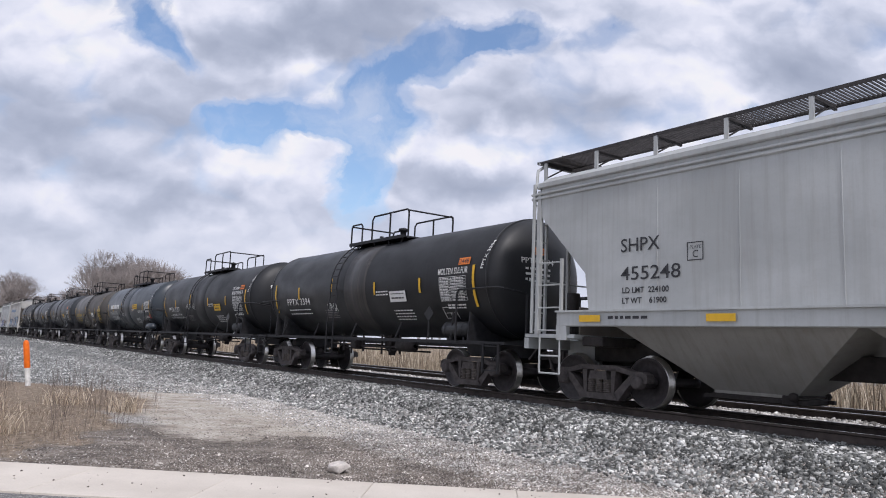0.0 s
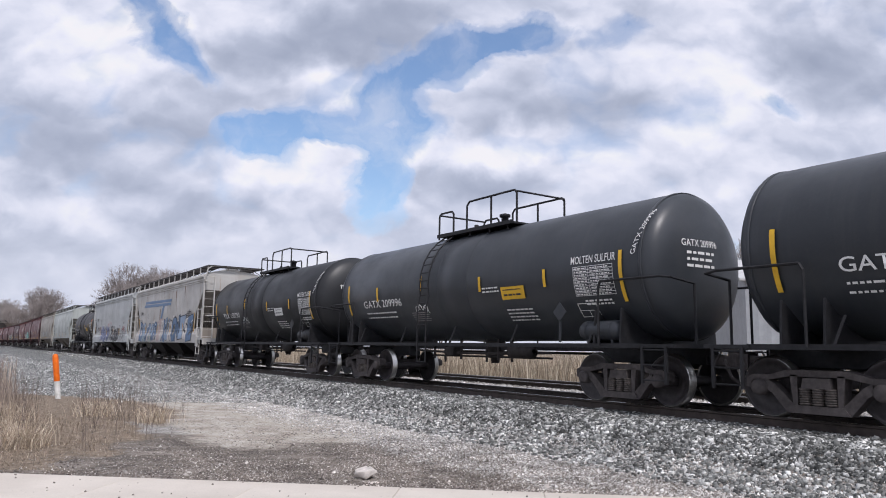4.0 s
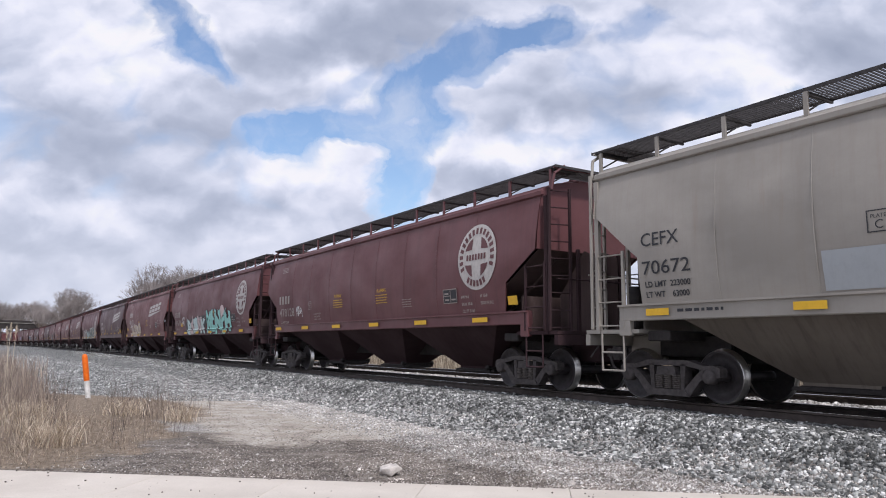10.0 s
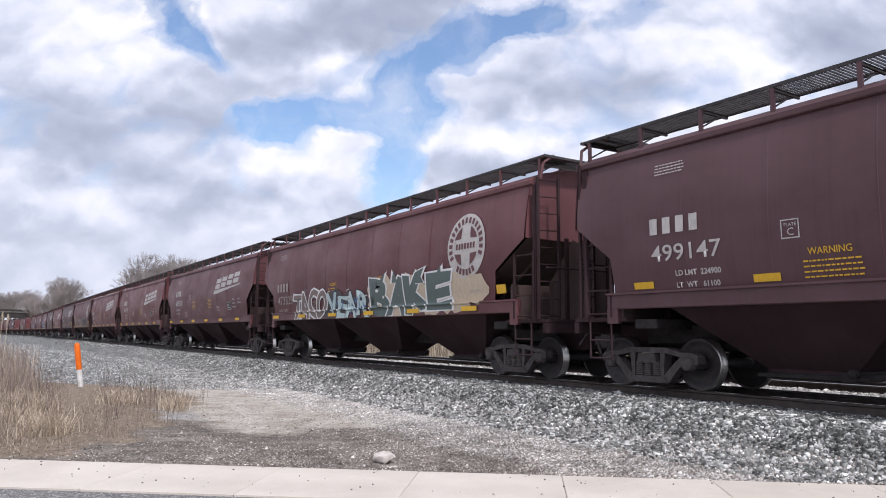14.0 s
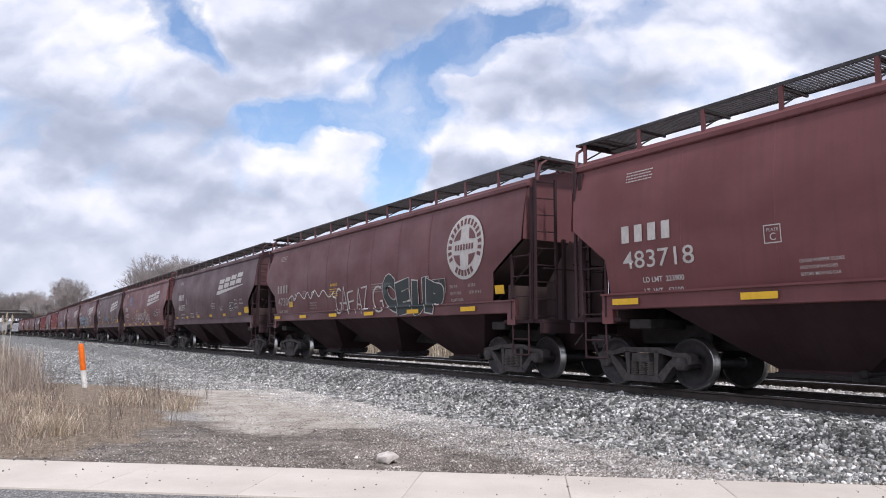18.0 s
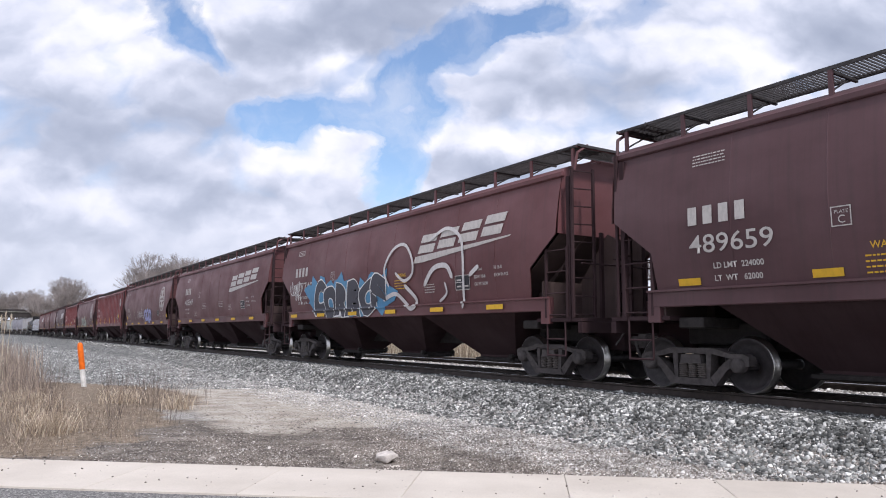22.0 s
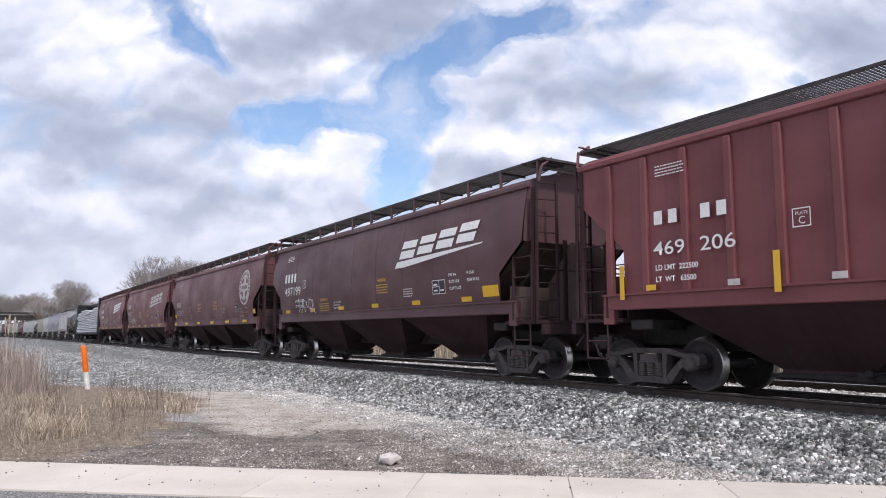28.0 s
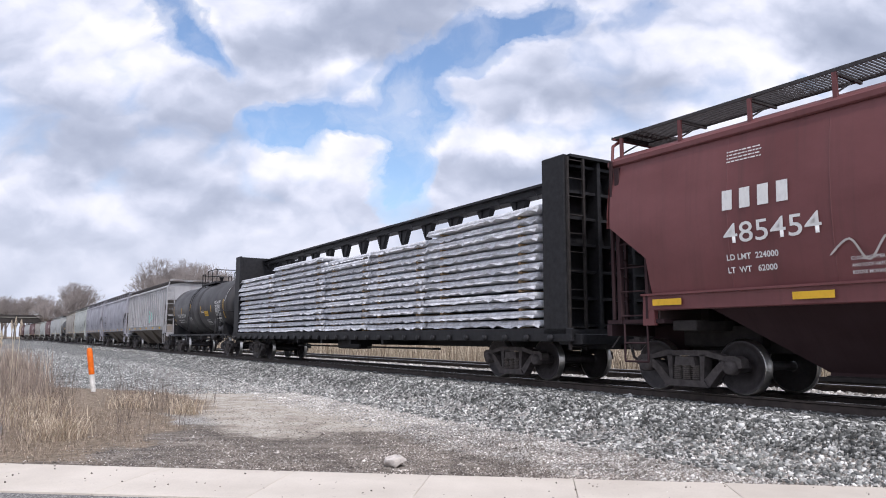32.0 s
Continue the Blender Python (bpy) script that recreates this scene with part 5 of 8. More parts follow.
TANK_BLUE = paint((0.024, 0.032, 0.040), 0.36, 0.15, 0.0, (0.06, 0.06, 0.06), 0.5)
TANK_GREY = paint((0.032, 0.036, 0.042), 0.40, 0.15, 0.0, (0.08, 0.075, 0.07), 0.32)
SPILL = paint((0.026, 0.025, 0.026), 0.35, 0.7, 0.0, (0.09, 0.08, 0.07), 0.4)
TANK_BROWN = paint((0.064, 0.059, 0.054), 0.48, 0.45, 0.30, (0.10, 0.080, 0.062), 0.4)
WRAP = plain((0.56, 0.57, 0.60), 0.35, 0.0, 0.34, 6.0)
WOOD = plain((0.40, 0.28, 0.16), 0.8, 0.0, 0.3, 12.0)


PRINT = ("notice", "dimension_mark", "weight_mark", "stencil_line", "stencil", "shading_stroke", "notice_plate_text", "emblem_lettering", "brand_panel")     # fine print


def mark(car, name, me, mat, surface, x, z, step=0.22, label=""):
    """Paint or a decal lying on the camera's side of a car."""
    out = wrap(me, None, surface, x, z, step)
    out.materials.append(mat)
    ob = new(name, out)
    ob.parent = car
    return tagged(ob, label, kind="stuff" if name in PRINT else "")


def block_word(n, w, h, lean=0.0, gap=0.12):
    """A brand name as plain slabs, one for each letter."""
    out = []
    u = w / (n + gap * (n - 1))
    for i in range(n):
        x = i * u * (1 + gap)
        out.append([(x, 0), (x + u, 0), (x + u + lean * h, h), (x + lean * h, h)])
    return out


def slit_word(n, w, h):
    """A brand name as plain upright slabs."""
    u = w / (n * 1.3 - 0.3)
    return [bars(i * u * 1.3 + 0.12 * u, 0, 0.76 * u, h) for i in range(n)]


def wedge_logo(car, side, x, z, w, mat):
    """Slanting slabs in place of letters, over a tapering underline that climbs."""
    h = w * 0.112
    polys = []
    for i in range(4):
        a, up = w * (0.055 + 0.222 * i), w * (0.056 + 0.012 * i)
        u = w * 0.180
        k = 0.45 * h
        for lo, hi in ((0.0, 0.45), (0.58, 1.0)):
            polys.append([(a + k * lo, up + h * lo), (a + u + k * lo, up + h * lo), (a + u + k * hi, up + h * hi), (a + k * hi, up + h * hi)])
    under = [[(0, 0), (0.12 * w, 0.0), (0.98 * w, 0.068 * w), (0.99 * w, 0.076 * w), (0.03 * w, 0.040 * w)]]
    mark(car, "logo", poly_mesh(polys + under), mat, side, x, z, 0.3, "slanting pale railway emblem with an underline")


def roundel(car, side, x, z, r, mat, dark):
    """A pale disc with a ringed cross, its lettering as plain blocks."""
    n = 48
    disc = [[(r * math.cos(2 * math.pi * i / n), r * math.sin(2 * math.pi * i / n)) for i in range(n)]]
    mark(car, "emblem", poly_mesh(disc), mat, side, x, z, 0.2, "round pale railway emblem with a cross")
    off = lambda a, b: side(a, b) + Vector((0, -0.008, 0))
    ink = []
    ri = 0.63 * r
    for q in range(4):
        a0, a1 = q * 90 + 20, q * 90 + 70
        arc = [(ri * math.cos(radians(a)), ri * math.sin(radians(a))) for a in range(a0, a1 + 1, 5)]
        ink.append(arc + [(0.24 * r * (1 if q in (0, 3) else -1), 0.24 * r * (1 if q < 2 else -1))])
    for a in list(range(205, -26, -14)) + list(range(238, 305, 12)):
        c, s = math.cos(radians(a)), math.sin(radians(a))
        t = (-s, c)
        ink.append([((0.71 * r) * c - t[0] * 0.055 * r, 0.71 * r * s - t[1] * 0.055 * r), (0.71 * r * c + t[0] * 0.055 * r, 0.71 * r * s + t[1] * 0.055 * r),
                    (0.90 * r * c + t[0] * 0.06 * r, 0.90 * r * s + t[1] * 0.06 * r), (0.90 * r * c - t[0] * 0.06 * r, 0.90 * r * s - t[1] * 0.06 * r)])
    for k in range(7):
        ink.append(bars(-0.52 * r + 0.15 * r * k, -0.09 * r, 0.10 * r, 0.18 * r))
    mark(car, "emblem_lettering", poly_mesh(ink), dark, off, x, z, 0.2)


def boxed_plate(car, side, x, z, mat, s=0.36):
    t = 0.016
    fr = [bars(0, 0, s, t), bars(0, s - t, s, t), bars(0, t, t, s - 2 * t), bars(s - t, t, t, s - 2 * t)]
    mark(car, "clearance_mark", poly_mesh(fr), mat, side, x, z, 9)
    mark(car, "clearance_mark", text_mesh("PLATE", 0.25 * s), mat, side, x + 0.17 * s, z + s * 0.64, 9)
    mark(car, "clearance_mark", text_mesh("C", 0.56 * s), mat, side, x + 0.32 * s, z + 0.16 * s, 9)


def data_panel(car, side, x, z, mat, w=0.62, h=0.36):
    t = 0.018
    fr = [bars(0, 0, w, t), bars(0, h - t, w, t), bars(0, t, t, h - 2 * t), bars(w - t, t, t, h - 2 * t), bars(w * 0.52, t, t, h - 2 * t), bars(t, h * 0.5, w * 0.5, t)]
    fr += [bars(0.07, h * 0.62, w * 0.3, 0.04), bars(0.07, h * 0.2, w * 0.3, 0.04), bars(w * 0.6, h * 0.2, w * 0.3, 0.04)]
    mark(car, "data_panel", poly_mesh([bars(0, 0, w, h)]), INK, side, x, z, 9)
    mark(car, "data_panel", poly_mesh(fr), mat, lambda a, b: side(a, b) + Vector((0, -0.006, 0)), x, z, 9)


def sill_side(x, z):
    return Vector((x, -1.592 if 1.674 < z else -1.552, z))


def over_sill(side):
    """The car's side with its sill in front of the lower edge, as one sprayed surface."""
    return lambda x, z: side(x, z) if z > 1.722 else sill_side(x, z)


def leaning_sill(side):
    """The same for the deep sill that leans out."""
    return lambda x, z: side(x, z) if z > 1.722 else Vector((x, -1.519 - 0.062 * min(1.0, max(0.0, 1.62 - z) / 0.17), z))


def proud_sill(x, z):
    return sill_side(x, z) + Vector((0, -0.036, 0))


# graffiti: thick bent strokes with an outline behind and shading before them
def stroke(pts, w):
    """A closed outline round a bent line of width w, pointed at both ends."""
    left, right = [], []
    n = len(pts)
    for i, (x, y) in enumerate(pts):
        (ax, ay), (bx, by) = pts[max(0, i - 1)], pts[min(n - 1, i + 1)]
        l = math.hypot(bx - ax, by - ay) or 1
        nx, ny = -(by - ay) / l, (bx - ax) / l
        k = w / 2 * (0.75 if i in (0, n - 1) else 1.0)
        left.append((x + nx * k, y + ny * k))
        right.append((x - nx * k, y - ny * k))
    d0 = (pts[0][0] - pts[1][0], pts[0][1] - pts[1][1])
    d1 = (pts[-1][0] - pts[-2][0], pts[-1][1] - pts[-2][1])
    l0, l1 = math.hypot(*d0) or 1, math.hypot(*d1) or 1
    tip0 = (pts[0][0] + d0[0] / l0 * w * 0.35, pts[0][1] + d0[1] / l0 * w * 0.35)
    tip1 = (pts[-1][0] + d1[0] / l1 * w * 0.35, pts[-1][1] + d1[1] / l1 * w * 0.35)
    quads = []
    for i in range(n - 1):
        quads.append([left[i], left[i + 1], right[i + 1], right[i]])
    quads.append([left[0], right[0], tip0])
    quads.append([right[-1], left[-1], tip1])
    return quads


def rounded(pts, n=6):
    """More points on a smooth curve through the given ones."""
    out = []
    for i in range(len(pts) - 1):
        a, b, c, d = pts[max(0, i - 1)], pts[i], pts[i + 1], pts[min(len(pts) - 1, i + 2)]
        for k in range(n):
            t = k / n
            out.append(tuple(0.5 * (2 * q + (r - p) * t + (2 * p - 5 * q + 4 * r - e) * t * t + (3 * q - p - 3 * r + e) * t ** 3) for p, q, r, e in zip(a, b, c, d)))
    return out + [pts[-1]]


def graffiti(car, side, x, z, w, h, letters, fills, edge, seed, label):
    rng = random.Random(seed)
    step = w / letters
    lines = []
    for i in range(letters):
        cx = step * (i + 0.5)
        # a knot of three or four bent strokes between points on the rim of its patch; no real letters
        rim = []
        for k in range(6):
            ang = k * 1.047 + rng.uniform(-0.35, 0.35)
            rim.append((cx + 0.52 * step * math.cos(ang), h * 0.5 + 0.48 * h * math.sin(ang) * rng.uniform(0.75, 1.08)))
        rng.shuffle(rim)
        for k in range(rng.choice((3, 4))):
            p, q = rim[k], rim[(k + 2) % 6]
            mx = (p[0] + q[0]) / 2 + rng.uniform(-0.3, 0.3) * step
            my = (p[1] + q[1]) / 2 + rng.uniform(-0.25, 0.25) * h
            pts = []
            for u in range(6):
                v = u / 5
                pts.append((p[0] * (1 - v) ** 2 + 2 * mx * v * (1 - v) + q[0] * v * v, p[1] * (1 - v) ** 2 + 2 * my * v * (1 - v) + q[1] * v * v))
            lines.append(pts)
    t = min(0.34 * step, 0.26 * h)
    out, fill, shade, glint = [], [], [], []
    for p in lines:
        out += stroke(p, t + 0.085)
        fill += stroke(p, t)
        q = [(u + t * 0.12, v - t * 0.1) for u, v in p]
        cut = rng.randrange(len(q) - 1)
        shade += stroke(q[cut:cut + 3] if cut < len(q) - 2 else q[-3:], t * 0.45)
        if rng.random() < 0.6:
            g = [(u - t * 0.22, v + t * 0.1) for u, v in p]
            glint += stroke(g[:3], t * 0.13)
    back = []
    for i in range(letters * 2):
        cx, cy = rng.uniform(0, w), h * rng.uniform(0.15, 0.75)
        r = h * rng.uniform(0.18, 0.34)
        ph = rng.uniform(0, 6.28)
        back.append([(cx + r * 1.3 * math.cos(k * 0.524) * (1 + 0.25 * math.sin(3 * k * 0.524 + ph)), cy + r * math.sin(k * 0.524) * (1 + 0.2 * math.sin(2 * k + ph))) for k in range(12)])
    cloud = fills[2] if len(fills) > 2 else fills[1]
    for k, (polys, mat) in enumerate(((back, cloud), (out, edge), (fill, fills[0]), (shade, fills[1]), (glint, WHITE))):
        if polys:
            off = lambda a, b, k=k: side(a, b) + Vector((0, -0.002 - 0.0045 * k, 0))
            mark(car, "graffiti", poly_mesh(polys, 0.004 / len(polys)), mat, off, x, z, 0.25, label if k == 1 else "")


def glyph(ch, swell):
    """One character, fattened by swell of its size, brought to a unit box with a margin."""
    key = ("glyph", ch, swell)
    if key not in MESHES:
        cu = bpy.data.curves.new("text", "FONT")
        cu.body, cu.size, cu.resolution_u, cu.offset = ch, 1.0, 4, swell
        ob = bpy.data.objects.new("text", cu)
        MESHES[key] = bpy.data.meshes.new_from_object(ob)
        bpy.data.objects.remove(ob)
        bpy.data.curves.remove(cu)
    return MESHES[key]


def joined(meshes):
    bm = bmesh.new()
    for me in meshes:
        bm.from_mesh(me)
    out = bpy.data.meshes.new("marks")
    bm.to_mesh(out)
    bm.free()
    return out


def burst(rng, w, h, n, r0, r1, spiky=0.3):
    """Clouds of sprayed colour behind a piece."""
    out = []
    for i in range(n):
        cx, cy = w * (i + rng.uniform(0.2, 0.8)) / n, h * rng.uniform(0.25, 0.75)
        r, ph = h * rng.uniform(r0, r1), rng.uniform(0, 6.28)
        out.append([(cx + r * 1.5 * math.cos(k * 0.349) * (1 + spiky * math.sin(5 * k * 0.349 + ph)), max(0.0, cy + r * math.sin(k * 0.349) * (1 + spiky * math.sin(4 * k + ph)))) for k in range(18)])
    return out


def piece(car, side, x, z, w, h, chars, fill, edge, back, seed, label, swell=0.07, line=0.05, inner=None, spiky=0.3, shine=None, spikes=0):
    """A sprayed piece: clouds behind, then fat jumbled characters with an outline, shading strokes and glints."""
    rng = random.Random(seed)
    swell, foot = 0.62 * swell, 1.435 if z > 1.3 else 1.07
    fills = fill if isinstance(fill, tuple) else (fill,)
    n = len(chars)
    step = w / n
    moves = []
    for i, ch in enumerate(chars):
        me = glyph(ch, swell)
        xs, ys = [v.co.x for v in me.vertices], [v.co.y for v in me.vertices]
        ox, oy, sx, sy = min(xs), min(ys), max(xs) - min(xs), max(ys) - min(ys)
        kw, kh = step * rng.uniform(1.08, 1.25) / sx, h * rng.uniform(0.82, 1.05) / sy
        m = Matrix.Translation((step * (i - 0.06), h * rng.uniform(0.0, 0.08), 0)) @ Matrix.Rotation(radians(rng.uniform(-7, 7)), 4, "Z")
        shear = Matrix.Identity(4)
        shear[0][1] = rng.uniform(-0.12, 0.22)
        moves.append((ch, m @ shear @ Matrix.Diagonal((kw, kh, 1, 1)) @ Matrix.Translation((-ox, -oy, 0)), kw, kh))

    def letter(i, extra):
        ch, m, kw, kh = moves[i]
        me = glyph(ch, round(swell + extra, 3)).copy()
        me.transform(m)
        # uneven hand: corners pushed about by slow waves
        for v in me.vertices:
            a, b = v.co.x, v.co.y
            v.co.x += 0.05 * h * math.sin(5.1 * b / h + 2.3 * i + seed)
            v.co.y = max(foot - z, v.co.y + 0.06 * h * math.sin(4.3 * a / step + seed))
        return me

    def lay(me, mat, off, lab="", name="graffiti"):
        mark(car, name, me, mat, lambda a, b: side(a, b) + Vector((0, -0.002 - off, 0)), x, z, 0.3, lab)

    if back:
        for k, poly in enumerate(burst(rng, w, h, n + 2, 0.34, 0.52, spiky)):
            poly = [(u, max(v, foot - z)) for u, v in poly]
            lay(poly_mesh([poly]), back, 0.0004 * k, "", "overspray")
    for i in range(n):
        lay(letter(i, line), edge, 0.005 + 0.0036 * i, label if i == 0 else "")
        lay(letter(i, 0.0), fills[i % len(fills)], 0.0068 + 0.0036 * i)
        # flicks and arrow tips thrown off the letter
        for q in range(spikes):
            u, v = step * (i + rng.uniform(0.1, 0.8)), h * (rng.uniform(0.62, 0.9) if q % 2 == 0 else rng.uniform(0.02, 0.25))
            du, dv = step * rng.uniform(-0.55, 0.55), h * rng.uniform(0.18, 0.34) * (1 if q % 2 == 0 else -0.35)
            b = 0.16 * step
            tip = (u + du, max(foot - z, v + dv))
            big = [(u - b * 1.5, max(foot - z, v - 0.05 * h)), (u + b * 1.5, max(foot - z, v - 0.05 * h)), (tip[0] + (0.10 if du > 0 else -0.10) * step, tip[1] + 0.02 * h)]
            lay(poly_mesh([big]), edge, 0.0052 + 0.0036 * i)
            lay(poly_mesh([[(u - b, max(foot - z, v - 0.04 * h)), (u + b, max(foot - z, v - 0.04 * h)), tip]]), fills[i % len(fills)], 0.0070 + 0.0036 * i)
    top = 0.009 + 0.0036 * n
    if inner:
        polys = []
        for ch, m, kw, kh in moves:
            for _ in range(3):
                p = m @ Vector((rng.uniform(0.15, 0.7), rng.uniform(0.1, 0.5), 0))
                q = p + Vector((rng.uniform(-0.1, 0.35) * step, rng.uniform(0.1, 0.35) * h, 0))
                polys += stroke([(p.x, p.y), ((p.x + q.x) / 2 + 0.08, (p.y + q.y) / 2), (q.x, q.y)], 0.05 * h)
        lay(poly_mesh(polys, 0.002 / len(polys)), inner, top, "", "shading_stroke")
    if shine:
        polys = []
        for ch, m, kw, kh in moves:
            p = m @ Vector((rng.uniform(0.05, 0.5), rng.uniform(0.55, 0.75), 0))
            polys += stroke([(p.x, p.y), (p.x + 0.10 * step, p.y + 0.05 * h), (p.x + 0.25 * step, p.y + 0.06 * h)], 0.035 * h)
        lay(poly_mesh(polys, 0.002 / len(polys)), shine, top + 0.003, "", "shading_stroke")


def outline_word(car, side, x, z, w, h, chars, mat, seed, label, line=0.04):
    """Thin sprayed capital letters."""
    rng = random.Random(seed)
    n = len(chars)
    step = w / n
    out = []
    for i, ch in enumerate(chars):
        if ch == " ":
            continue
        me = glyph(ch, -0.022).copy()
        xs, ys = [v.co.x for v in me.vertices], [v.co.y for v in me.vertices]
        m = Matrix.Translation((step * i, h * rng.uniform(0, 0.12), 0)) @ Matrix.Rotation(radians(rng.uniform(-10, 10)), 4, "Z") @ Matrix.Diagonal((step * 0.9 / (max(xs) - min(xs)), h * rng.uniform(0.8, 1.05) / (max(ys) - min(ys)), 1, 1))
        me.transform(m @ Matrix.Translation((-min(xs), -min(ys), 0)))
        out.append(me)
    mark(car, "graffiti_tag", joined(out), mat, lambda a, b: side(a, b) + Vector((0, -0.012, 0)), x, z, 0.3, label)


def tag_line(car, side, x, z, w, h, mat, seed, label, strokes=9, thick=0.035):
    """A scrawled spray tag: quick up-and-down strokes, two hooks and a flying tail, no letters."""
    rng = random.Random(seed)
    n = max(5, strokes)
    main = []
    for k in range(n):
        u = w * (k + rng.uniform(-0.35, 0.35)) / (n - 1)
        v = rng.uniform(0.62, 1.0) if k % 2 else rng.uniform(0.0, 0.34)
        main.append((min(max(u, 0.0), w), h * v))
    runs = [rounded(main, 5)]
    for q in range(2):
        cx, r = w * rng.uniform(0.15 + 0.4 * q, 0.45 + 0.4 * q), h * rng.uniform(0.18, 0.3)
        a0 = rng.uniform(0, 6.28)
        runs.append([(cx + r * 1.2 * math.cos(a0 + 0.5 * k), h * 0.55 + r * math.sin(a0 + 0.5 * k)) for k in range(10)])
    runs.append(rounded([main[-1], (w * 0.97, h * 0.25), (w * 1.04, -0.04 * h), (w * 0.98, 0.08 * h)], 4))
    polys = []
    for pts in runs:
        polys += stroke(pts, thick)
    mark(car, "graffiti_tag", poly_mesh(polys, 0.004 / len(polys)), mat, lambda a, b: side(a, b) + Vector((0, -0.014, 0)), x, z, 0.3, label)


def stripes(car, side, xs, z, w, h, mat=YELLOW, step=9):
    for x in xs:
        mark(car, "reflector", poly_mesh([bars(-w / 2, 0, w, h)]), mat, side, x, z, step)


def fitted(body, width, height):
    """A number stretched to its painted width and height."""
    me = text_mesh(body, 1.0, 0.2).copy()
    xs, ys = [v.co.x for v in me.vertices], [v.co.y for v in me.vertices]
    me.transform(Matrix.Translation((-min(xs), -min(ys), 0)))
    me.transform(Matrix.Diagonal((width / (max(xs) - min(xs)), height / (max(ys) - min(ys)), 1, 1)))
    return me


def letter_bnsf(car, spec, L):
    h = L / 2
    side = hopper_side(spec.get("bulge", 0.12), spec.get("top", 1.44))
    rng = random.Random(spec["number"])
    ink = spec.get("ink", FADED_INK if spec["logo"] == "roundel" else DULL_WHITE)
    x0, top, drop, k, plate = spec.get("at", (-6.05, 3.3, 0.55, 0.32, 3.2))
    if spec.get("ribs"):
        flat = side
        side = lambda a, b: flat(a, b) + Vector((0, -0.065, 0))
    if spec.get("ribs"):
        # two halves, each between a pair of ribs
        for half in (0, 1):
            u = x0 + 0.02 + 0.97 * half
            mark(car, "reporting_mark", poly_mesh(slit_word(2, 0.55, k)), ink, side, u, top - k)
            mark(car, "car_number", fitted(spec["number"][3 * half:3 * half + 3], 0.66, k), ink, side, u, top - drop - k)
    else:
        mark(car, "reporting_mark", poly_mesh(slit_word(4, 1.18 * k / 0.32, k)), ink, side, x0, top - k)
        mark(car, "car_number", fitted(spec["number"], 1.6 * k / 0.32, k), ink, side, x0 + 0.03, top - drop - k)
    mark(car, "weight_mark", text_mesh("LD LMT  " + spec.get("ld", "224000"), 0.128, True), ink, side, x0 + 0.05 + spec.get("weights_in", 0.0), top - drop - k - 0.26, 9)
    mark(car, "weight_mark", text_mesh("LT  WT   " + spec.get("lt", "62000"), 0.128, True), ink, side, x0 + 0.05 + spec.get("weights_in", 0.0), top - drop - k - 0.46, 9)
    boxed_plate(car, side, x0 + plate, top - 0.60, ink, 0.28)
    mark(car, "notice", poly_mesh(text_block(rng, 0, 0, 0.62, 4, 0.055, 0.02)), ink, side, x0 + 0.1, 3.9, 9)
    dark = spec["mat"] is BROWN_DARK
    for x, z in ((-3.45 if dark else -2.2, 2.0 if dark else 2.4), (0.9, 2.4)) if not spec.get("ribs") else ():
        warn = YELLOW if (rng.random() < 0.6 or dark) and not spec.get("white_notices") else ink
        mark(car, "notice", poly_mesh(text_block(rng, 0, 0, 0.72 if x > 0 or not dark else 0.86, 4, 0.075, 0.022)), warn, side, x, z, 9)
        if warn is YELLOW:
            mark(car, "notice", fitted("WARNING", 0.56 if x > 0 or not dark else 0.62, 0.10), warn, side, x + 0.08, z + 0.1, 9)
    if not spec.get("ribs"):
        for k, words in enumerate(("CLOSE HOPPER SLIDES", "AND ROOF HATCHES", "BEFORE MOVING CAR")):
            mark(car, "notice", fitted(words, 0.034 * len(words), 0.048), ink, side, -2.3 if dark else -3.95, 2.0 - 0.095 * k, 9)
    mark(car, "notice", poly_mesh(text_block(rng, 0, 0, 0.5, 4, 0.065, 0.022)), ink, side, 2.5, 2.2, 9)
    for k, (left, right) in enumerate((("EW 9-4", "H 15-0"), ("EXW 10-8", "EXW H 9-2"), ("CU FT 5100", ""))):
        low = 0.33 if spec["logo"] == "roundel" else 0.0
        mark(car, "dimension_mark", text_mesh(left, 0.105, True), ink, side, h - 3.9, 2.42 - low - 0.17 * k, 9)
        if right:
            mark(car, "dimension_mark", text_mesh(right, 0.105, True), ink, side, h - 3.1, 2.42 - low - 0.17 * k, 9)
    data_panel(car, side, h - (3.2 if spec.get("ribs") else 4.7), 2.0, ink)
    if spec["logo"] == "wedge":
        wedge_logo(car, side, spec.get("logo_x", 1.95), 2.82, 4.3, spec.get("logo_ink", ink))
    elif spec["logo"] == "roundel":
        roundel(car, side, h - 3.2, 3.06, 0.79, spec.get("logo_ink", DULL_WHITE), spec["mat"])
        mark(car, "reflector", poly_mesh([bars(0, 0, 0.34, 0.2)]), YELLOW, side, h - 2.05, 1.86, 9)
    elif spec["logo"] == "small":
        roundel(car, side, h - 1.95, 3.38, 0.31, WHITE, spec["mat"])
    if spec["mat"] is BROWN_DARK:
        stripes(car, side, [-h + 2.2 + (L - 5.4) * i / 5 for i in range(6)], 1.76, 0.44, 0.12)
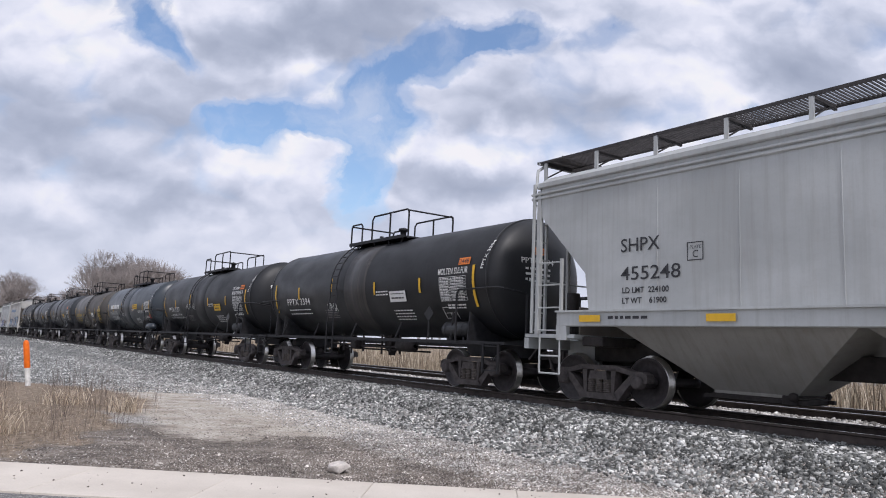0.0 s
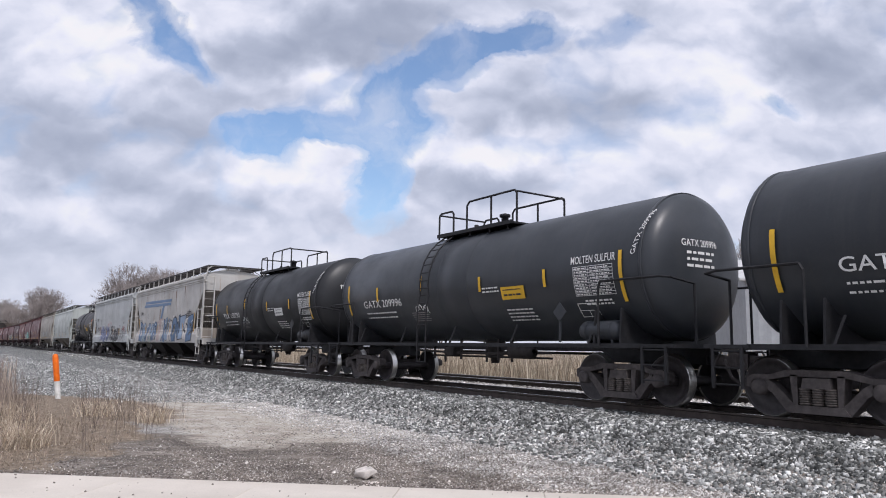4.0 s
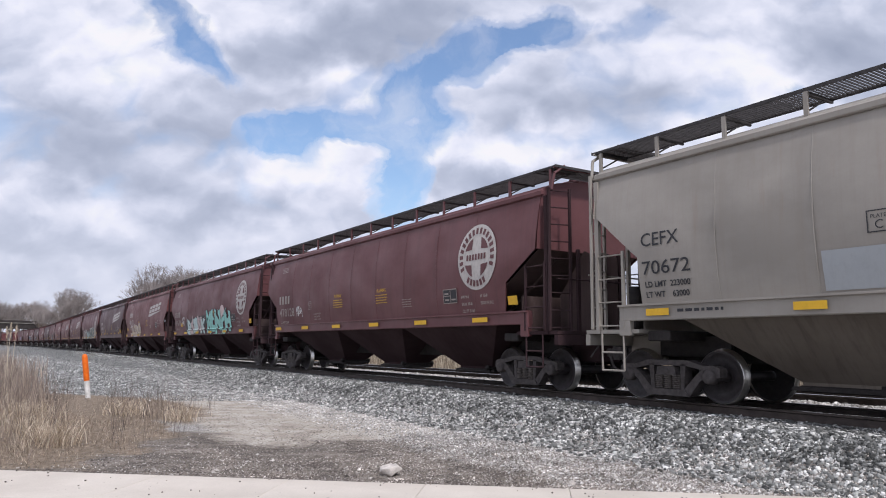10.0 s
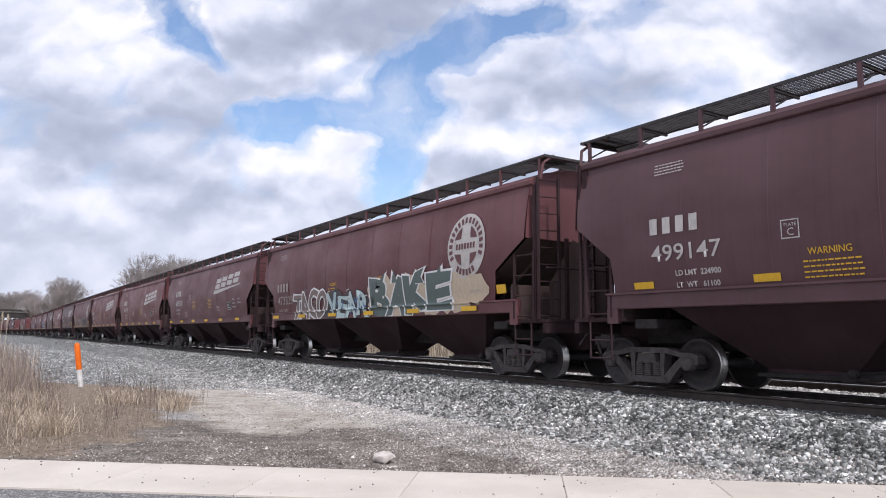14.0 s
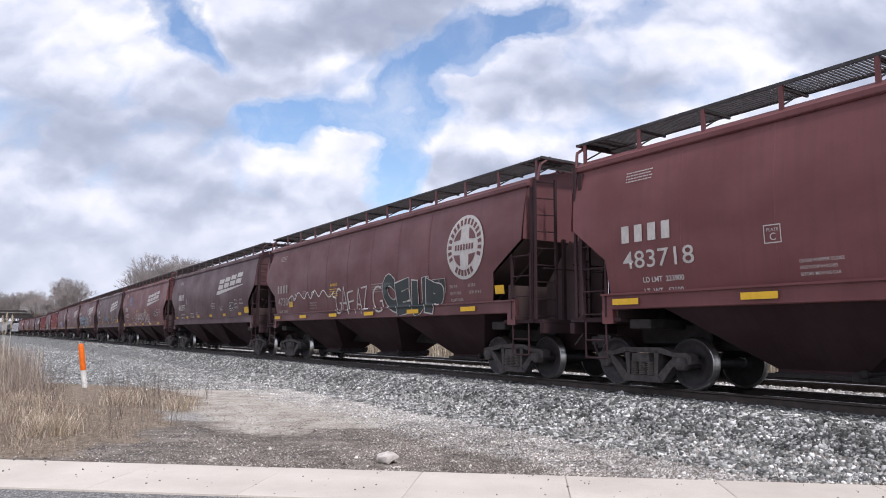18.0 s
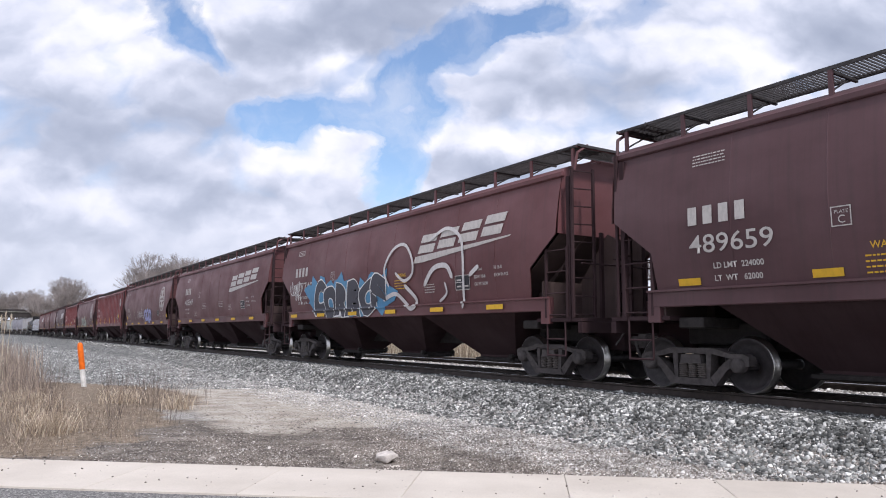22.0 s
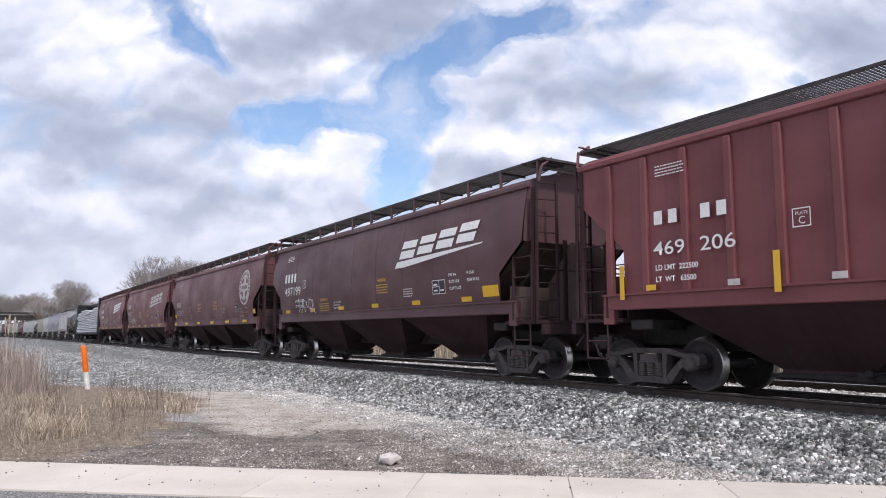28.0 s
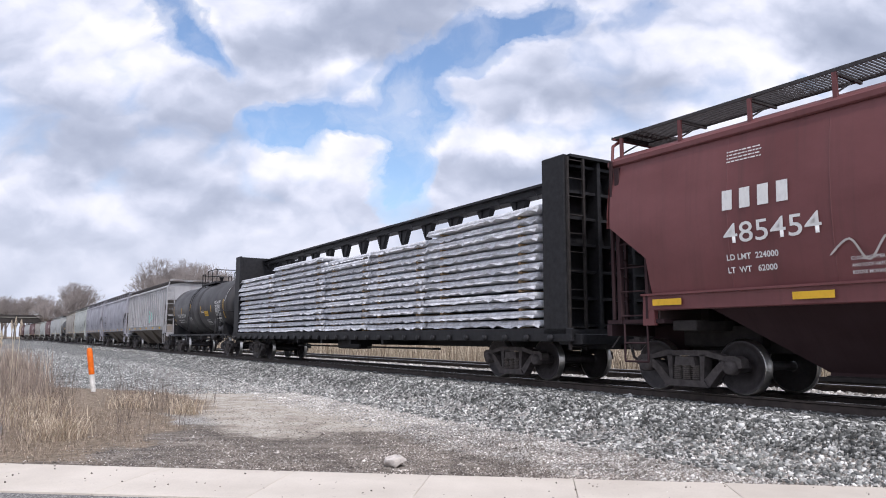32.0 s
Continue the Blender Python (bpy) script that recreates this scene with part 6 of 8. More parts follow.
        mark(car, "reflector", poly_mesh([bars(0, 0, 0.62, 0.26)]), YELLOW, side, h - 2.5, 1.84, 9)
    elif spec.get("ribs"):
        for i in range(5):
            mark(car, "reflector", poly_mesh([bars(0, 0, 0.11, 0.62)]), YELLOW, lambda a, b: side(a, b) + Vector((0, -0.02, 0)), (-7.5, -4.45, -1.4, 1.6, 4.6)[i], 1.6, 9)
        for i in range(9):
            mark(car, "reflector", poly_mesh([bars(0, 0, 0.22, 0.10)]), DULL_WHITE if i % 3 else YELLOW, side, -6.9 + 1.65 * i, 1.74, 9)
        mark(car, "reflector", poly_mesh([bars(0, 0, 0.42, 0.24)]), YELLOW, side, h - 2.85, 2.15, 9)
    else:
        stripes(car, proud_sill, [-h + 1.9 + (L - 5.0) * i / 5 for i in range(6)], 1.50, 0.62, 0.11)
    if spec.get("patch"):
        mark(car, "reflector", poly_mesh([bars(0, 0, 0.42, 0.20)]), YELLOW, side, spec["patch"], 1.93, 9)


def letter_hopper(car, spec, L):
    h = L / 2
    side = hopper_side(spec.get("bulge", 0.12), spec.get("top", 1.44))
    rng = random.Random(spec["number"])
    ink = spec.get("ink", INK)
    x0, plate = spec.get("at", (-6.05, 1.35))
    n = len(spec["number"])
    mark(car, "reporting_mark", fitted(spec["road"], 0.82, 0.24), ink, side, x0, 2.72)
    mark(car, "car_number", fitted(spec["number"], 0.205 * n, 0.24), ink, side, x0, 2.22)
    mark(car, "weight_mark", text_mesh("LD LMT  " + spec.get("ld", "224100"), 0.14, True), ink, side, x0 + 0.03, 2.0, 9)
    mark(car, "weight_mark", text_mesh("LT WT    " + spec.get("lt", "61900"), 0.14, True), ink, side, x0 + 0.03, 1.82, 9)
    boxed_plate(car, side, x0 + plate, 2.48, ink, 0.30)
    for x in (-1.5, 1.5, 3.6):
        mark(car, "notice", poly_mesh(text_block(rng, 0, 0, 0.6, 3, 0.08, 0.028)), ink, side, x, 2.2, 9)
    mark(car, "dimension_mark", poly_mesh(text_block(rng, 0, 0, 0.55, 3, 0.09, 0.032)), ink, side, h - 3.6, 2.5, 9)
    if spec.get("slash"):
        ov = leaning_sill(side) if spec.get("sill_low", 2) < 1.2 else over_sill(side)
        first, second = spec["slash"]
        long, short = [[(0, 0), (0.09, 0), (0.03, 0.95), (-0.06, 0.95)]], [[(0, 0), (0.09, 0), (0.05, 0.46), (-0.04, 0.46)]]
        for u in (first, -first - 0.1):
            mark(car, "reflector", poly_mesh(long), OCHRE, ov, u, 1.58, 0.3)
        for u in (second, 0.3 * second, -0.4 * second, -second):
            mark(car, "reflector", poly_mesh(short), OCHRE, lambda a, b: ov(a, b) + Vector((0, -0.036, 0)), u, 1.58, 0.3)
    else:
        stripes(car, proud_sill, [-h + 2.2 + (L - 4.6) * i / 5 for i in range(6)], 1.50, 0.5, 0.12)
        mark(car, "notice", poly_mesh(text_block(rng, 0, 0, 0.9, 1, 0.1, 0.05)), ink, sill_side, -h + 2.6, 1.55, 9)


def letter_tank(car, spec, L):
    h = round(L * 5) / 10
    rng = random.Random(spec["number"])
    ink = spec.get("ink", WHITE)
    ts = tank_side
    over = lambda a, b: ts(a, b) + Vector((0, -0.008, 0))
    mark(car, "car_number", fitted(spec["road"] + " " + spec["number"], 0.2 * (len(spec["number"]) + 4.6), 0.21), ink, ts, -h + 2.4, -0.48, 0.15)
    if spec.get("weights"):
        for k, words in enumerate(spec["weights"]):
            mark(car, "weight_mark", fitted(words, 0.078 * len(words), 0.085), ink, ts, -h + 2.5, -0.68 - 0.15 * k, 0.15)
    else:
        mark(car, "weight_mark", poly_mesh(text_block(rng, 0, 0, 1.7, 2, 0.14, 0.036)), ink, ts, -h + 2.45, -0.66, 0.15)
    nx, nz = spec.get("notice_at", (-2.0, -0.95))
    mark(car, "stencil_line", poly_mesh([bars(0, 0.06 * k, (0.75 + 0.05 * (k % 2)) * (0.7 if spec.get("notice_at") else 1.0), 0.018) for k in range(5)]), ink if spec.get("notice_at") else GREY_INK, ts, nx, nz, 0.15)
    tx, tz, tw, th = spec.get("tag", (-1.75, -0.72, 0.62, 0.28))
    tag_line(car, ts, tx, tz, tw, th, WHITE, len(spec["number"]) + 3 * ord(spec["number"][-1]), "white scribbled spray tag", 8, 0.022)
    mark(car, "notice", poly_mesh(text_block(rng, 0, 0, 0.9, 4, 0.09, 0.035)), ink, ts, 1.95, -0.78, 0.15)
    mark(car, "notice", poly_mesh(text_block(rng, 0, 0, 0.6, 2, 0.08, 0.035)), ink, ts, 1.25, -0.25, 0.15)
    if spec.get("sulfur", True):
        mark(car, "cargo_name", fitted(spec.get("cargo", "MOLTEN SULFUR"), 1.15, 0.15), ink, ts, spec.get("cargo_x", 4.15), spec.get("cargo_z", 0.06), 0.15)
    if spec.get("permit"):
        mark(car, "permit_mark", fitted(spec["permit"], 0.66, 0.13), ink, ts, 4.15, 0.26, 0.15)
    for k, words in enumerate(spec.get("extra", ())):
        mark(car, "permit_mark", fitted(words, 0.7, 0.13), ink, ts, 3.15, -0.45 - 0.19 * k, 0.15)
    x = 4.2
    grid = [bars(0, 0.062 * k, 1.02, 0.009) for k in range(10)] + [bars(u, 0, 0.009, 0.567) for u in (0.0, 0.40, 0.62, 0.82, 1.02)]
    mark(car, "test_table", poly_mesh(grid + text_block(rng, 0.03, 0.515, 0.34, 9, 0.062, 0.026) + text_block(rng, 0.45, 0.515, 0.5, 9, 0.062, 0.022)), ink, ts, x, -0.56 + spec.get("table_up", 0.0), 0.15)
    mark(car, "notice", poly_mesh(text_block(rng, 0, 0, 0.7, 2, 0.07, 0.035)), ink, ts, x + 0.2, -0.68, 0.15)
    fr = [bars(0, 0, 0.5, 0.015), bars(0, 0.3, 0.5, 0.015), bars(0, 0, 0.015, 0.3), bars(0.485, 0, 0.015, 0.315), bars(0.0, 0.15, 0.5, 0.012), bars(0.24, 0, 0.012, 0.15)]
    mark(car, "data_panel", poly_mesh(fr), ink, ts, x - 0.05, -1.02, 0.15)
    if spec.get("placard_number"):
        px, pz = spec.get("panel_at", (4.92, 0.26))
        mark(car, "hazard_panel", poly_mesh([bars(0, 0, 0.42, 0.17)]), spec.get("panel", ORANGE), ts, px, pz, 0.15, "orange hazard number panel")
        mark(car, "hazard_number", fitted("2448", 0.36, 0.11), INK, over, px + 0.03, pz + 0.03, 0.15)
    mark(car, "notice_plate", poly_mesh([bars(0, 0, 0.78, 0.28)]), spec.get("plate", YELLOW), ts, *spec.get("plate_at", (1.92, -0.52)), 0.15, "yellow emergency notice plate")
    mark(car, "notice_plate_text", poly_mesh(text_block(rng, 0.08, 0.20, 0.62, 1, 0.10, 0.022) + text_block(rng, 0.10, 0.08, 0.58, 1, 0.10, 0.04)), INK, over, *spec.get("plate_at", (1.92, -0.52)), 0.15)
    for u, v, hh in ((-h + TANK_E + 0.38, -0.72, 0.95), (spec.get("stripes", (-3.7, -1.42))[0], -0.30, 0.38), (spec.get("stripes", (-3.7, -1.42))[1], -0.14, 0.40), (spec.get("mid_stripes", (1.12, 3.32))[0], -0.30, 0.34), (spec.get("mid_stripes", (1.12, 3.32))[1], -0.32, 0.36), (h - TANK_E - 0.48, -0.72, 0.95)):
        mark(car, "reflector", poly_mesh([bars(0, 0, 0.085, hh)]), spec.get("stripe", YELLOW), ts, u, v, 0.15)
    mark(car, "end_number", text_mesh(spec["road"] + " " + spec["number"], 0.15), ink, lambda a, b: ts(h - TANK_E - 0.14 + a * 0.30 - b, a), 0.12, 0.0, 9)

    # the same marks on the rounded head that leads
    e = h - TANK_E

    def head(a, b):
        q = max(0.0, 1.0 - (a * a + b * b) / (TANK_R * TANK_R))
        return Vector((e + 0.46 * math.sqrt(q) + 0.012, a, TANK_Z + b))
    mark(car, "car_number", fitted(spec["road"] + " " + spec["number"], 0.92, 0.13), ink, head, -0.72, 0.30, 0.2)
    mark(car, "weight_mark", poly_mesh(text_block(rng, 0, 0, 0.72, 3, 0.12, 0.05)), ink, head, -0.62, 0.16, 0.2)
    if spec.get("placard_number"):
        mark(car, "hazard_panel", poly_mesh([bars(0, 0, 0.36, 0.16)]), ORANGE, head, -0.42, 0.52, 0.2)
        mark(car, "hazard_number", fitted("2448", 0.30, 0.10), INK, lambda a, b: head(a, b) + Vector((0.008, 0, 0)), -0.39, 0.55, 0.2)


def pose_on_line(s, half):
    """A car whose trucks stand half a metre-count before and behind s."""
    a, b = on_line(s - half, -0.7525), on_line(s + half, -0.7525)
    d = a - b
    return Matrix.Translation((a + b) / 2) @ Matrix.Rotation(math.atan2(d.y, d.x), 4, "Z")


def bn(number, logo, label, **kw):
    # bays, end platforms and ladders take the brown with shade painted in
    return dict(kind="bnsf", number=number, logo=logo, label=label, mat=kw.pop("mat", BROWN), under=BROWN_SHADED, slope=SLOPE_DUST, end=kw.pop("end", BROWN_SHADED), **kw)


def tk(road, number, label, mat, **kw):
    return dict(kind="tank", road=road, number=number, label=label, mat=mat, **kw)


def hp(road, number, label, mat, **kw):
    kw.setdefault("slope", LIGHT_END)
    kw.setdefault("end", mat)
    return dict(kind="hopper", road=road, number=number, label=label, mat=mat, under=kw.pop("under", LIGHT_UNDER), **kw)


PATCH_GREY = lettering((0.37, 0.39, 0.40), 0.15)
OCHRE = lettering((0.62, 0.33, 0.03), 0.3)
BLUE_INK = lettering((0.10, 0.20, 0.42), 0.4)
PALE_BLUE = lettering((0.25, 0.33, 0.44), 0.5)
BLUE_SMOKE = lettering((0.095, 0.165, 0.275), 0.5)
SALMON = lettering((0.46, 0.36, 0.33), 0.4)
TEAL = lettering((0.28, 0.58, 0.52), 0.3)
SKY_BLUE = lettering((0.10, 0.38, 0.66), 0.3)
LAVENDER = lettering((0.135, 0.155, 0.265), 0.4)
LIGHT_LAVENDER = lettering((0.36, 0.36, 0.60), 0.4)
DARK_RED = lettering((0.17, 0.03, 0.03), 0.3)
SPRAY_WHITE = lettering((0.62, 0.60, 0.59), 0.5)
SPLASH_BLUE = lettering((0.09, 0.27, 0.45), 0.4)
RUST_RUN = lettering((0.22, 0.115, 0.055), 0.7)
FADED_RED = lettering((0.50, 0.16, 0.17), 0.4)
PINK = lettering((0.60, 0.47, 0.45), 0.4)
CREAM_INK = lettering((0.55, 0.45, 0.33), 0.3)
GREEN_GREY = lettering((0.36, 0.42, 0.36), 0.4)
GREEN_DARK = lettering((0.10, 0.135, 0.125), 0.3)
SMOKE_GREEN = lettering((0.025, 0.035, 0.035), 0.2)
PALE_TEAL = lettering((0.50, 0.62, 0.60), 0.4)
GREY_SMOKE = lettering((0.07, 0.065, 0.068), 0.4)
BROWN_GREY = lettering((0.21, 0.155, 0.135), 0.4)
PALE_LILAC = lettering((0.50, 0.47, 0.58), 0.3)
BROWN_INK = lettering((0.14, 0.06, 0.045), 0.3)
CHARCOAL = lettering((0.055, 0.055, 0.07), 0.2)

CONSIST = [
    (3.8, hp("SHPX", "455248", "light grey covered hopper car with dark stencilled numbers", LIGHT, bulge=0.0, roof="stepped", top=1.5, edge="long", under=BAY_GREY)),
    (17.7, tk("PPTX", "3394", "glossy black tank car with white lettering", TANK_BLACK, size=(1.40, 2.57, 1.05, 1.95), placard_number=1, plate=WHITE, spill=SPILL)),
    (32.0, tk("PPTX", "3207", "glossy black tank car with a yellow notice plate", TANK_BLACK, size=(1.38, 2.55, 1.20, 2.1), placard_number=1, permit="SR 5144", tag=(-1.95, -0.42, 1.3, 0.32), weights=("LD LMT 222800LB 101750KG", "LT WT 63000LB 28950KG NEW 9-97"))),
    (45.8, tk("PROX", "61163", "dark blue-grey tank car with a white brand panel", TANK_BLUE, gear_x=0.9, ladder_x=0.3, plate_at=(1.78, -0.22), table_up=0.14, stripes=(-3.7, -1.42), mid_stripes=(1.50, 3.80), size=(1.38, 2.55, 1.22, 2.1), cargo_x=2.79, cargo_z=-0.46, placard_number=1, panel=RED_INK, panel_at=(4.97, -0.78), brand=1, tag=(-1.6, -0.62, 1.2, 0.25), weights=("LD LMT 222800 LB 101050 KG", "LT WT 63200 LB 28 650 KG"))),
    (58.7, tk("UTLX", "673010", "dusty brown-grey tank car with yellow lettering", TANK_BROWN, size=(1.36, 2.53, 1.40, 2.2), ink=lettering((0.62, 0.42, 0.06), 0.4), sulfur=False, plate=WHITE, ladder_x=1.6, tag=(-2.12, -0.98, 1.65, 0.28), notice_at=(-1.28, -0.52), stripes=(-3.05, -0.45))),
    (72.4, tk("GATX", "226464", "dark slate-grey tank car with yellow plates", TANK_GREY, size=(1.40, 2.57, 1.05, 1.85), placard_number=1, cargo_x=1.9, cargo_z=-0.62, extra=("FRA AIP", "SR-8754"), panel_at=(4.15, 0.2), spill=SPILL)),
    (86.3, tk("GATX", "209996", "dark slate-grey tank car with white lettering", TANK_GREY, size=(1.40, 2.57, 1.05, 1.85))),
    (99.4, tk("TILX", "150790", "matt black tank car with white lettering", TANK_BLACK, plate=WHITE)),
    (116.2, hp("SMNX", "121", "rust-streaked light grey hopper car with blue band and graffiti", RUSTY_LIGHT, bulge=0.0, roof="stepped", top=1.5, edge="long", sill_low=1.05, under=UNDER, at=(-6.05, 1.95), slash=(-6.45, -4.35), ld="220900", lt="65100", graf="blue", band=1)),
    (133.5, hp("SMNX", "772", "light grey covered hopper car with lavender and black graffiti", LIGHT, bulge=0.0, roof="stepped", top=1.5, edge="long", sill_low=1.05, under=UNDER, at=(-6.3, 1.95), slash=(-7.05, -4.0), graf="lavender")),
    (147.1, tk("TILX", "150793", "matt charcoal tank car with white lettering", TANK_CHARCOAL, size=(1.41, 2.58, 1.0, 1.9), stripes=(-2.55, -1.3), tag=(-5.55, -0.62, 0.7, 0.42), weights=("LD LMT 224200 LB 101650 KG", "LT  WT   63100 LB  28650 KG"), placard_number=1, cargo="MOLTEN  SULFUR")),
    (166.0, hp("TILX", "541052", "pale grey-green covered hopper car with dark lettering", PALE, edge="pale", at=(-7.38, 1.85), slash=(-7.5, -4.5), ld="221600", lt="64500")),
    (184.3, hp("CEFX", "70672", "cream covered hopper car, dusty, with dented side sheets", CREAM, edge="pale", at=(-7.25, 3.9), ld="223000", lt="63000", patched=((-4.0, 1.3, 0.56), (1.3, 0.95, 0.62), (-0.9, 0.7, 0.5)))),
    (203, bn("478128", "roundel", "brown covered hopper car with a round pale emblem", at=(-7.41, 2.8, 0.48, 0.31, 3), graf="numtag", ld="223600", lt="61400", edge="round")),
    (221.4, bn("476705", "roundel", "brown covered hopper car with teal graffiti and a round emblem", at=(-7.41, 2.8, 0.48, 0.31, 2.75), graf="teal", patch=-6.0, edge="round")),
    (239.66, bn("485128", "wedge", "red-brown covered hopper car with cream graffiti", at=(-6.03, 3.31, 0.56, 0.33, 3.2), mat=BROWN_RED, graf="cream", patch=-7.25)),
    (256.85, bn("499147", "wedge", "dark brown covered hopper car with yellow notices", logo_x=1.72, at=(-6.19, 2.96, 0.47, 0.28, 2.45), mat=BROWN_DARK, ld="224900", lt="61100", weights_in=0.45)),
    (274.9, bn("473329", "roundel", "brown covered hopper car with grey-green graffiti", at=(-7, 2.8, 0.48, 0.31, 2.7), graf="grey", edge="round")),
    (292.9, bn("489330", "wedge", "brown covered hopper car with a slanting pale emblem")),
    (311.10, bn("487158", "wedge", "red-brown covered hopper car with a slanting pale emblem", logo_x=2.16, at=(-6.05, 3.34, 0.54, 0.34, 3.4), mat=BROWN_RED, weights_in=0.5)),
    (329.42, bn("483718", "wedge", "red-brown covered hopper car with white notices", at=(-7.31, 2.92, 0.47, 0.31, 2.85), mat=BROWN_RED, ld="223900", lt="62100", weights_in=0.4)),
    (347.5, bn("473061", "roundel", "brown covered hopper car with white scrawls and a round emblem", at=(-7.16, 2.78, 0.48, 0.3, 2.6), graf="scrawl", patch=-6.0, edge="round")),
    (365.2, bn("491397", "wedge", "dark brown covered hopper car with white notices", white_notices=True, at=(-6.2, 3.13, 0.59, 0.33, 1.85), mat=BROWN_DARK, ld="223100", lt="62900", weights_in=0.45)),
    (383.73, bn("481530", "wedge", "red-brown covered hopper car with white tags and a light blue tag", at=(-7.07, 2.89, 0.48, 0.3, 3.9), mat=BROWN_RED, graf="tags", ld="223700", lt="62300", weights_in=0.4)),
    (400.71, bn("489659", "wedge", "dark brown covered hopper car with a small blue tag", logo_x=1.91, at=(-6.25, 3.04, 0.47, 0.3, 2.4), mat=BROWN_DARK, graf="smallblue", weights_in=0.4)),
    (418.05, bn("477740", "wedge", "brown covered hopper car with blue and white graffiti", at=(-6.66, 3.28, 0.54, 0.32, 3.2), graf="bluewhite", ld="224300", lt="61700", weights_in=0.2)),
    (436.3, bn("488349", "wedge", "brown covered hopper car with a data panel and white notices", logo_x=2.64, at=(-5.92, 3.36, 0.6, 0.34, 3), ld="222600", lt="63400")),
    (454.7, bn("476077", "roundel", "brown covered hopper car with white and lavender tags", at=(-7, 2.76, 0.47, 0.31, 2.9), graf="lavtag", patch=-7.3, ld="224400", lt="61600", weights_in=0.25, edge="round")),
    (473.1, bn("466144", "small", "red covered hopper car with ribbed sides", at=(-7.26, 3.1, 0.54, 0.24, 2.4), mat=RED, ribs=True, edge="pale", bulge=0.0, top=1.5)),
    (491.8, bn("475310", "roundel", "brown covered hopper car with green-grey graffiti", at=(-7, 2.8, 0.48, 0.31, 2.7), graf="grey2", edge="round")),
    (510.5, bn("469206", "none", "red covered hopper car with ribbed sides and white numbers", at=(-6.73, 3.12, 0.54, 0.24, 2.6), mat=RED, ribs=True, edge="pale", bulge=0.0, top=1.5, ink=WHITE, ld="222500", lt="63500")),
    (528.0, bn("497199", "wedge", "dark brown covered hopper car with a slanting white emblem", logo_x=2.07, at=(-6.77, 3.23, 0.5, 0.32, 1.85), mat=BROWN_DARK, ink=WHITE, graf="whitetag", weights_in=1)),
    (546.6, bn("473563", "roundel", "brown covered hopper car with dented sides and a round emblem", at=(-7.3, 2.83, 0.5, 0.31, 3.2), patch=-7.75, ld="223700", lt="62300", weights_in=0.2, edge="round")),
    (564.0, bn("495227", "wedge", "red-brown covered hopper car with a white scrawl", at=(-7.07, 3.27, 0.58, 0.32, 2.35), mat=BROWN_RED, graf="whitetag", weights_in=0.5)),
    (582.0, bn("485454", "wedge", "red-brown covered hopper car with a slanting white emblem", at=(-5.93, 3.28, 0.54, 0.32, 3.1), mat=BROWN_RED, ink=WHITE, graf="greytag")),
    (607.0, dict(kind="beam", number="1", label="black centerbeam flat car stacked with white wrapped lumber", wrap=WRAP, wood=WOOD)),
    (621.5, tk("TILX", "150120", "grey-black tank car behind the lumber load", TANK_CHARCOAL)),
    (638.8, hp("SHPX", "460112", "light grey ribbed covered hopper car with a teal tag", GREY, ribs=True, edge="pale", bulge=0.0, top=1.5, graf="tealtag")),
    (656.2, hp("SHPX", "460334", "lilac-grey covered hopper car", LILAC)),
    (673.6, hp("SHPX", "460871", "lilac-grey covered hopper car", LILAC)),
    (691.2, hp("TILX", "541207", "pale grey covered hopper car", PALE)),
    (709.0, hp("CEFX", "70318", "cream covered hopper car", CREAM)),
    (723.0, tk("GATX", "209112", "black tank car among grey hoppers", TANK_BLACK)),
    (740.8, hp("SMNX", "455", "light grey covered hopper car", LIGHT)),
    (758.6, hp("SMNX", "318", "light grey covered hopper car", LIGHT)),
    (776.6, bn("480221", "wedge", "brown covered hopper car")),
    (794.4, hp("TILX", "541330", "pale grey covered hopper car", PALE)),
    (812.4, hp("CEFX", "70155", "cream covered hopper car", CREAM)),
    (830.2, bn("480904", "wedge", "brown covered hopper car")),
    (848.2, hp("SHPX", "455900", "light grey covered hopper car", LIGHT)),
    (866.2, bn("481777", "wedge", "brown covered hopper car")),
]


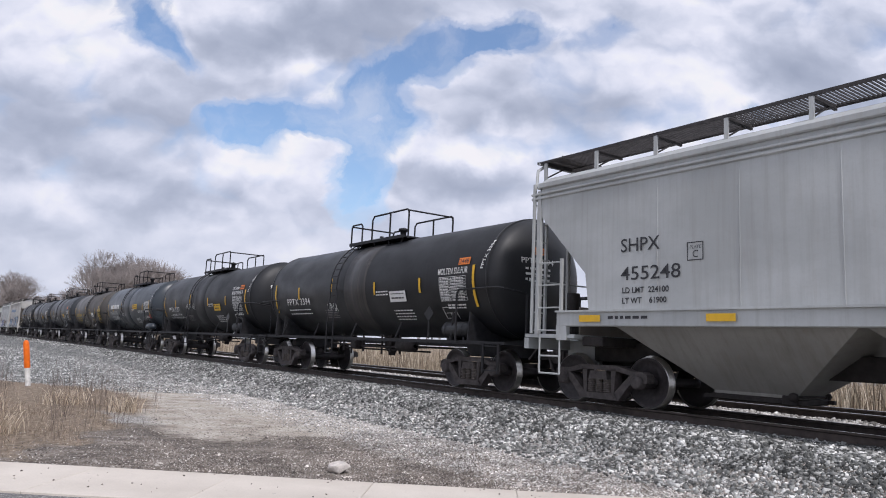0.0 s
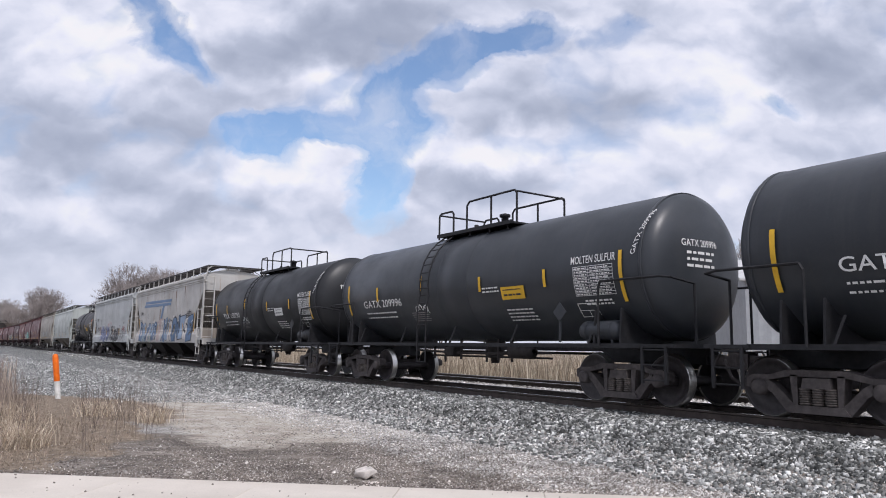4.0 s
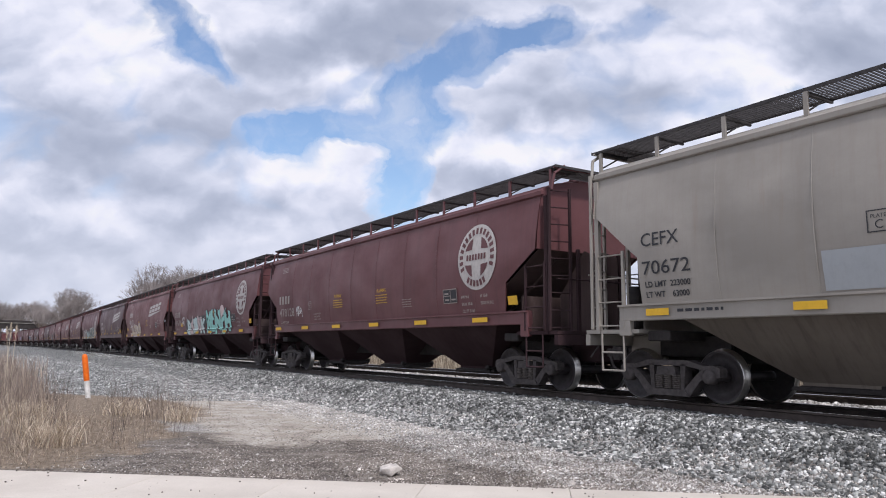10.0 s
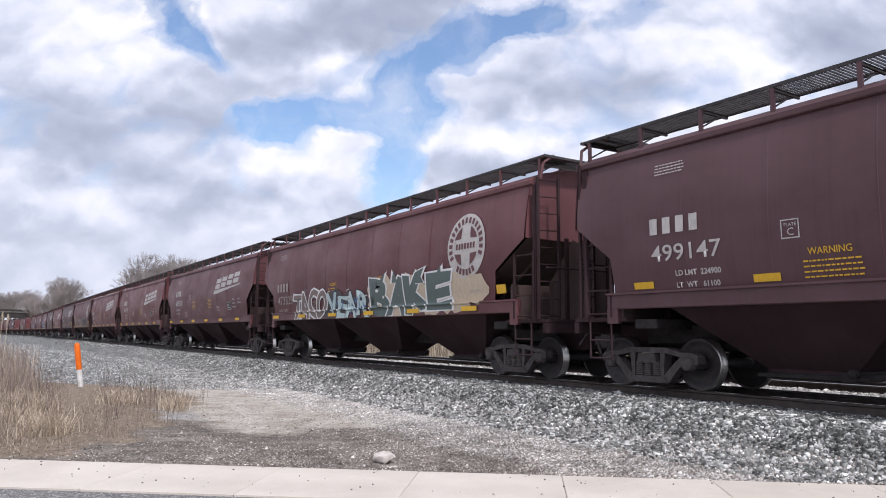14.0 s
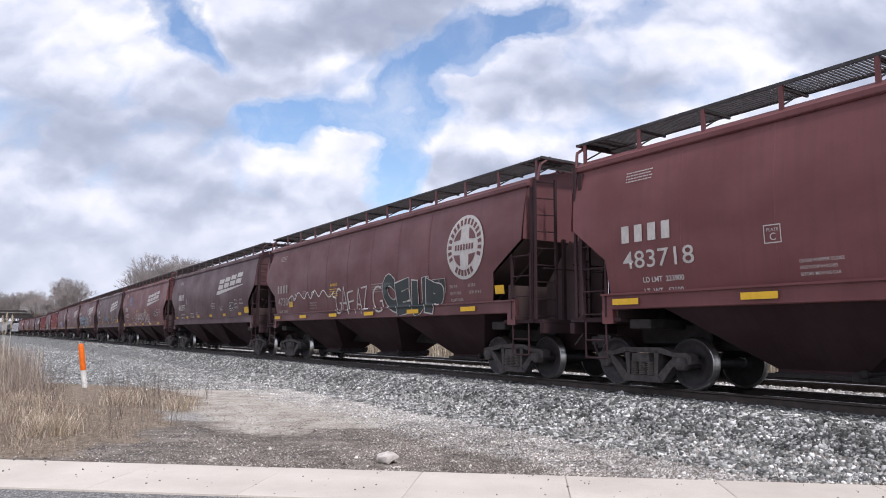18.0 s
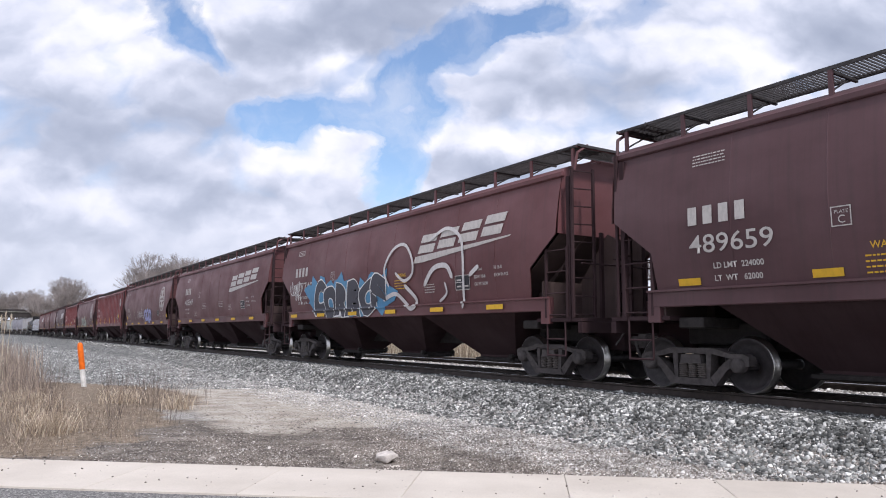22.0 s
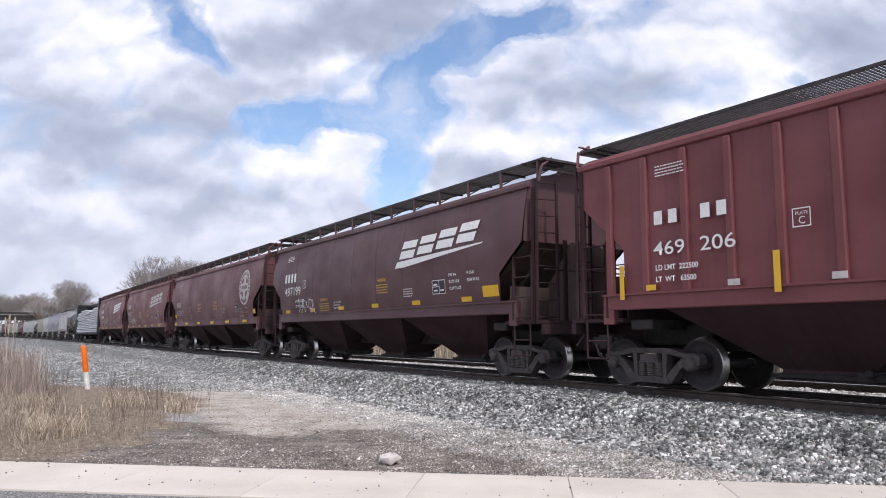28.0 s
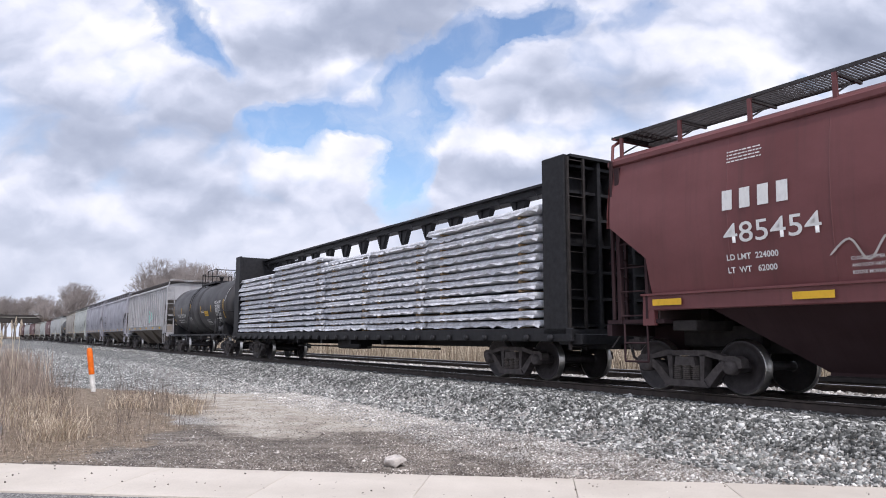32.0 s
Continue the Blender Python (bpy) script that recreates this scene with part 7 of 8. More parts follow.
def spray(car, spec, L):
    g = spec.get("graf")
    h = L / 2
    side = hopper_side(spec.get("bulge", 0.12), spec.get("top", 1.44))
    if spec.get("band") == 1:
        for band in ([(-5.2, 3.18), (1.42, 3.10), (1.52, 3.25), (-5.05, 3.34)], [(-4.97, 3.39), (1.55, 3.30), (1.65, 3.44), (-4.82, 3.54)], [(-0.96, 2.24), (-0.56, 2.24), (0.05, 3.11), (-0.36, 3.12)]):
            mark(car, "paint_band", poly_mesh([band]), lettering((0.15, 0.235, 0.37), 0.6), side, 0.0, 0.0, 0.3, "faded blue painted band")
    ov = leaning_sill(side) if spec.get("sill_low", 2) < 1.2 else over_sill(side)
    if g == "blue":
        mark(car, "paint_patch", poly_mesh([[(-7.0, 1.06), (-4.9, 1.06), (-4.9, 1.72), (-5.2, 2.25), (-5.9, 2.1), (-6.6, 1.72), (-7.05, 1.5)]]), DULL_WHITE, ov, 0.0, 0.0, 0.3, "patch of white overspray")
        piece(car, ov, -5.95, 1.08, 4.6, 1.10, "DRONS", (BLUE_SMOKE, PALE_BLUE), INK, DULL_WHITE, 1, "smoky blue bubble graffiti with thin black outlines and white glow", 0.09, 0.022, DULL_WHITE, 0.12, WHITE, 1)
        piece(car, ov, -5.5, 1.08, 4.0, 0.42, "VAWMUWX", (DULL_WHITE, GREEN_GREY, BLUE_SMOKE), GREY_INK, None, 34, "small pale and grey shapes along the lower edge", 0.05, 0.02, INK)
        piece(car, ov, -1.65, 1.10, 1.7, 1.12, "OSB", (DULL_WHITE, SALMON), GREY_INK, SALMON, 33, "pale pink bubble graffiti", 0.10, 0.012, DULL_WHITE, 0.15, WHITE)
        piece(car, ov, -0.15, 1.10, 3.1, 1.25, "KURO", (BLUE_SMOKE, PALE_BLUE, DULL_WHITE), INK, None, 2, "blue and white graffiti with dark inner lines", 0.10, 0.02, INK, 0.2, WHITE, 1)
        piece(car, ov, 2.9, 1.10, 3.3, 1.20, "NISE", (BLUE_SMOKE, PALE_BLUE, DULL_WHITE), INK, None, 35, "dark blue graffiti with white outlines", 0.10, 0.03, INK, 0.2, WHITE, 1)
        rng = random.Random(77)
        for u, top, drop, wd in ((1.75, 4.12, 0.50, 0.10), (2.55, 3.85, 1.1, 0.16), (-0.95, 2.95, 0.85, 0.22), (-0.15, 4.05, 0.55, 0.13), (0.75, 4.15, 0.3, 0.12), (-6.9, 2.7, 1.0, 0.16), (-4.6, 3.95, 0.5, 0.07), (4.3, 4.05, 1.0, 0.14), (-2.6, 4.05, 0.4, 0.06)):
            n = 7
            left = [(-wd * (1 - k / n) * rng.uniform(0.25, 0.6), -drop * k / n) for k in range(n)]
            right = [(wd * (1 - k / n) * rng.uniform(0.25, 0.6), -drop * k / n) for k in range(n)]
            mark(car, "rust_streak", poly_mesh([left + [(0, -drop)] + right[::-1]]), RUST_RUN, side, u, top, 0.3, "brown rust run down the side")
        tag_line(car, ov, h - 3.4, 2.0, 0.9, 0.8, INK, 3, "spiky black spray mark", 6)
    elif g == "lavender":
        piece(car, ov, -4.05, 1.08, 3.85, 1.08, "TIBOS", LAVENDER, WHITE, None, 4, "slate-lavender graffiti with white outlines", 0.13, 0.022, INK, 0.3, DULL_WHITE, 1)
        piece(car, ov, 0.5, 1.08, 3.6, 1.12, "TROMBO", INK, WHITE, None, 5, "black bubble graffiti with white outlines", 0.17, 0.028, GREY_INK, 0.2, DULL_WHITE)
        tag_line(car, ov, 4.5, 1.2, 1.9, 1.05, INK, 6, "black and red spiky spray tag", 14, 0.03)
        tag_line(car, ov, 5.0, 1.7, 0.9, 0.6, FADED_RED, 61, "dull red spray strokes", 7, 0.03)
        tag_line(car, ov, 4.4, 1.12, 1.5, 0.5, INK, 65, "black scribbled spray tag", 9, 0.025)
        tag_line(car, side, -5.75, 1.85, 0.85, 0.42, INK, 63, "black looping spray tag", 9, 0.03)
        tag_line(car, side, -4.75, 1.78, 0.8, 0.50, DARK_RED, 64, "dark red spray tag", 7, 0.045)
        tag_line(car, ov, -0.15, 1.2, 0.65, 0.7, INK, 62, "black spiky spray tag", 6, 0.035)
        for k, words in enumerate(("WARNING", "PRODUCT MAY COMPACT DURING SHIPMENT.", "APPLY VIBRATORS TO BOTH SIDES OF EACH", "COMPARTMENT DURING UNLOADING.")):
            wide = 0.046 * len(words)
            mark(car, "stencil", fitted(words, wide, 0.062), FADED_RED, side, -0.32 - wide / 2, 2.56 - 0.105 * k, 9, "faded red stencilled notice" if k == 0 else "")
    elif g == "teal":
        piece(car, ov, -4.3, 1.46, 4.0, 0.92, "BSINK", (PALE_TEAL, PINK), INK, GREY_SMOKE, 7, "pale pink and teal graffiti over grey smoke", 0.09, 0.02, PINK, 0.15, WHITE, 1)
        piece(car, ov, 0.05, 1.46, 4.45, 1.12, "MUNCH", TEAL, INK, None, 8, "teal block graffiti with black outlines", 0.11, 0.02, None, 0.3, None, 2)
        mark(car, "graffiti", poly_mesh([[(0.40 * math.cos(k * 0.262), 0.36 * math.sin(k * 0.262)) for k in range(24)]]), PINK, side, 2.88, 2.50, 0.3, "pink disc behind teal graffiti")
        tag_line(car, side, -5.5, 1.95, 0.55, 0.6, WHITE, 81, "white looping spray tag", 7, 0.025)
    elif g == "cream":
        piece(car, ov, -4.95, 1.46, 3.9, 0.92, "AOEMS", CREAM_INK, PALE_LILAC, None, 9, "cream graffiti with dark red shading and lavender outlines", 0.11, 0.03, BROWN_INK, 0.2, None, 2)
        for k in range(4):
            mark(car, "graffiti", poly_mesh([[(0.15 * math.cos(j * 0.4), 0.12 * math.sin(j * 0.4)) for j in range(16)]]), PINK, ov, -5.4 + 0.26 * k, 1.60, 0.3)
        tag_line(car, side, -5.25, 2.05, 0.5, 0.4, WHITE, 91, "white hatched spray mark", 5, 0.03)
    elif g == "grey":
        piece(car, ov, -5.45, 1.44, 3.0, 0.98, "TACO", BROWN_GREY, WHITE, None, 10, "grey-brown block letters with white outlines", 0.05, 0.05)
        piece(car, ov, -2.3, 1.44, 2.9, 0.85, "VEAR", PALE_TEAL, INK, GREY_SMOKE, 101, "pale teal graffiti with dark outlines", 0.06, 0.03, BLUE_INK, 0.2, WHITE)
        piece(car, ov, 0.8, 1.42, 4.3, 1.12, "BAKE", GREEN_DARK, WHITE, CREAM_INK, 102, "dark green-grey block graffiti with white outlines on a cream cloud", 0.10, 0.035, None, 0.25, None, 1)
        mark(car, "graffiti", poly_mesh(burst(random.Random(9), 1.7, 1.0, 3, 0.35, 0.5, 0.12), 0.0004), CREAM_INK, ov, 4.7, 1.46, 0.3, "cream overspray")
    elif g == "grey2":
        piece(car, ov, -h + 6.0, 1.46, 5.0, 1.0, "ЯΘЖЄΔ", GREEN_GREY, DULL_WHITE, None, 11, "pale green graffiti", 0.08, 0.04, INK, 0.2)
    elif g == "scrawl":
        tag_line(car, side, -6.0, 2.12, 4.2, 0.34, WHITE, 12, "white looping spray line", 12, 0.03)
        outline_word(car, ov, -1.75, 1.56, 2.5, 0.82, "GAFAZ", DULL_WHITE, 120, "thin white sprayed letters")
        outline_word(car, ov, 0.95, 1.55, 0.7, 0.88, "G", DULL_WHITE, 121, "thin white sprayed letter")
        piece(car, ov, 1.75, 1.48, 2.9, 1.05, "CEUP", SMOKE_GREEN, DULL_WHITE, None, 13, "black bubble graffiti with thin white outlines", 0.14, 0.025)
    elif g == "tags":
        outline_word(car, side, -h + 3.9, 3.22, 1.35, 0.42, "HEAL", SKY_BLUE, 14, "light blue sprayed letters", 0.05)
        mark(car, "graffiti_tag", poly_mesh(stroke([(0.2, 0.0), (0.7, 0.1), (0.6, -0.02), (1.2, 0.02), (1.45, 0.1)], 0.04)), SKY_BLUE, side, -h + 4.0, 3.08, 0.3, "light blue sprayed underline")
        tag_line(car, ov, -h + 6.2, 1.60, 6.0, 0.95, WHITE, 15, "large white spray tag", 25, 0.036)
    elif g == "smallblue":
        tag_line(car, side, -1.2, 1.9, 1.6, 0.55, SKY_BLUE, 16, "small blue spray tag", 8, 0.05)
    elif g == "bluewhite":
        piece(car, ov, -5.0, 1.44, 5.4, 1.18, "CORRCS", CHARCOAL, WHITE, SPLASH_BLUE, 17, "charcoal bubble letters with white outlines on a blue splash", 0.15, 0.03, None, 0.34)
        for pts, wd in (([(0.58, 2.27), (0.34, 2.77), (0.81, 3.30), (1.46, 3.39), (1.89, 3.01), (1.94, 2.57), (1.49, 2.38), (1.02, 2.62)], 0.09),
                        ([(0.21, 1.90), (0.99, 2.04), (1.74, 1.62), (2.07, 1.84), (1.51, 2.25)], 0.12),
                        ([(2.54, 2.21), (3.01, 2.61), (3.61, 2.64), (3.86, 2.34)], 0.13),
                        ([(2.81, 3.38), (3.56, 3.60), (4.19, 3.33), (4.36, 2.83), (4.34, 2.13), (4.27, 1.58)], 0.09),
                        ([(3.20, 1.76), (3.56, 1.95), (3.52, 2.22)], 0.07),
                        ([(4.62, 2.34), (4.98, 2.53)], 0.11)):
            mark(car, "graffiti_tag", poly_mesh(stroke(rounded(pts), wd), 0.0002), SPRAY_WHITE, lambda a, b: ov(a, b) + Vector((0, -0.02, 0)), 0.0, 0.0, 0.3, "wide soft white spray line")
        tag_line(car, side, -7.0, 2.0, 0.9, 1.0, WHITE, 19, "white spray tag", 9, 0.03)
    elif g == "lavtag":
        piece(car, ov, 0.2, 1.60, 2.2, 0.85, "GOD", LIGHT_LAVENDER, INK, None, 20, "lavender bubble letters", 0.10, 0.04)
        outline_word(car, side, -7.75, 3.65, 0.75, 0.32, "ARES", DULL_WHITE, 21, "thin white scratched letters")
        outline_word(car, side, -7.85, 3.28, 0.55, 0.28, "WNLC", DULL_WHITE, 27, "thin white scratched letters")
        tag_line(car, side, -2.6, 1.8, 2.4, 0.8, WHITE, 26, "white spray tag", 8, 0.045)
    elif g == "numtag":
        tag_line(car, side, -5.55, 1.98, 0.55, 0.42, WHITE, 31, "small white scribble beside the number", 7, 0.03)
    elif g == "whitetag":
        tag_line(car, side, -h + 3.35, 1.72, 1.5, 0.58, WHITE, 22, "white scrawled spray tag", 11, 0.022)
    elif g == "greytag":
        tag_line(car, side, -h + 4.7, 1.9, 2.6, 0.6, DULL_WHITE, 23, "thin grey spray tag", 10, 0.03)
    elif g == "tealtag":
        graffiti(car, side, 1.5, 1.9, 1.8, 0.9, 2, (TEAL, TEAL), GREY_INK, 24, "teal spray patch")
    for u, w, k in spec.get("patched", ()):
        mark(car, "paint_patch", poly_mesh([bars(0, 0, w, k)]), PATCH_GREY, side, u, 1.75, 0.3, "square of newer blue-grey paint")
    if spec.get("brand"):
        mark(car, "brand_panel", poly_mesh(block_word(6, 2.3, 0.24, 0.0, 0.16)), WHITE, tank_side, -h + 2.55, -0.12, 0.15, "white brand name in heavy blocks")
        tag_line(car, tank_side, -h + 3.6, -0.95, 1.5, 0.35, WHITE, 25, "white scribbled tag", 9, 0.03)


CARS = []       # (car, place of its middle at 0 s, half its truck spacing)


def build_train():
    back = CONSIST[0][0] - 17.8
    for end, spec in CONSIST:
        L, mid = end - back, (end + back) / 2
        back = end
        near = spec["kind"]
        if near == "tank":
            car = build_tank(spec, L)
            letter_tank(car, spec, L)
            half = L / 2 - TANK_T
        elif near == "beam":
            car = build_centerbeam(spec, L)
            half = L / 2 - 3.1
        else:
            car = build_hopper(spec, L)
            (letter_bnsf if near == "bnsf" else letter_hopper)(car, spec, L)
            half = L / 2 - (1.85 if near == "bnsf" and spec.get("edge", "bnsf") == "bnsf" else 2.0)
        spray(car, spec, L)
        car.matrix_basis = pose_on_line(mid, half)
        CARS.append((car, mid, half))
# ---- loose stone, dry grass, trees and the far side ----
def island_material(name, stops, rough=0.9, spec=0.2, patch=0.0):
    m, nt, b = shader(name)
    ge = nt.nodes.new("ShaderNodeNewGeometry")
    tc = nt.nodes.new("ShaderNodeTexCoord")
    c = ramp_node(nt, ge.outputs["Random Per Island"], stops)
    n = noise_node(nt, tc.outputs["Object"], 40.0, 3, 0.6)
    c = mix_node(nt, ramp_node(nt, n, ((0.35, 0.0), (0.7, 0.45))), c, tuple(x * 0.55 for x in stops[len(stops) // 2][1]))
    if patch:
        # drifts of cleaner and dirtier stone
        drift = noise_node(nt, tc.outputs["Object"], 2.3, 5, 0.6)
        c = mix_node(nt, 1.0, c, ramp_node(nt, drift, ((0.32, 1.0 - patch), (0.50, 1.0), (0.66, 1.0 + patch))), "MULTIPLY")
    nt.links.new(c, b.inputs["Base Color"])
    b.inputs["Roughness"].default_value = rough
    b.inputs["Specular IOR Level"].default_value = spec
    return m


def bulk_mesh(name, verts, faces, mat):
    """One mesh from arrays of vertices (n, 3) and equal-sided faces (m, k)."""
    me = bpy.data.meshes.new(name)
    k = faces.shape[1]
    me.vertices.add(len(verts))
    me.vertices.foreach_set("co", verts.astype(np.float32).ravel())
    me.loops.add(faces.size)
    me.loops.foreach_set("vertex_index", faces.astype(np.int32).ravel())
    me.polygons.add(len(faces))
    me.polygons.foreach_set("loop_start", np.arange(0, faces.size, k, dtype=np.int32))
    me.materials.append(mat)
    me.update(calc_edges=True)
    me.validate()
    return me


CUBE = np.array([(x, y, z) for x in (-1, 1) for y in (-1, 1) for z in (-1, 1)], float)
CUBE_F = np.array([(0, 1, 3, 2), (4, 6, 7, 5), (0, 4, 5, 1), (2, 3, 7, 6), (0, 2, 6, 4), (1, 5, 7, 3)])


CHIP = np.array([(-1, -1, -0.5), (1, -1, -0.5), (1, 1, -0.5), (-1, 1, -0.5), (0, 0, 0.8)], float)
CHIP_F = np.array([(0, 1, 4), (1, 2, 4), (2, 3, 4), (3, 0, 4)])


def scatter_stones(name, xy, size, label, stops, seed, chip=False, flat=None):
    rs = np.random.RandomState(seed)
    n = len(xy)
    shape, faces = (CHIP, CHIP_F) if chip else (CUBE, CUBE_F)
    k = len(shape)
    lat, _ = line_lat(xy[:, 0], xy[:, 1])
    z = ground_height(xy[:, 0], xy[:, 1], lat) if flat is None else np.full(n, flat)
    v = shape[None] * (1 + rs.uniform(-0.45, 0.25, (n, k, 3))) + (rs.uniform(-0.5, 0.5, (n, k, 3)) if chip else 0.0)
    v *= (size[:, None] * rs.uniform(0.55, 1.2, (n, 3)))[:, None, :] * 0.5
    a, b = rs.uniform(0, 6.28, n), rs.uniform(-0.9, 0.9, n) * (0.4 if chip else 1.0)
    ca, sa, cb, sb = np.cos(a)[:, None], np.sin(a)[:, None], np.cos(b)[:, None], np.sin(b)[:, None]
    x, y, w = v[..., 0], v[..., 1], v[..., 2]
    y, w = y * cb - w * sb, y * sb + w * cb
    x, y = x * ca - y * sa, x * sa + y * ca
    out = np.stack([x + xy[:, 0:1], y + xy[:, 1:2], w + (z + size * 0.12)[:, None]], -1).reshape(-1, 3)
    f = (faces[None] + (np.arange(n) * k)[:, None, None]).reshape(-1, faces.shape[1])
    ob = new(name, bulk_mesh(name, out, f, island_material(name, stops, patch=0.45)))
    return tagged(ob, label, "gravel", kind="stuff")


def line_points(s, lat):
    out = np.empty((len(s), 2))
    u = np.clip(s - S0, 0, COUNT - 2)
    i = u.astype(int)
    f = (u - i)[:, None]
    p, q = LINE_NP[i], LINE_NP[i + 1]
    d = q - p
    out[:] = p + d * f + lat[:, None] * np.stack([-d[:, 1], d[:, 0]], -1)
    return out


GREY_STONES = ((0.0, (0.035, 0.036, 0.036)), (0.35, (0.12, 0.123, 0.118)), (0.68, (0.29, 0.295, 0.28)), (0.88, (0.55, 0.55, 0.53)), (1.0, (0.85, 0.84, 0.81)))
DARK_STONES = ((0.0, (0.025, 0.026, 0.025)), (0.4, (0.090, 0.094, 0.089)), (0.70, (0.245, 0.248, 0.236)), (0.90, (0.52, 0.52, 0.495)), (1.0, (0.88, 0.87, 0.84)))
PALE_STONES = ((0.0, (0.10, 0.093, 0.085)), (0.35, (0.29, 0.277, 0.258)), (0.75, (0.52, 0.50, 0.47)), (1.0, (0.86, 0.84, 0.80)))
GRIT_STONES = ((0.0, (0.042, 0.034, 0.029)), (0.45, (0.150, 0.126, 0.106)), (0.8, (0.32, 0.285, 0.25)), (1.0, (0.70, 0.66, 0.61)))


def build_stones():
    rs = np.random.RandomState(11)
    def bed(name, n, lo, hi, top, stops, seed, label):
        s = -8 + 50 * rs.beta(1.0, 2.2, n)
        lat = lo + (hi - lo) * (rs.beta(1.0, 1.25, n) if top else rs.beta(1.25, 1.4, n))
        size = rs.uniform(0.025, 0.054, n) * np.where(rs.uniform(0, 1, n) < 0.04, 1.5, 1.0)
        xy = line_points(s, lat)
        ok = xy[:, 1] > walk_edge(xy[:, 0]) + 0.06
        scatter_stones(name, xy[ok], size[ok], label, stops, seed)
    bed("ballast_stones", 46000, 0.10, 2.0, True, DARK_STONES, 12, "coarse dark grey crushed ballast beside the rail")
    bed("shoulder_stones", 36000, 0.3, 3.3, False, GREY_STONES, 17, "coarse mixed grey and white stone on the shoulder")
    n = 34000
    s = -8 + 60 * rs.beta(1.0, 1.6, n)
    lat = -1.75 - 6.6 * rs.beta(1.0, 1.4, n)
    scatter_stones("far_ballast_stones", line_points(s, lat), rs.uniform(0.04, 0.08, n), "coarse grey ballast about the second track", PALE_STONES, 13)
    n = 90000
    s = -6 + 52 * rs.beta(1.0, 2.0, n)
    lat = 1.3 + 3.9 * rs.beta(1.7, 2.2, n)
    size = rs.uniform(0.014, 0.038, n) * (1 + 0.5 * (rs.uniform(0, 1, n) < 0.08))
    xy = line_points(s, lat)
    keep = (xy[:, 1] > walk_edge(xy[:, 0]) + 0.04) & (rs.uniform(0, 1, n) > 0.8 * weed_mask(xy[:, 0], xy[:, 1], lat))
    scatter_stones("crushed_stone", xy[keep], size[keep], "pale crushed stone spread beside the ballast", PALE_STONES, 14, True)
    n = 170000
    x = rs.uniform(-6, 6.5, n)
    y = walk_edge(x) + 0.03 + 10.5 * rs.beta(1.0, 2.4, n)
    lat, al = line_lat(x, y)
    wob = hills(x, y, 1.3)
    dense = np.clip(0.62 + 0.14 * (x + 1.0) + 0.40 * wob, 0.20, 1.0)
    dense = np.where((al > 3.6 + 0.4 * wob) & (lat > 2.8), 0.16 + 0.10 * wob, dense)
    keep = (rs.uniform(0, 1, n) < dense * (1 - 0.9 * weed_mask(x, y, lat))) & (lat > 1.5)
    x, y = x[keep], y[keep]
    scatter_stones("path_grit", np.stack([x, y], -1), rs.uniform(0.010, 0.026, len(x)) * np.where(rs.uniform(0, 1, len(x)) < 0.02, 2.2, 1.0), "grey grit on trodden dirt", GRIT_STONES, 15, True)
    n = 130
    x = rs.uniform(-7, 6, n)
    y = walk_edge(x) - 1.4 * rs.beta(0.7, 1.0, n)
    scatter_stones("loose_pebbles", np.stack([x, y], -1), rs.uniform(0.008, 0.02, n), "pebbles strewn on the sidewalk", GRIT_STONES, 18, False, GROUND_Z + 0.013)
    # further along the line
    n = 60000
    s = 12 + 93 * rs.beta(1.0, 2.3, n)
    lat = np.where(s < 30, rs.uniform(3.2, 10.0, n), rs.uniform(0.15, 10.0, n))
    xy = line_points(s, lat)
    keep = rs.uniform(0, 1, n) > weed_mask(xy[:, 0], xy[:, 1], lat)
    scatter_stones("distant_ballast", xy[keep], rs.uniform(0.6, 1.2, keep.sum()) * np.clip(0.03 + 0.0012 * s[keep], 0.04, 0.1), "grey ballast further along the line", GREY_STONES, 16, True)


def build_rock(name, x, y, z, size, flat, seed, mat, label):
    bm = bmesh.new()
    bmesh.ops.create_icosphere(bm, subdivisions=3, radius=1.0)
    rng = random.Random(int(seed * 10))
    cuts = [(Vector((rng.gauss(0, 1), rng.gauss(0, 1), rng.gauss(0, 0.8))).normalized(), rng.uniform(0.45, 0.8)) for _ in range(12)]
    for v in bm.verts:
        p = v.co.copy()
        # broken faces
        for nrm, d in cuts:
            if p.dot(nrm) > d:
                p -= nrm * (p.dot(nrm) - d)
        k = 1 + 0.12 * noise.noise(p * 1.3 + Vector((seed, 0, 0))) + 0.05 * noise.noise(p * 4.1 + Vector((0, seed, 0)))
        v.co = Vector((p.x * k * size, p.y * k * size * 0.7, max(p.z, -0.55) * k * size * flat))
    me = bpy.data.meshes.new(name)
    bm.to_mesh(me)
    bm.free()
    ob = thing(name, label, "rock", "", me, mat)
    ob.matrix_basis = pose(x, y, z + 0.4 * size * flat, 0, 6, 20)


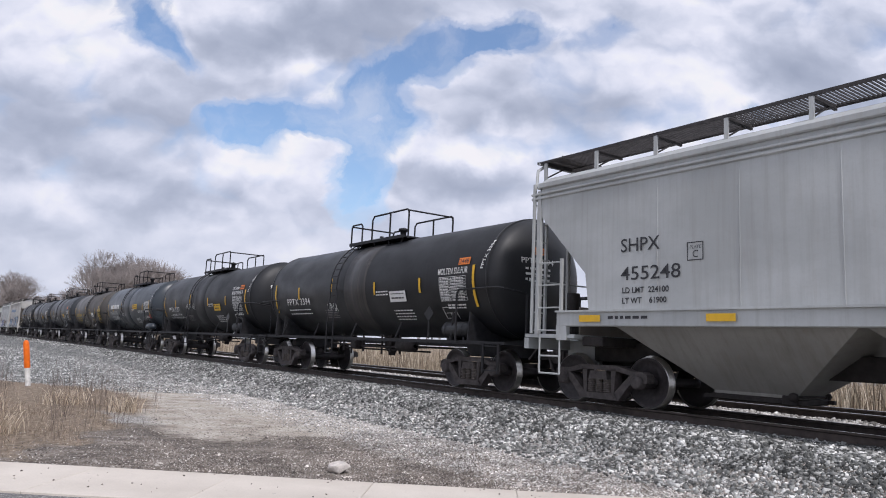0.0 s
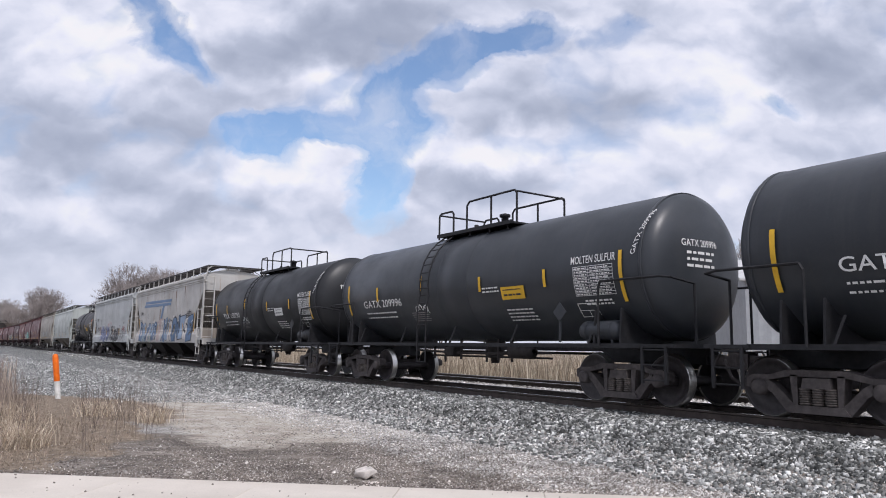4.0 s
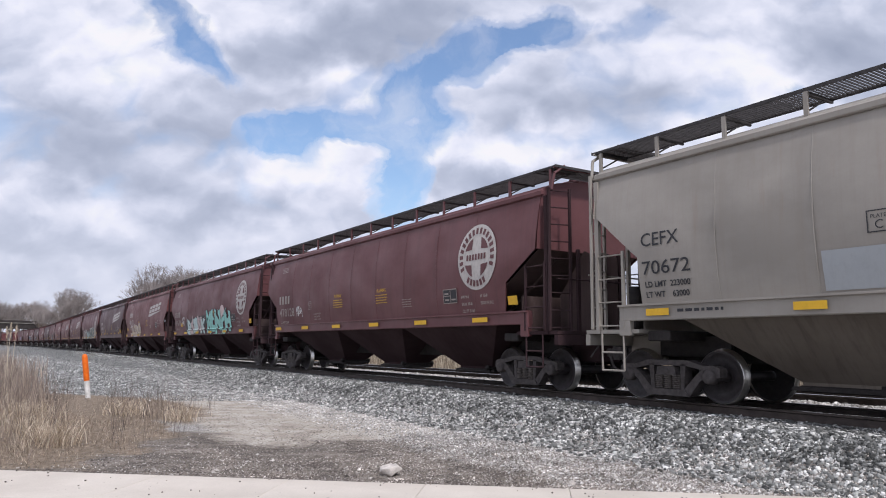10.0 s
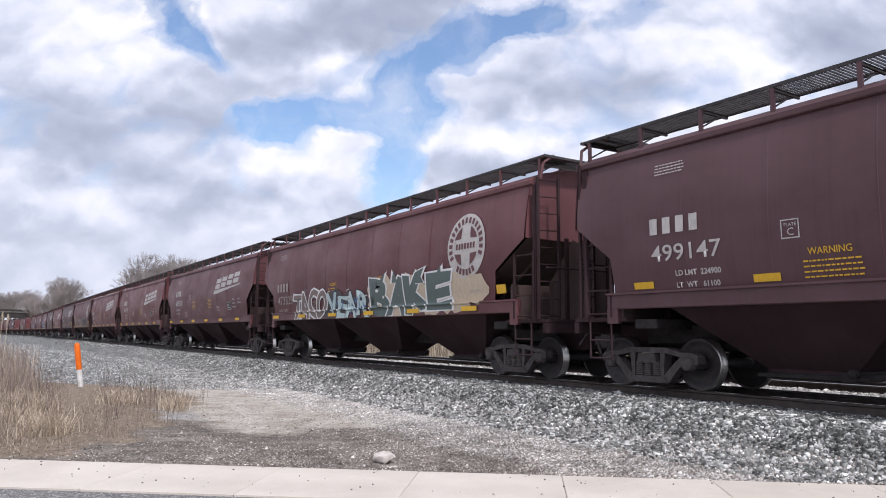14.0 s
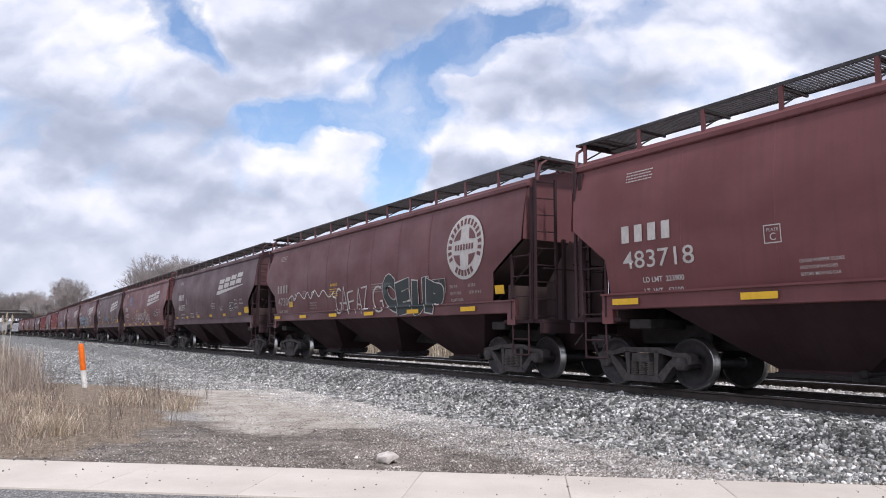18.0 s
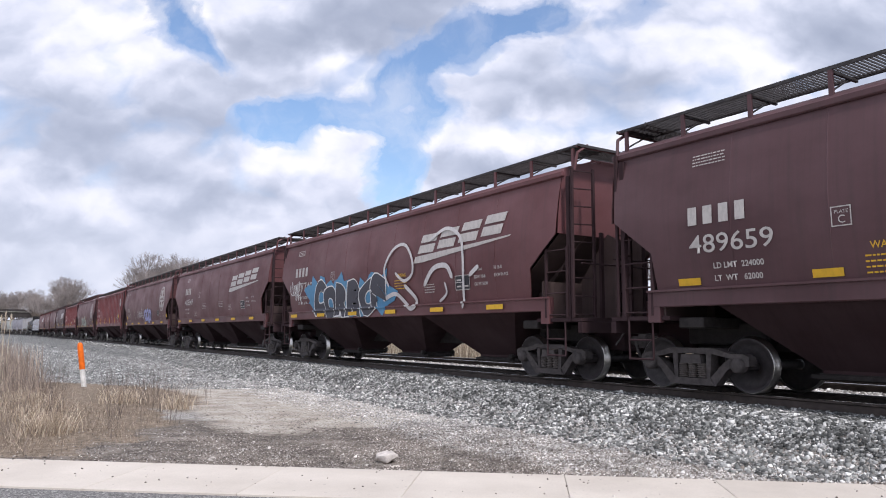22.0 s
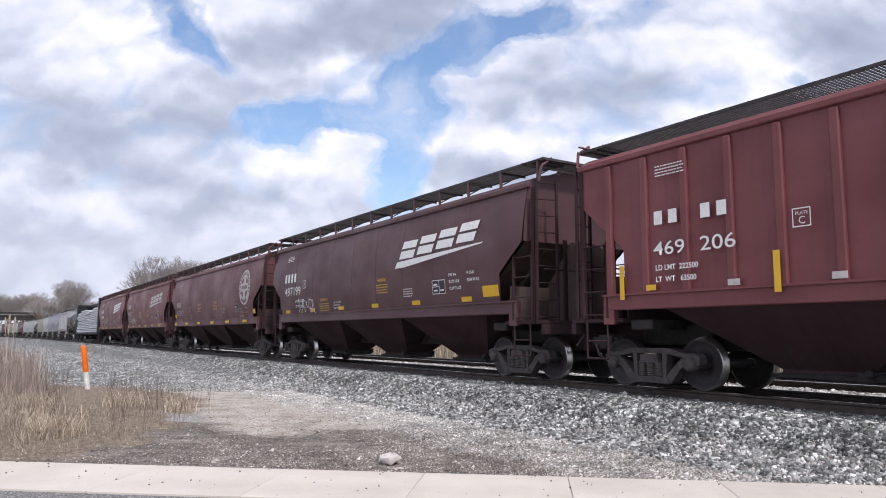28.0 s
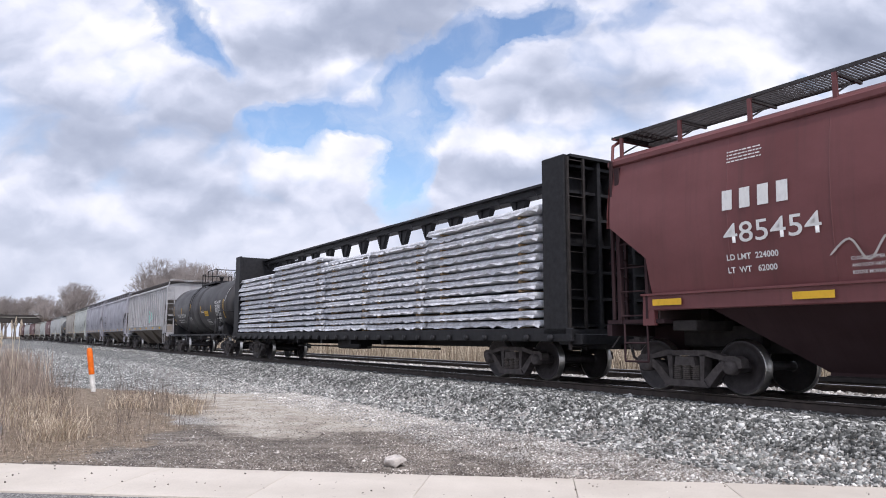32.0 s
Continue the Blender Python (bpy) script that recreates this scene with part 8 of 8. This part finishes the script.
# blades and stalks
def scatter_blades(name, xy, height, width, lean, label, stops, seed, on_ground=True):
    rs = np.random.RandomState(seed)
    n = len(xy)
    lat, _ = line_lat(xy[:, 0], xy[:, 1])
    z = ground_height(xy[:, 0], xy[:, 1], lat) - 0.02
    a = rs.uniform(0, 6.28, n)
    b = rs.uniform(0, 6.28, n)
    dx, dy = np.cos(a), np.sin(a)
    lx, ly = np.cos(b) * lean * height, np.sin(b) * lean * height
    levels = ((0.0, 1.0, 0.0), (0.45, 0.8, 0.25), (0.8, 0.55, 0.65), (1.0, 0.12, 1.0))
    vs = []
    for t, w, l in levels:
        for sgn in (-1, 1):
            vs.append(np.stack([xy[:, 0] + lx * l + sgn * dx * width * w / 2, xy[:, 1] + ly * l + sgn * dy * width * w / 2, z + height * t * np.sqrt(np.maximum(0.05, 1 - (lean * l) ** 2 * 0.6))], -1))
    v = np.stack(vs, 1).reshape(-1, 3)
    base = np.array([(0, 1, 3, 2), (2, 3, 5, 4), (4, 5, 7, 6)])
    f = (base[None] + (np.arange(n) * 8)[:, None, None]).reshape(-1, 4)
    ob = new(name, bulk_mesh(name, v, f, island_material(name, stops, 0.85)))
    return tagged(ob, label, "grass", kind="stuff")


STRAW = ((0.0, (0.15, 0.105, 0.078)), (0.4, (0.43, 0.34, 0.25)), (0.75, (0.66, 0.55, 0.42)), (1.0, (0.85, 0.76, 0.62)))
DULL_STRAW = ((0.0, (0.11, 0.088, 0.078)), (0.5, (0.29, 0.232, 0.195)), (0.85, (0.46, 0.375, 0.305)), (1.0, (0.66, 0.56, 0.45)))


REEDS = ((0.0, (0.13, 0.095, 0.068)), (0.4, (0.34, 0.275, 0.20)), (0.75, (0.52, 0.435, 0.325)), (1.0, (0.72, 0.63, 0.50)))
LITTER = ((0.0, (0.075, 0.056, 0.044)), (0.4, (0.22, 0.168, 0.128)), (0.78, (0.42, 0.335, 0.25)), (1.0, (0.66, 0.56, 0.44)))
BRUSH = ((0.0, (0.10, 0.085, 0.075)), (0.5, (0.25, 0.205, 0.165)), (0.85, (0.40, 0.33, 0.25)), (1.0, (0.52, 0.45, 0.36)))


def build_weeds():
    rs = np.random.RandomState(21)
    n = 90000
    x = rs.uniform(-15, -3.0, n)
    y = rs.uniform(8.7, 26, n)
    lat, _ = line_lat(x, y)
    wm = weed_mask(x, y, lat)
    m = wm ** 1.6 > rs.uniform(0.03, 1.0, n)
    x, y, lat = x[m], y[m], lat[m]
    tuft = 0.6 + 0.4 * hills(x, y, 1.9)
    short = np.stack([x, y], -1)
    wm = wm[m]
    h = rs.uniform(0.03, 0.13, len(x)) * (0.4 + 1.0 * tuft) * (0.35 + 0.65 * wm)
    # taller stalks further from the path, thickest to the side of the post
    deep = np.clip((-0.525 * y - x) / 1.0 + 0.35 * hills(x, y, 1.2), 0, 1)
    by_post = np.exp(-((x * 0.897 + y * 0.442) / 0.9) ** 2) * smooth(13.5, 15.5, y)
    deep = deep * (1 - 0.95 * by_post)
    h = h * (1 - 0.75 * by_post)
    t = (rs.uniform(0, 1, len(x)) < 0.02 * wm + 0.20 * deep) & (lat > 3.6)
    scatter_blades("low_dry_grass", short, h, rs.uniform(0.004, 0.009, len(x)), rs.uniform(0.3, 1.25, len(x)), "low matted dry grass", LITTER, 22)
    xy = short[t]
    h = rs.uniform(0.10, 0.34, t.sum()) + deep[t] * 1.0 * rs.beta(1.6, 2.2, t.sum())
    scatter_blades("tall_dry_weeds", xy, h, rs.uniform(0.004, 0.009, t.sum()), rs.uniform(0.05, 0.6, t.sum()), "tall dead weeds and grass stalks", DULL_STRAW, 23)
    # dark bare stems among the grass
    k = 1500
    p = np.stack([rs.uniform(-11.5, -4.2, k), rs.uniform(10.5, 19.5, k)], -1)
    l3, _ = line_lat(p[:, 0], p[:, 1])
    p = p[(weed_mask(p[:, 0], p[:, 1], l3) > 0.4) & (np.abs(p[:, 0] * 0.897 + p[:, 1] * 0.442) > 0.35)]
    scatter_blades("bare_stems", p, rs.uniform(0.25, 0.95, len(p)), rs.uniform(0.004, 0.008, len(p)), rs.uniform(0.05, 0.5, len(p)), "dark bare weed stems among dry grass", ((0.0, (0.07, 0.055, 0.050)), (0.6, (0.17, 0.135, 0.118)), (1.0, (0.30, 0.25, 0.215))), 25)
    # seed heads at the tips of the tallest
    far = rs.uniform(0, 1, 9000)
    x2, y2 = rs.uniform(-26, -9.0, 9000), rs.uniform(14, 48, 9000)
    l2, _ = line_lat(x2, y2)
    k = (l2 > 9.0) & (x2 < -0.55 * y2)
    scatter_blades("back_weeds", np.stack([x2[k], y2[k]], -1), rs.uniform(0.5, 1.25, k.sum()), rs.uniform(0.014, 0.03, k.sum()), rs.uniform(0.05, 0.35, k.sum()), "dead weeds along the line", DULL_STRAW, 24)
    # bright straw tuft near the boulder and one by the post
    for i, (cx, cy, r, hh, cnt) in enumerate(((-5.9, 10.9, 0.35, 0.40, 420), (-7.7, 13.1, 0.7, 0.50, 620), (-6.9, 12.0, 0.5, 0.34, 320), (-9.9, 15.2, 0.6, 0.55, 420), (-6.6, 14.9, 0.4, 0.42, 200), (-5.2, 14.2, 0.35, 0.4, 240))):
        p = np.stack([cx + rs.normal(0, r * 0.5, cnt), cy + rs.normal(0, r * 0.5, cnt)], -1)
        scatter_blades("grass_tuft", p, rs.uniform(0.5, 1.0, cnt) * hh, rs.uniform(0.007, 0.014, cnt), rs.uniform(0.2, 0.9, cnt), "tuft of bleached straw", STRAW, 30 + i)
    # reeds beyond the second track
    n = 26000
    s = -16 + 120 * rs.beta(1.0, 1.7, n)
    lat = -10.2 - 9.0 * rs.beta(1.0, 1.6, n)
    xy = line_points(s, lat)
    scatter_blades("reed_bank", xy, rs.uniform(1.1, 2.25, n), rs.uniform(0.018, 0.04, n), rs.uniform(0.05, 0.4, n), "bank of tall tan reeds beyond the tracks", REEDS, 40)


def reed(x, y, h, seed):
    g = Geo()
    rng = random.Random(seed)
    lean = rng.uniform(-0.12, 0.12)
    g.pipe([(0, 0, -0.05), (lean * 0.3, 0, h * 0.5), (lean, 0.02, h)], 0.006, 5)
    for k in range(26):
        t = k / 25
        r = 0.035 * math.sin(math.pi * (0.15 + 0.85 * t)) + 0.006
        a = rng.uniform(0, 6.28)
        z = h - 0.02 + 0.24 * t
        g.tube((lean + 0.02 * t, 0.02, z), (lean + 0.02 * t + r * math.cos(a), 0.02 + r * math.sin(a), z + 0.05), 0.008, 4, 0.003)
    ob = thing("reed", "dry reed stalk with a pale feathery head", "reed", "reeds by the marker", g.mesh("reed"), plain((0.50, 0.43, 0.33), 0.9, 0.0, 0.3, 30.0))
    ob.matrix_basis = pose(x, y, GROUND_Z + 0.05, 0, 0, rng.uniform(0, 360))


def build_post(x, y):
    base = thing("marker_post", "leaning white marker post with an orange upper half", "marker post")
    r = 0.062
    seg = dict(seg=18)
    part("lower_tube", cached(("post_low",), lambda g: g.lathe([(-0.15, r), (0.0, r), (0.60, r), (0.62, r * 0.99)], axis="z", **seg)), plain((0.68, 0.67, 0.64), 0.6, 0.0, 0.25, 9.0), base)
    part("upper_sleeve", cached(("post_top",), lambda g: g.lathe([(0.60, r * 1.10), (0.61, r * 1.14), (1.20, r * 1.14), (1.26, r * 1.0), (1.295, r * 0.6), (1.305, 0.0)], axis="z", **seg)), plain((0.80, 0.16, 0.015), 0.5, 0.0, 0.15, 14.0), base, "bright orange sleeve")
    base.matrix_basis = pose(x, y, GROUND_Z - 0.02, 2, -8.0, 0)


def build_tree_meshes():
    """Bare trees: a tapered trunk and limbs in one mesh, the fine twigs of the crown in another."""
    kinds = []
    for seed in range(6):
        rng = random.Random(100 + seed)
        wood, twig = Geo(), Geo()

        def grow(p, d, length, r, level):
            q = p + d * length
            tgt = wood if level < 3 else twig
            tgt.tube(p, q, r, 6 if level < 2 else (4 if level < 3 else 3), r * (0.72 if level < 4 else 0.35))
            if level >= 6:
                return
            n = 2 if level == 0 else rng.choice((2, 3, 3)) if level < 5 else 3
            for i in range(n):
                side = Vector((rng.gauss(0, 1), rng.gauss(0, 1), rng.gauss(0, 0.5))).normalized()
                spread = rng.uniform(0.35, 0.8) if level else rng.uniform(0.2, 0.5)
                nd = (d + side * spread + Vector((0, 0, 0.14))).normalized()
                grow(q, nd, length * rng.uniform(0.62, 0.85), r * rng.uniform(0.5, 0.68), level + 1)
            if level < 5 and rng.random() < 0.75:
                grow(q, (d + Vector((rng.gauss(0, 0.2), rng.gauss(0, 0.2), 0.15))).normalized(), length * 0.8, r * 0.7, level + 1)

        grow(Vector((0, 0, -0.3)), Vector((rng.gauss(0, 0.05), rng.gauss(0, 0.05), 1)).normalized(), rng.uniform(2.6, 3.6), 0.26, 0)
        kinds.append((wood.mesh("trunk"), twig.mesh("crown")))
    return kinds


def build_trees():
    kinds = build_tree_meshes()
    bark = plain((0.16, 0.135, 0.12), 0.95, 0.0, 0.3, 3.0)
    twigs = plain((0.28, 0.25, 0.235), 0.95, 0.0, 0.25, 1.0)
    rng = random.Random(8)
    spots = []

    def band(px0, px1, d0, d1, top, n):
        for _ in range(n):
            px, d = rng.uniform(px0, px1), rng.uniform(d0, d1)
            spots.append(((px - 784) / 1268 * d, d, (top / 1268 * d + 1.5) * rng.uniform(0.80, 1.05)))

    band(246, 330, 120, 150, 138, 14)        # two round crowns over the train
    band(335, 372, 120, 150, 132, 7)
    band(200, 250, 140, 175, 85, 7)
    band(100, 152, 190, 230, 96, 7)
    band(60, 110, 215, 270, 66, 9)
    band(-60, 70, 330, 400, 74, 22)
    band(150, 245, 230, 300, 62, 10)
    band(380, 900, 260, 330, 50, 14)
    band(1180, 1330, 62, 75, 205, 5)
    band(1480, 1700, 60, 75, 235, 6)
    protos = {}
    for i, (x, y, h) in enumerate(spots):
        k = i % len(kinds)
        top = protos.get(k)
        if top is None:
            tree = thing("bare_tree", "leafless tree with a round crown of grey-brown twigs", "tree", "bare trees")
            part("trunk", kinds[k][0], bark, tree)
            part("crown", kinds[k][1], twigs, tree)
            hgt = max(v.co.z for v in kinds[k][1].vertices)
            protos[k] = (tree, hgt)
        else:
            tree, hgt = top[0], top[1]
            tree = copy_thing(tree, Matrix())
        tree.scale = (h / hgt,) * 3
        tree.location = (x, y, GROUND_Z - 0.2)
        tree.rotation_euler = (0, 0, rng.uniform(0, 6.28))


def build_brush():
    """A far tangle of shrubs under the trees, too fine to pick apart."""
    rs = np.random.RandomState(50)
    n = 16000
    px, d = rs.uniform(-80, 480, n), rs.uniform(120, 330, n)
    x, y = (px - 784) / 1268 * d, d
    lat, al = line_lat(x, y)
    ok = lat < -16
    scatter_blades("brushwood", np.stack([x, y], -1)[ok], rs.uniform(1.2, 4.2, n)[ok], rs.uniform(0.12, 0.3, n)[ok], rs.uniform(0.1, 0.6, n)[ok], "grey-brown leafless brush along the far side", BRUSH, 51)


def build_bridge():
    """Road overpass far down the line: girder, rail, deck, piers and an earth abutment."""
    s = 345.0
    a, b = on_line(s, 40), on_line(s, -13)
    mid = (a + b) / 2
    ang = math.atan2(b.y - a.y, b.x - a.x)
    L = (b - a).length
    base = thing("overpass", "dark steel girder road bridge over the tracks", "bridge")
    steel = plain((0.045, 0.04, 0.038), 0.8, 0.0, 0.3, 0.5)
    conc = plain((0.22, 0.21, 0.19), 0.9, 0.0, 0.25, 0.4)

    def girder(g):
        for y in (-4.2, 4.2):
            g.box(-L / 2, L / 2, y - 0.2, y + 0.2, 6.7, 8.7, 0.03)
            g.box(-L / 2, L / 2, y - 0.4, y + 0.4, 6.6, 6.72)
            for i in range(22):
                x = -L / 2 + L * (i + 0.5) / 22
                g.box(x - 0.06, x + 0.06, y - 0.34, y + 0.34, 6.72, 8.6)
    part("girder", cached(("girder",), girder), steel, base)
    part("deck", cached(("deck",), lambda g: g.box(-L / 2, L / 2, -4.8, 4.8, 8.7, 9.0)), conc, base)
    for y in (-4.7, 4.7):
        def fence(g):
            g.box(-L / 2, L / 2, y - 0.08, y + 0.08, 9.0, 9.9)
        part("parapet", cached(("parapet", y), fence), steel, base)
    for x in (-L / 2 + 12, L / 2 - 2.0):
        part("pier", cached(("pier",), lambda g: g.box(-0.6, 0.6, -4.4, 4.4, -1.0, 6.6, 0.1)), conc, base, "", pose(x, 0, 0))
    part("abutment", cached(("abutment",), lambda g: g.prism([(0, -1), (0, 8.8), (8, 8.8), (30, -1)], -7, 7)), plain((0.13, 0.105, 0.075), 0.95, 0.0, 0.3, 0.4), base, "grassy earth abutment", pose(L / 2, 0, 0))
    base.matrix_basis = Matrix.Translation(mid) @ Matrix.Rotation(ang, 4, "Z")


def build_shed():
    base = thing("metal_shed", "grey corrugated metal shed with a low pitched roof", "shed")
    wall = plain((0.30, 0.315, 0.33), 0.5, 0.0, 0.12, 1.5)
    w, d, h = 34.0, 16.0, 7.6

    def ribbed(g):
        n = 120
        top, low = [], []
        for i in range(n + 1):
            x = -w / 2 + w * i / n
            y = -d / 2 - (0.05 if i % 3 == 0 else 0.0)
            top.append((x, y, h))
            low.append((x, y, 0.0))
        g.sheet([low, top], (0, 0.12, 0))
    part("front_wall", cached(("shed_wall",), ribbed), wall, base)
    for s in (-1, 1):
        part("gable_wall", cached(("gable", s), lambda g: g.add([(s * w / 2, -d / 2, 0), (s * w / 2, d / 2, 0), (s * w / 2, d / 2, h), (s * w / 2, 0, h + 2.3), (s * w / 2, -d / 2, h),
                                                               (s * (w / 2 - 0.15), -d / 2, 0), (s * (w / 2 - 0.15), d / 2, 0), (s * (w / 2 - 0.15), d / 2, h), (s * (w / 2 - 0.15), 0, h + 2.3), (s * (w / 2 - 0.15), -d / 2, h)],
                                                              [(0, 1, 2, 3, 4), (9, 8, 7, 6, 5), (0, 5, 6, 1), (1, 6, 7, 2), (4, 9, 5, 0)])), wall, base)
    part("back_wall", cached(("back_wall",), lambda g: g.box(-w / 2, w / 2, d / 2 - 0.12, d / 2, 0, h)), wall, base)
    for s in (-1, 1):
        part("roof_slope", cached(("shed_roof", s), lambda g: g.add([(-w / 2 - 0.4, s * (d / 2 + 0.4), h - 0.1), (w / 2 + 0.4, s * (d / 2 + 0.4), h - 0.1), (w / 2 + 0.4, 0, h + 2.35), (-w / 2 - 0.4, 0, h + 2.35),
                                                                   (-w / 2 - 0.4, s * (d / 2 + 0.4), h + 0.05), (w / 2 + 0.4, s * (d / 2 + 0.4), h + 0.05), (w / 2 + 0.4, 0, h + 2.5), (-w / 2 - 0.4, 0, h + 2.5)],
                                                                  [(0, 1, 2, 3), (4, 5, 6, 7), (0, 1, 5, 4), (1, 2, 6, 5), (3, 0, 4, 7)])), plain((0.46, 0.46, 0.45), 0.5, 0.0, 0.1, 1.0), base)
    part("door", cached(("shed_door",), lambda g: g.box(-1.6, 1.6, -0.12, 0.0, 0, 3.2, 0.02)), plain((0.30, 0.31, 0.33), 0.5, 0.0, 0.1, 1.0), base, "", pose(-5.0, -d / 2 - 0.06, 0))
    base.matrix_basis = pose(42.0, 57.0, GROUND_Z - 0.5, 0, 0, -12)


def build_scenery():
    build_stones()
    build_weeds()
    chalk = plain((0.50, 0.46, 0.42), 0.85, 0.0, 0.3, 12.0)
    build_rock("rock", -0.72, 9.06, GROUND_Z, 0.19, 0.58, 6.1, chalk, "pale angular limestone rock on the dirt")
    build_rock("boulder", -7.05, 10.75, GROUND_Z, 0.36, 0.95, 5.0, plain((0.22, 0.21, 0.20), 0.9, 0.0, 0.3, 8.0), "grey rounded boulder in dry grass")
    build_rock("small_rock", 1.42, 8.5, GROUND_Z, 0.05, 0.8, 9.0, chalk, "small white stone beside the sidewalk")
    build_post(-9.40, 19.04)
    rng = random.Random(4)
    for i in range(9):
        y = rng.uniform(12.5, 17)
        reed(-0.62 * y + rng.uniform(-0.9, 0.5), y, rng.uniform(1.2, 1.75), i)
    build_trees()
    build_brush()
    build_bridge()
    build_shed()
# ---- put the place together ----
build_ground()
build_pavement()
build_road()
build_tracks()
build_train()
build_scenery()


def motions():
    """The train rolls by at an even speed; near the camera its wheels are seen turning."""
    place = {}
    for car, mid, half in CARS:
        place[car] = mid
        walk(car, [(t, pose_on_line(mid - SPEED * t, half)) for t in [0.5 * k for k in range(65)]])
    for ws, car, x in WHEELSETS:
        home = ws.matrix_basis.copy()
        at = place[car] - x
        rows = [(0.0, home)]
        for k in range(1, 32 * FPS):
            t = k / FPS
            s = at - SPEED * t
            if -9.0 < s < 26.0:
                rows.append((t, home @ Matrix.Rotation(SPEED * t / WHEEL_R, 4, "Y")))
        last = rows[-1][1]
        rows.append((32.0, last))
        if len(rows) > 2:
            rows[0] = (0.0, rows[1][1] @ Matrix.Rotation(-0.01, 4, "Y"))
            walk(ws, rows)


motions()
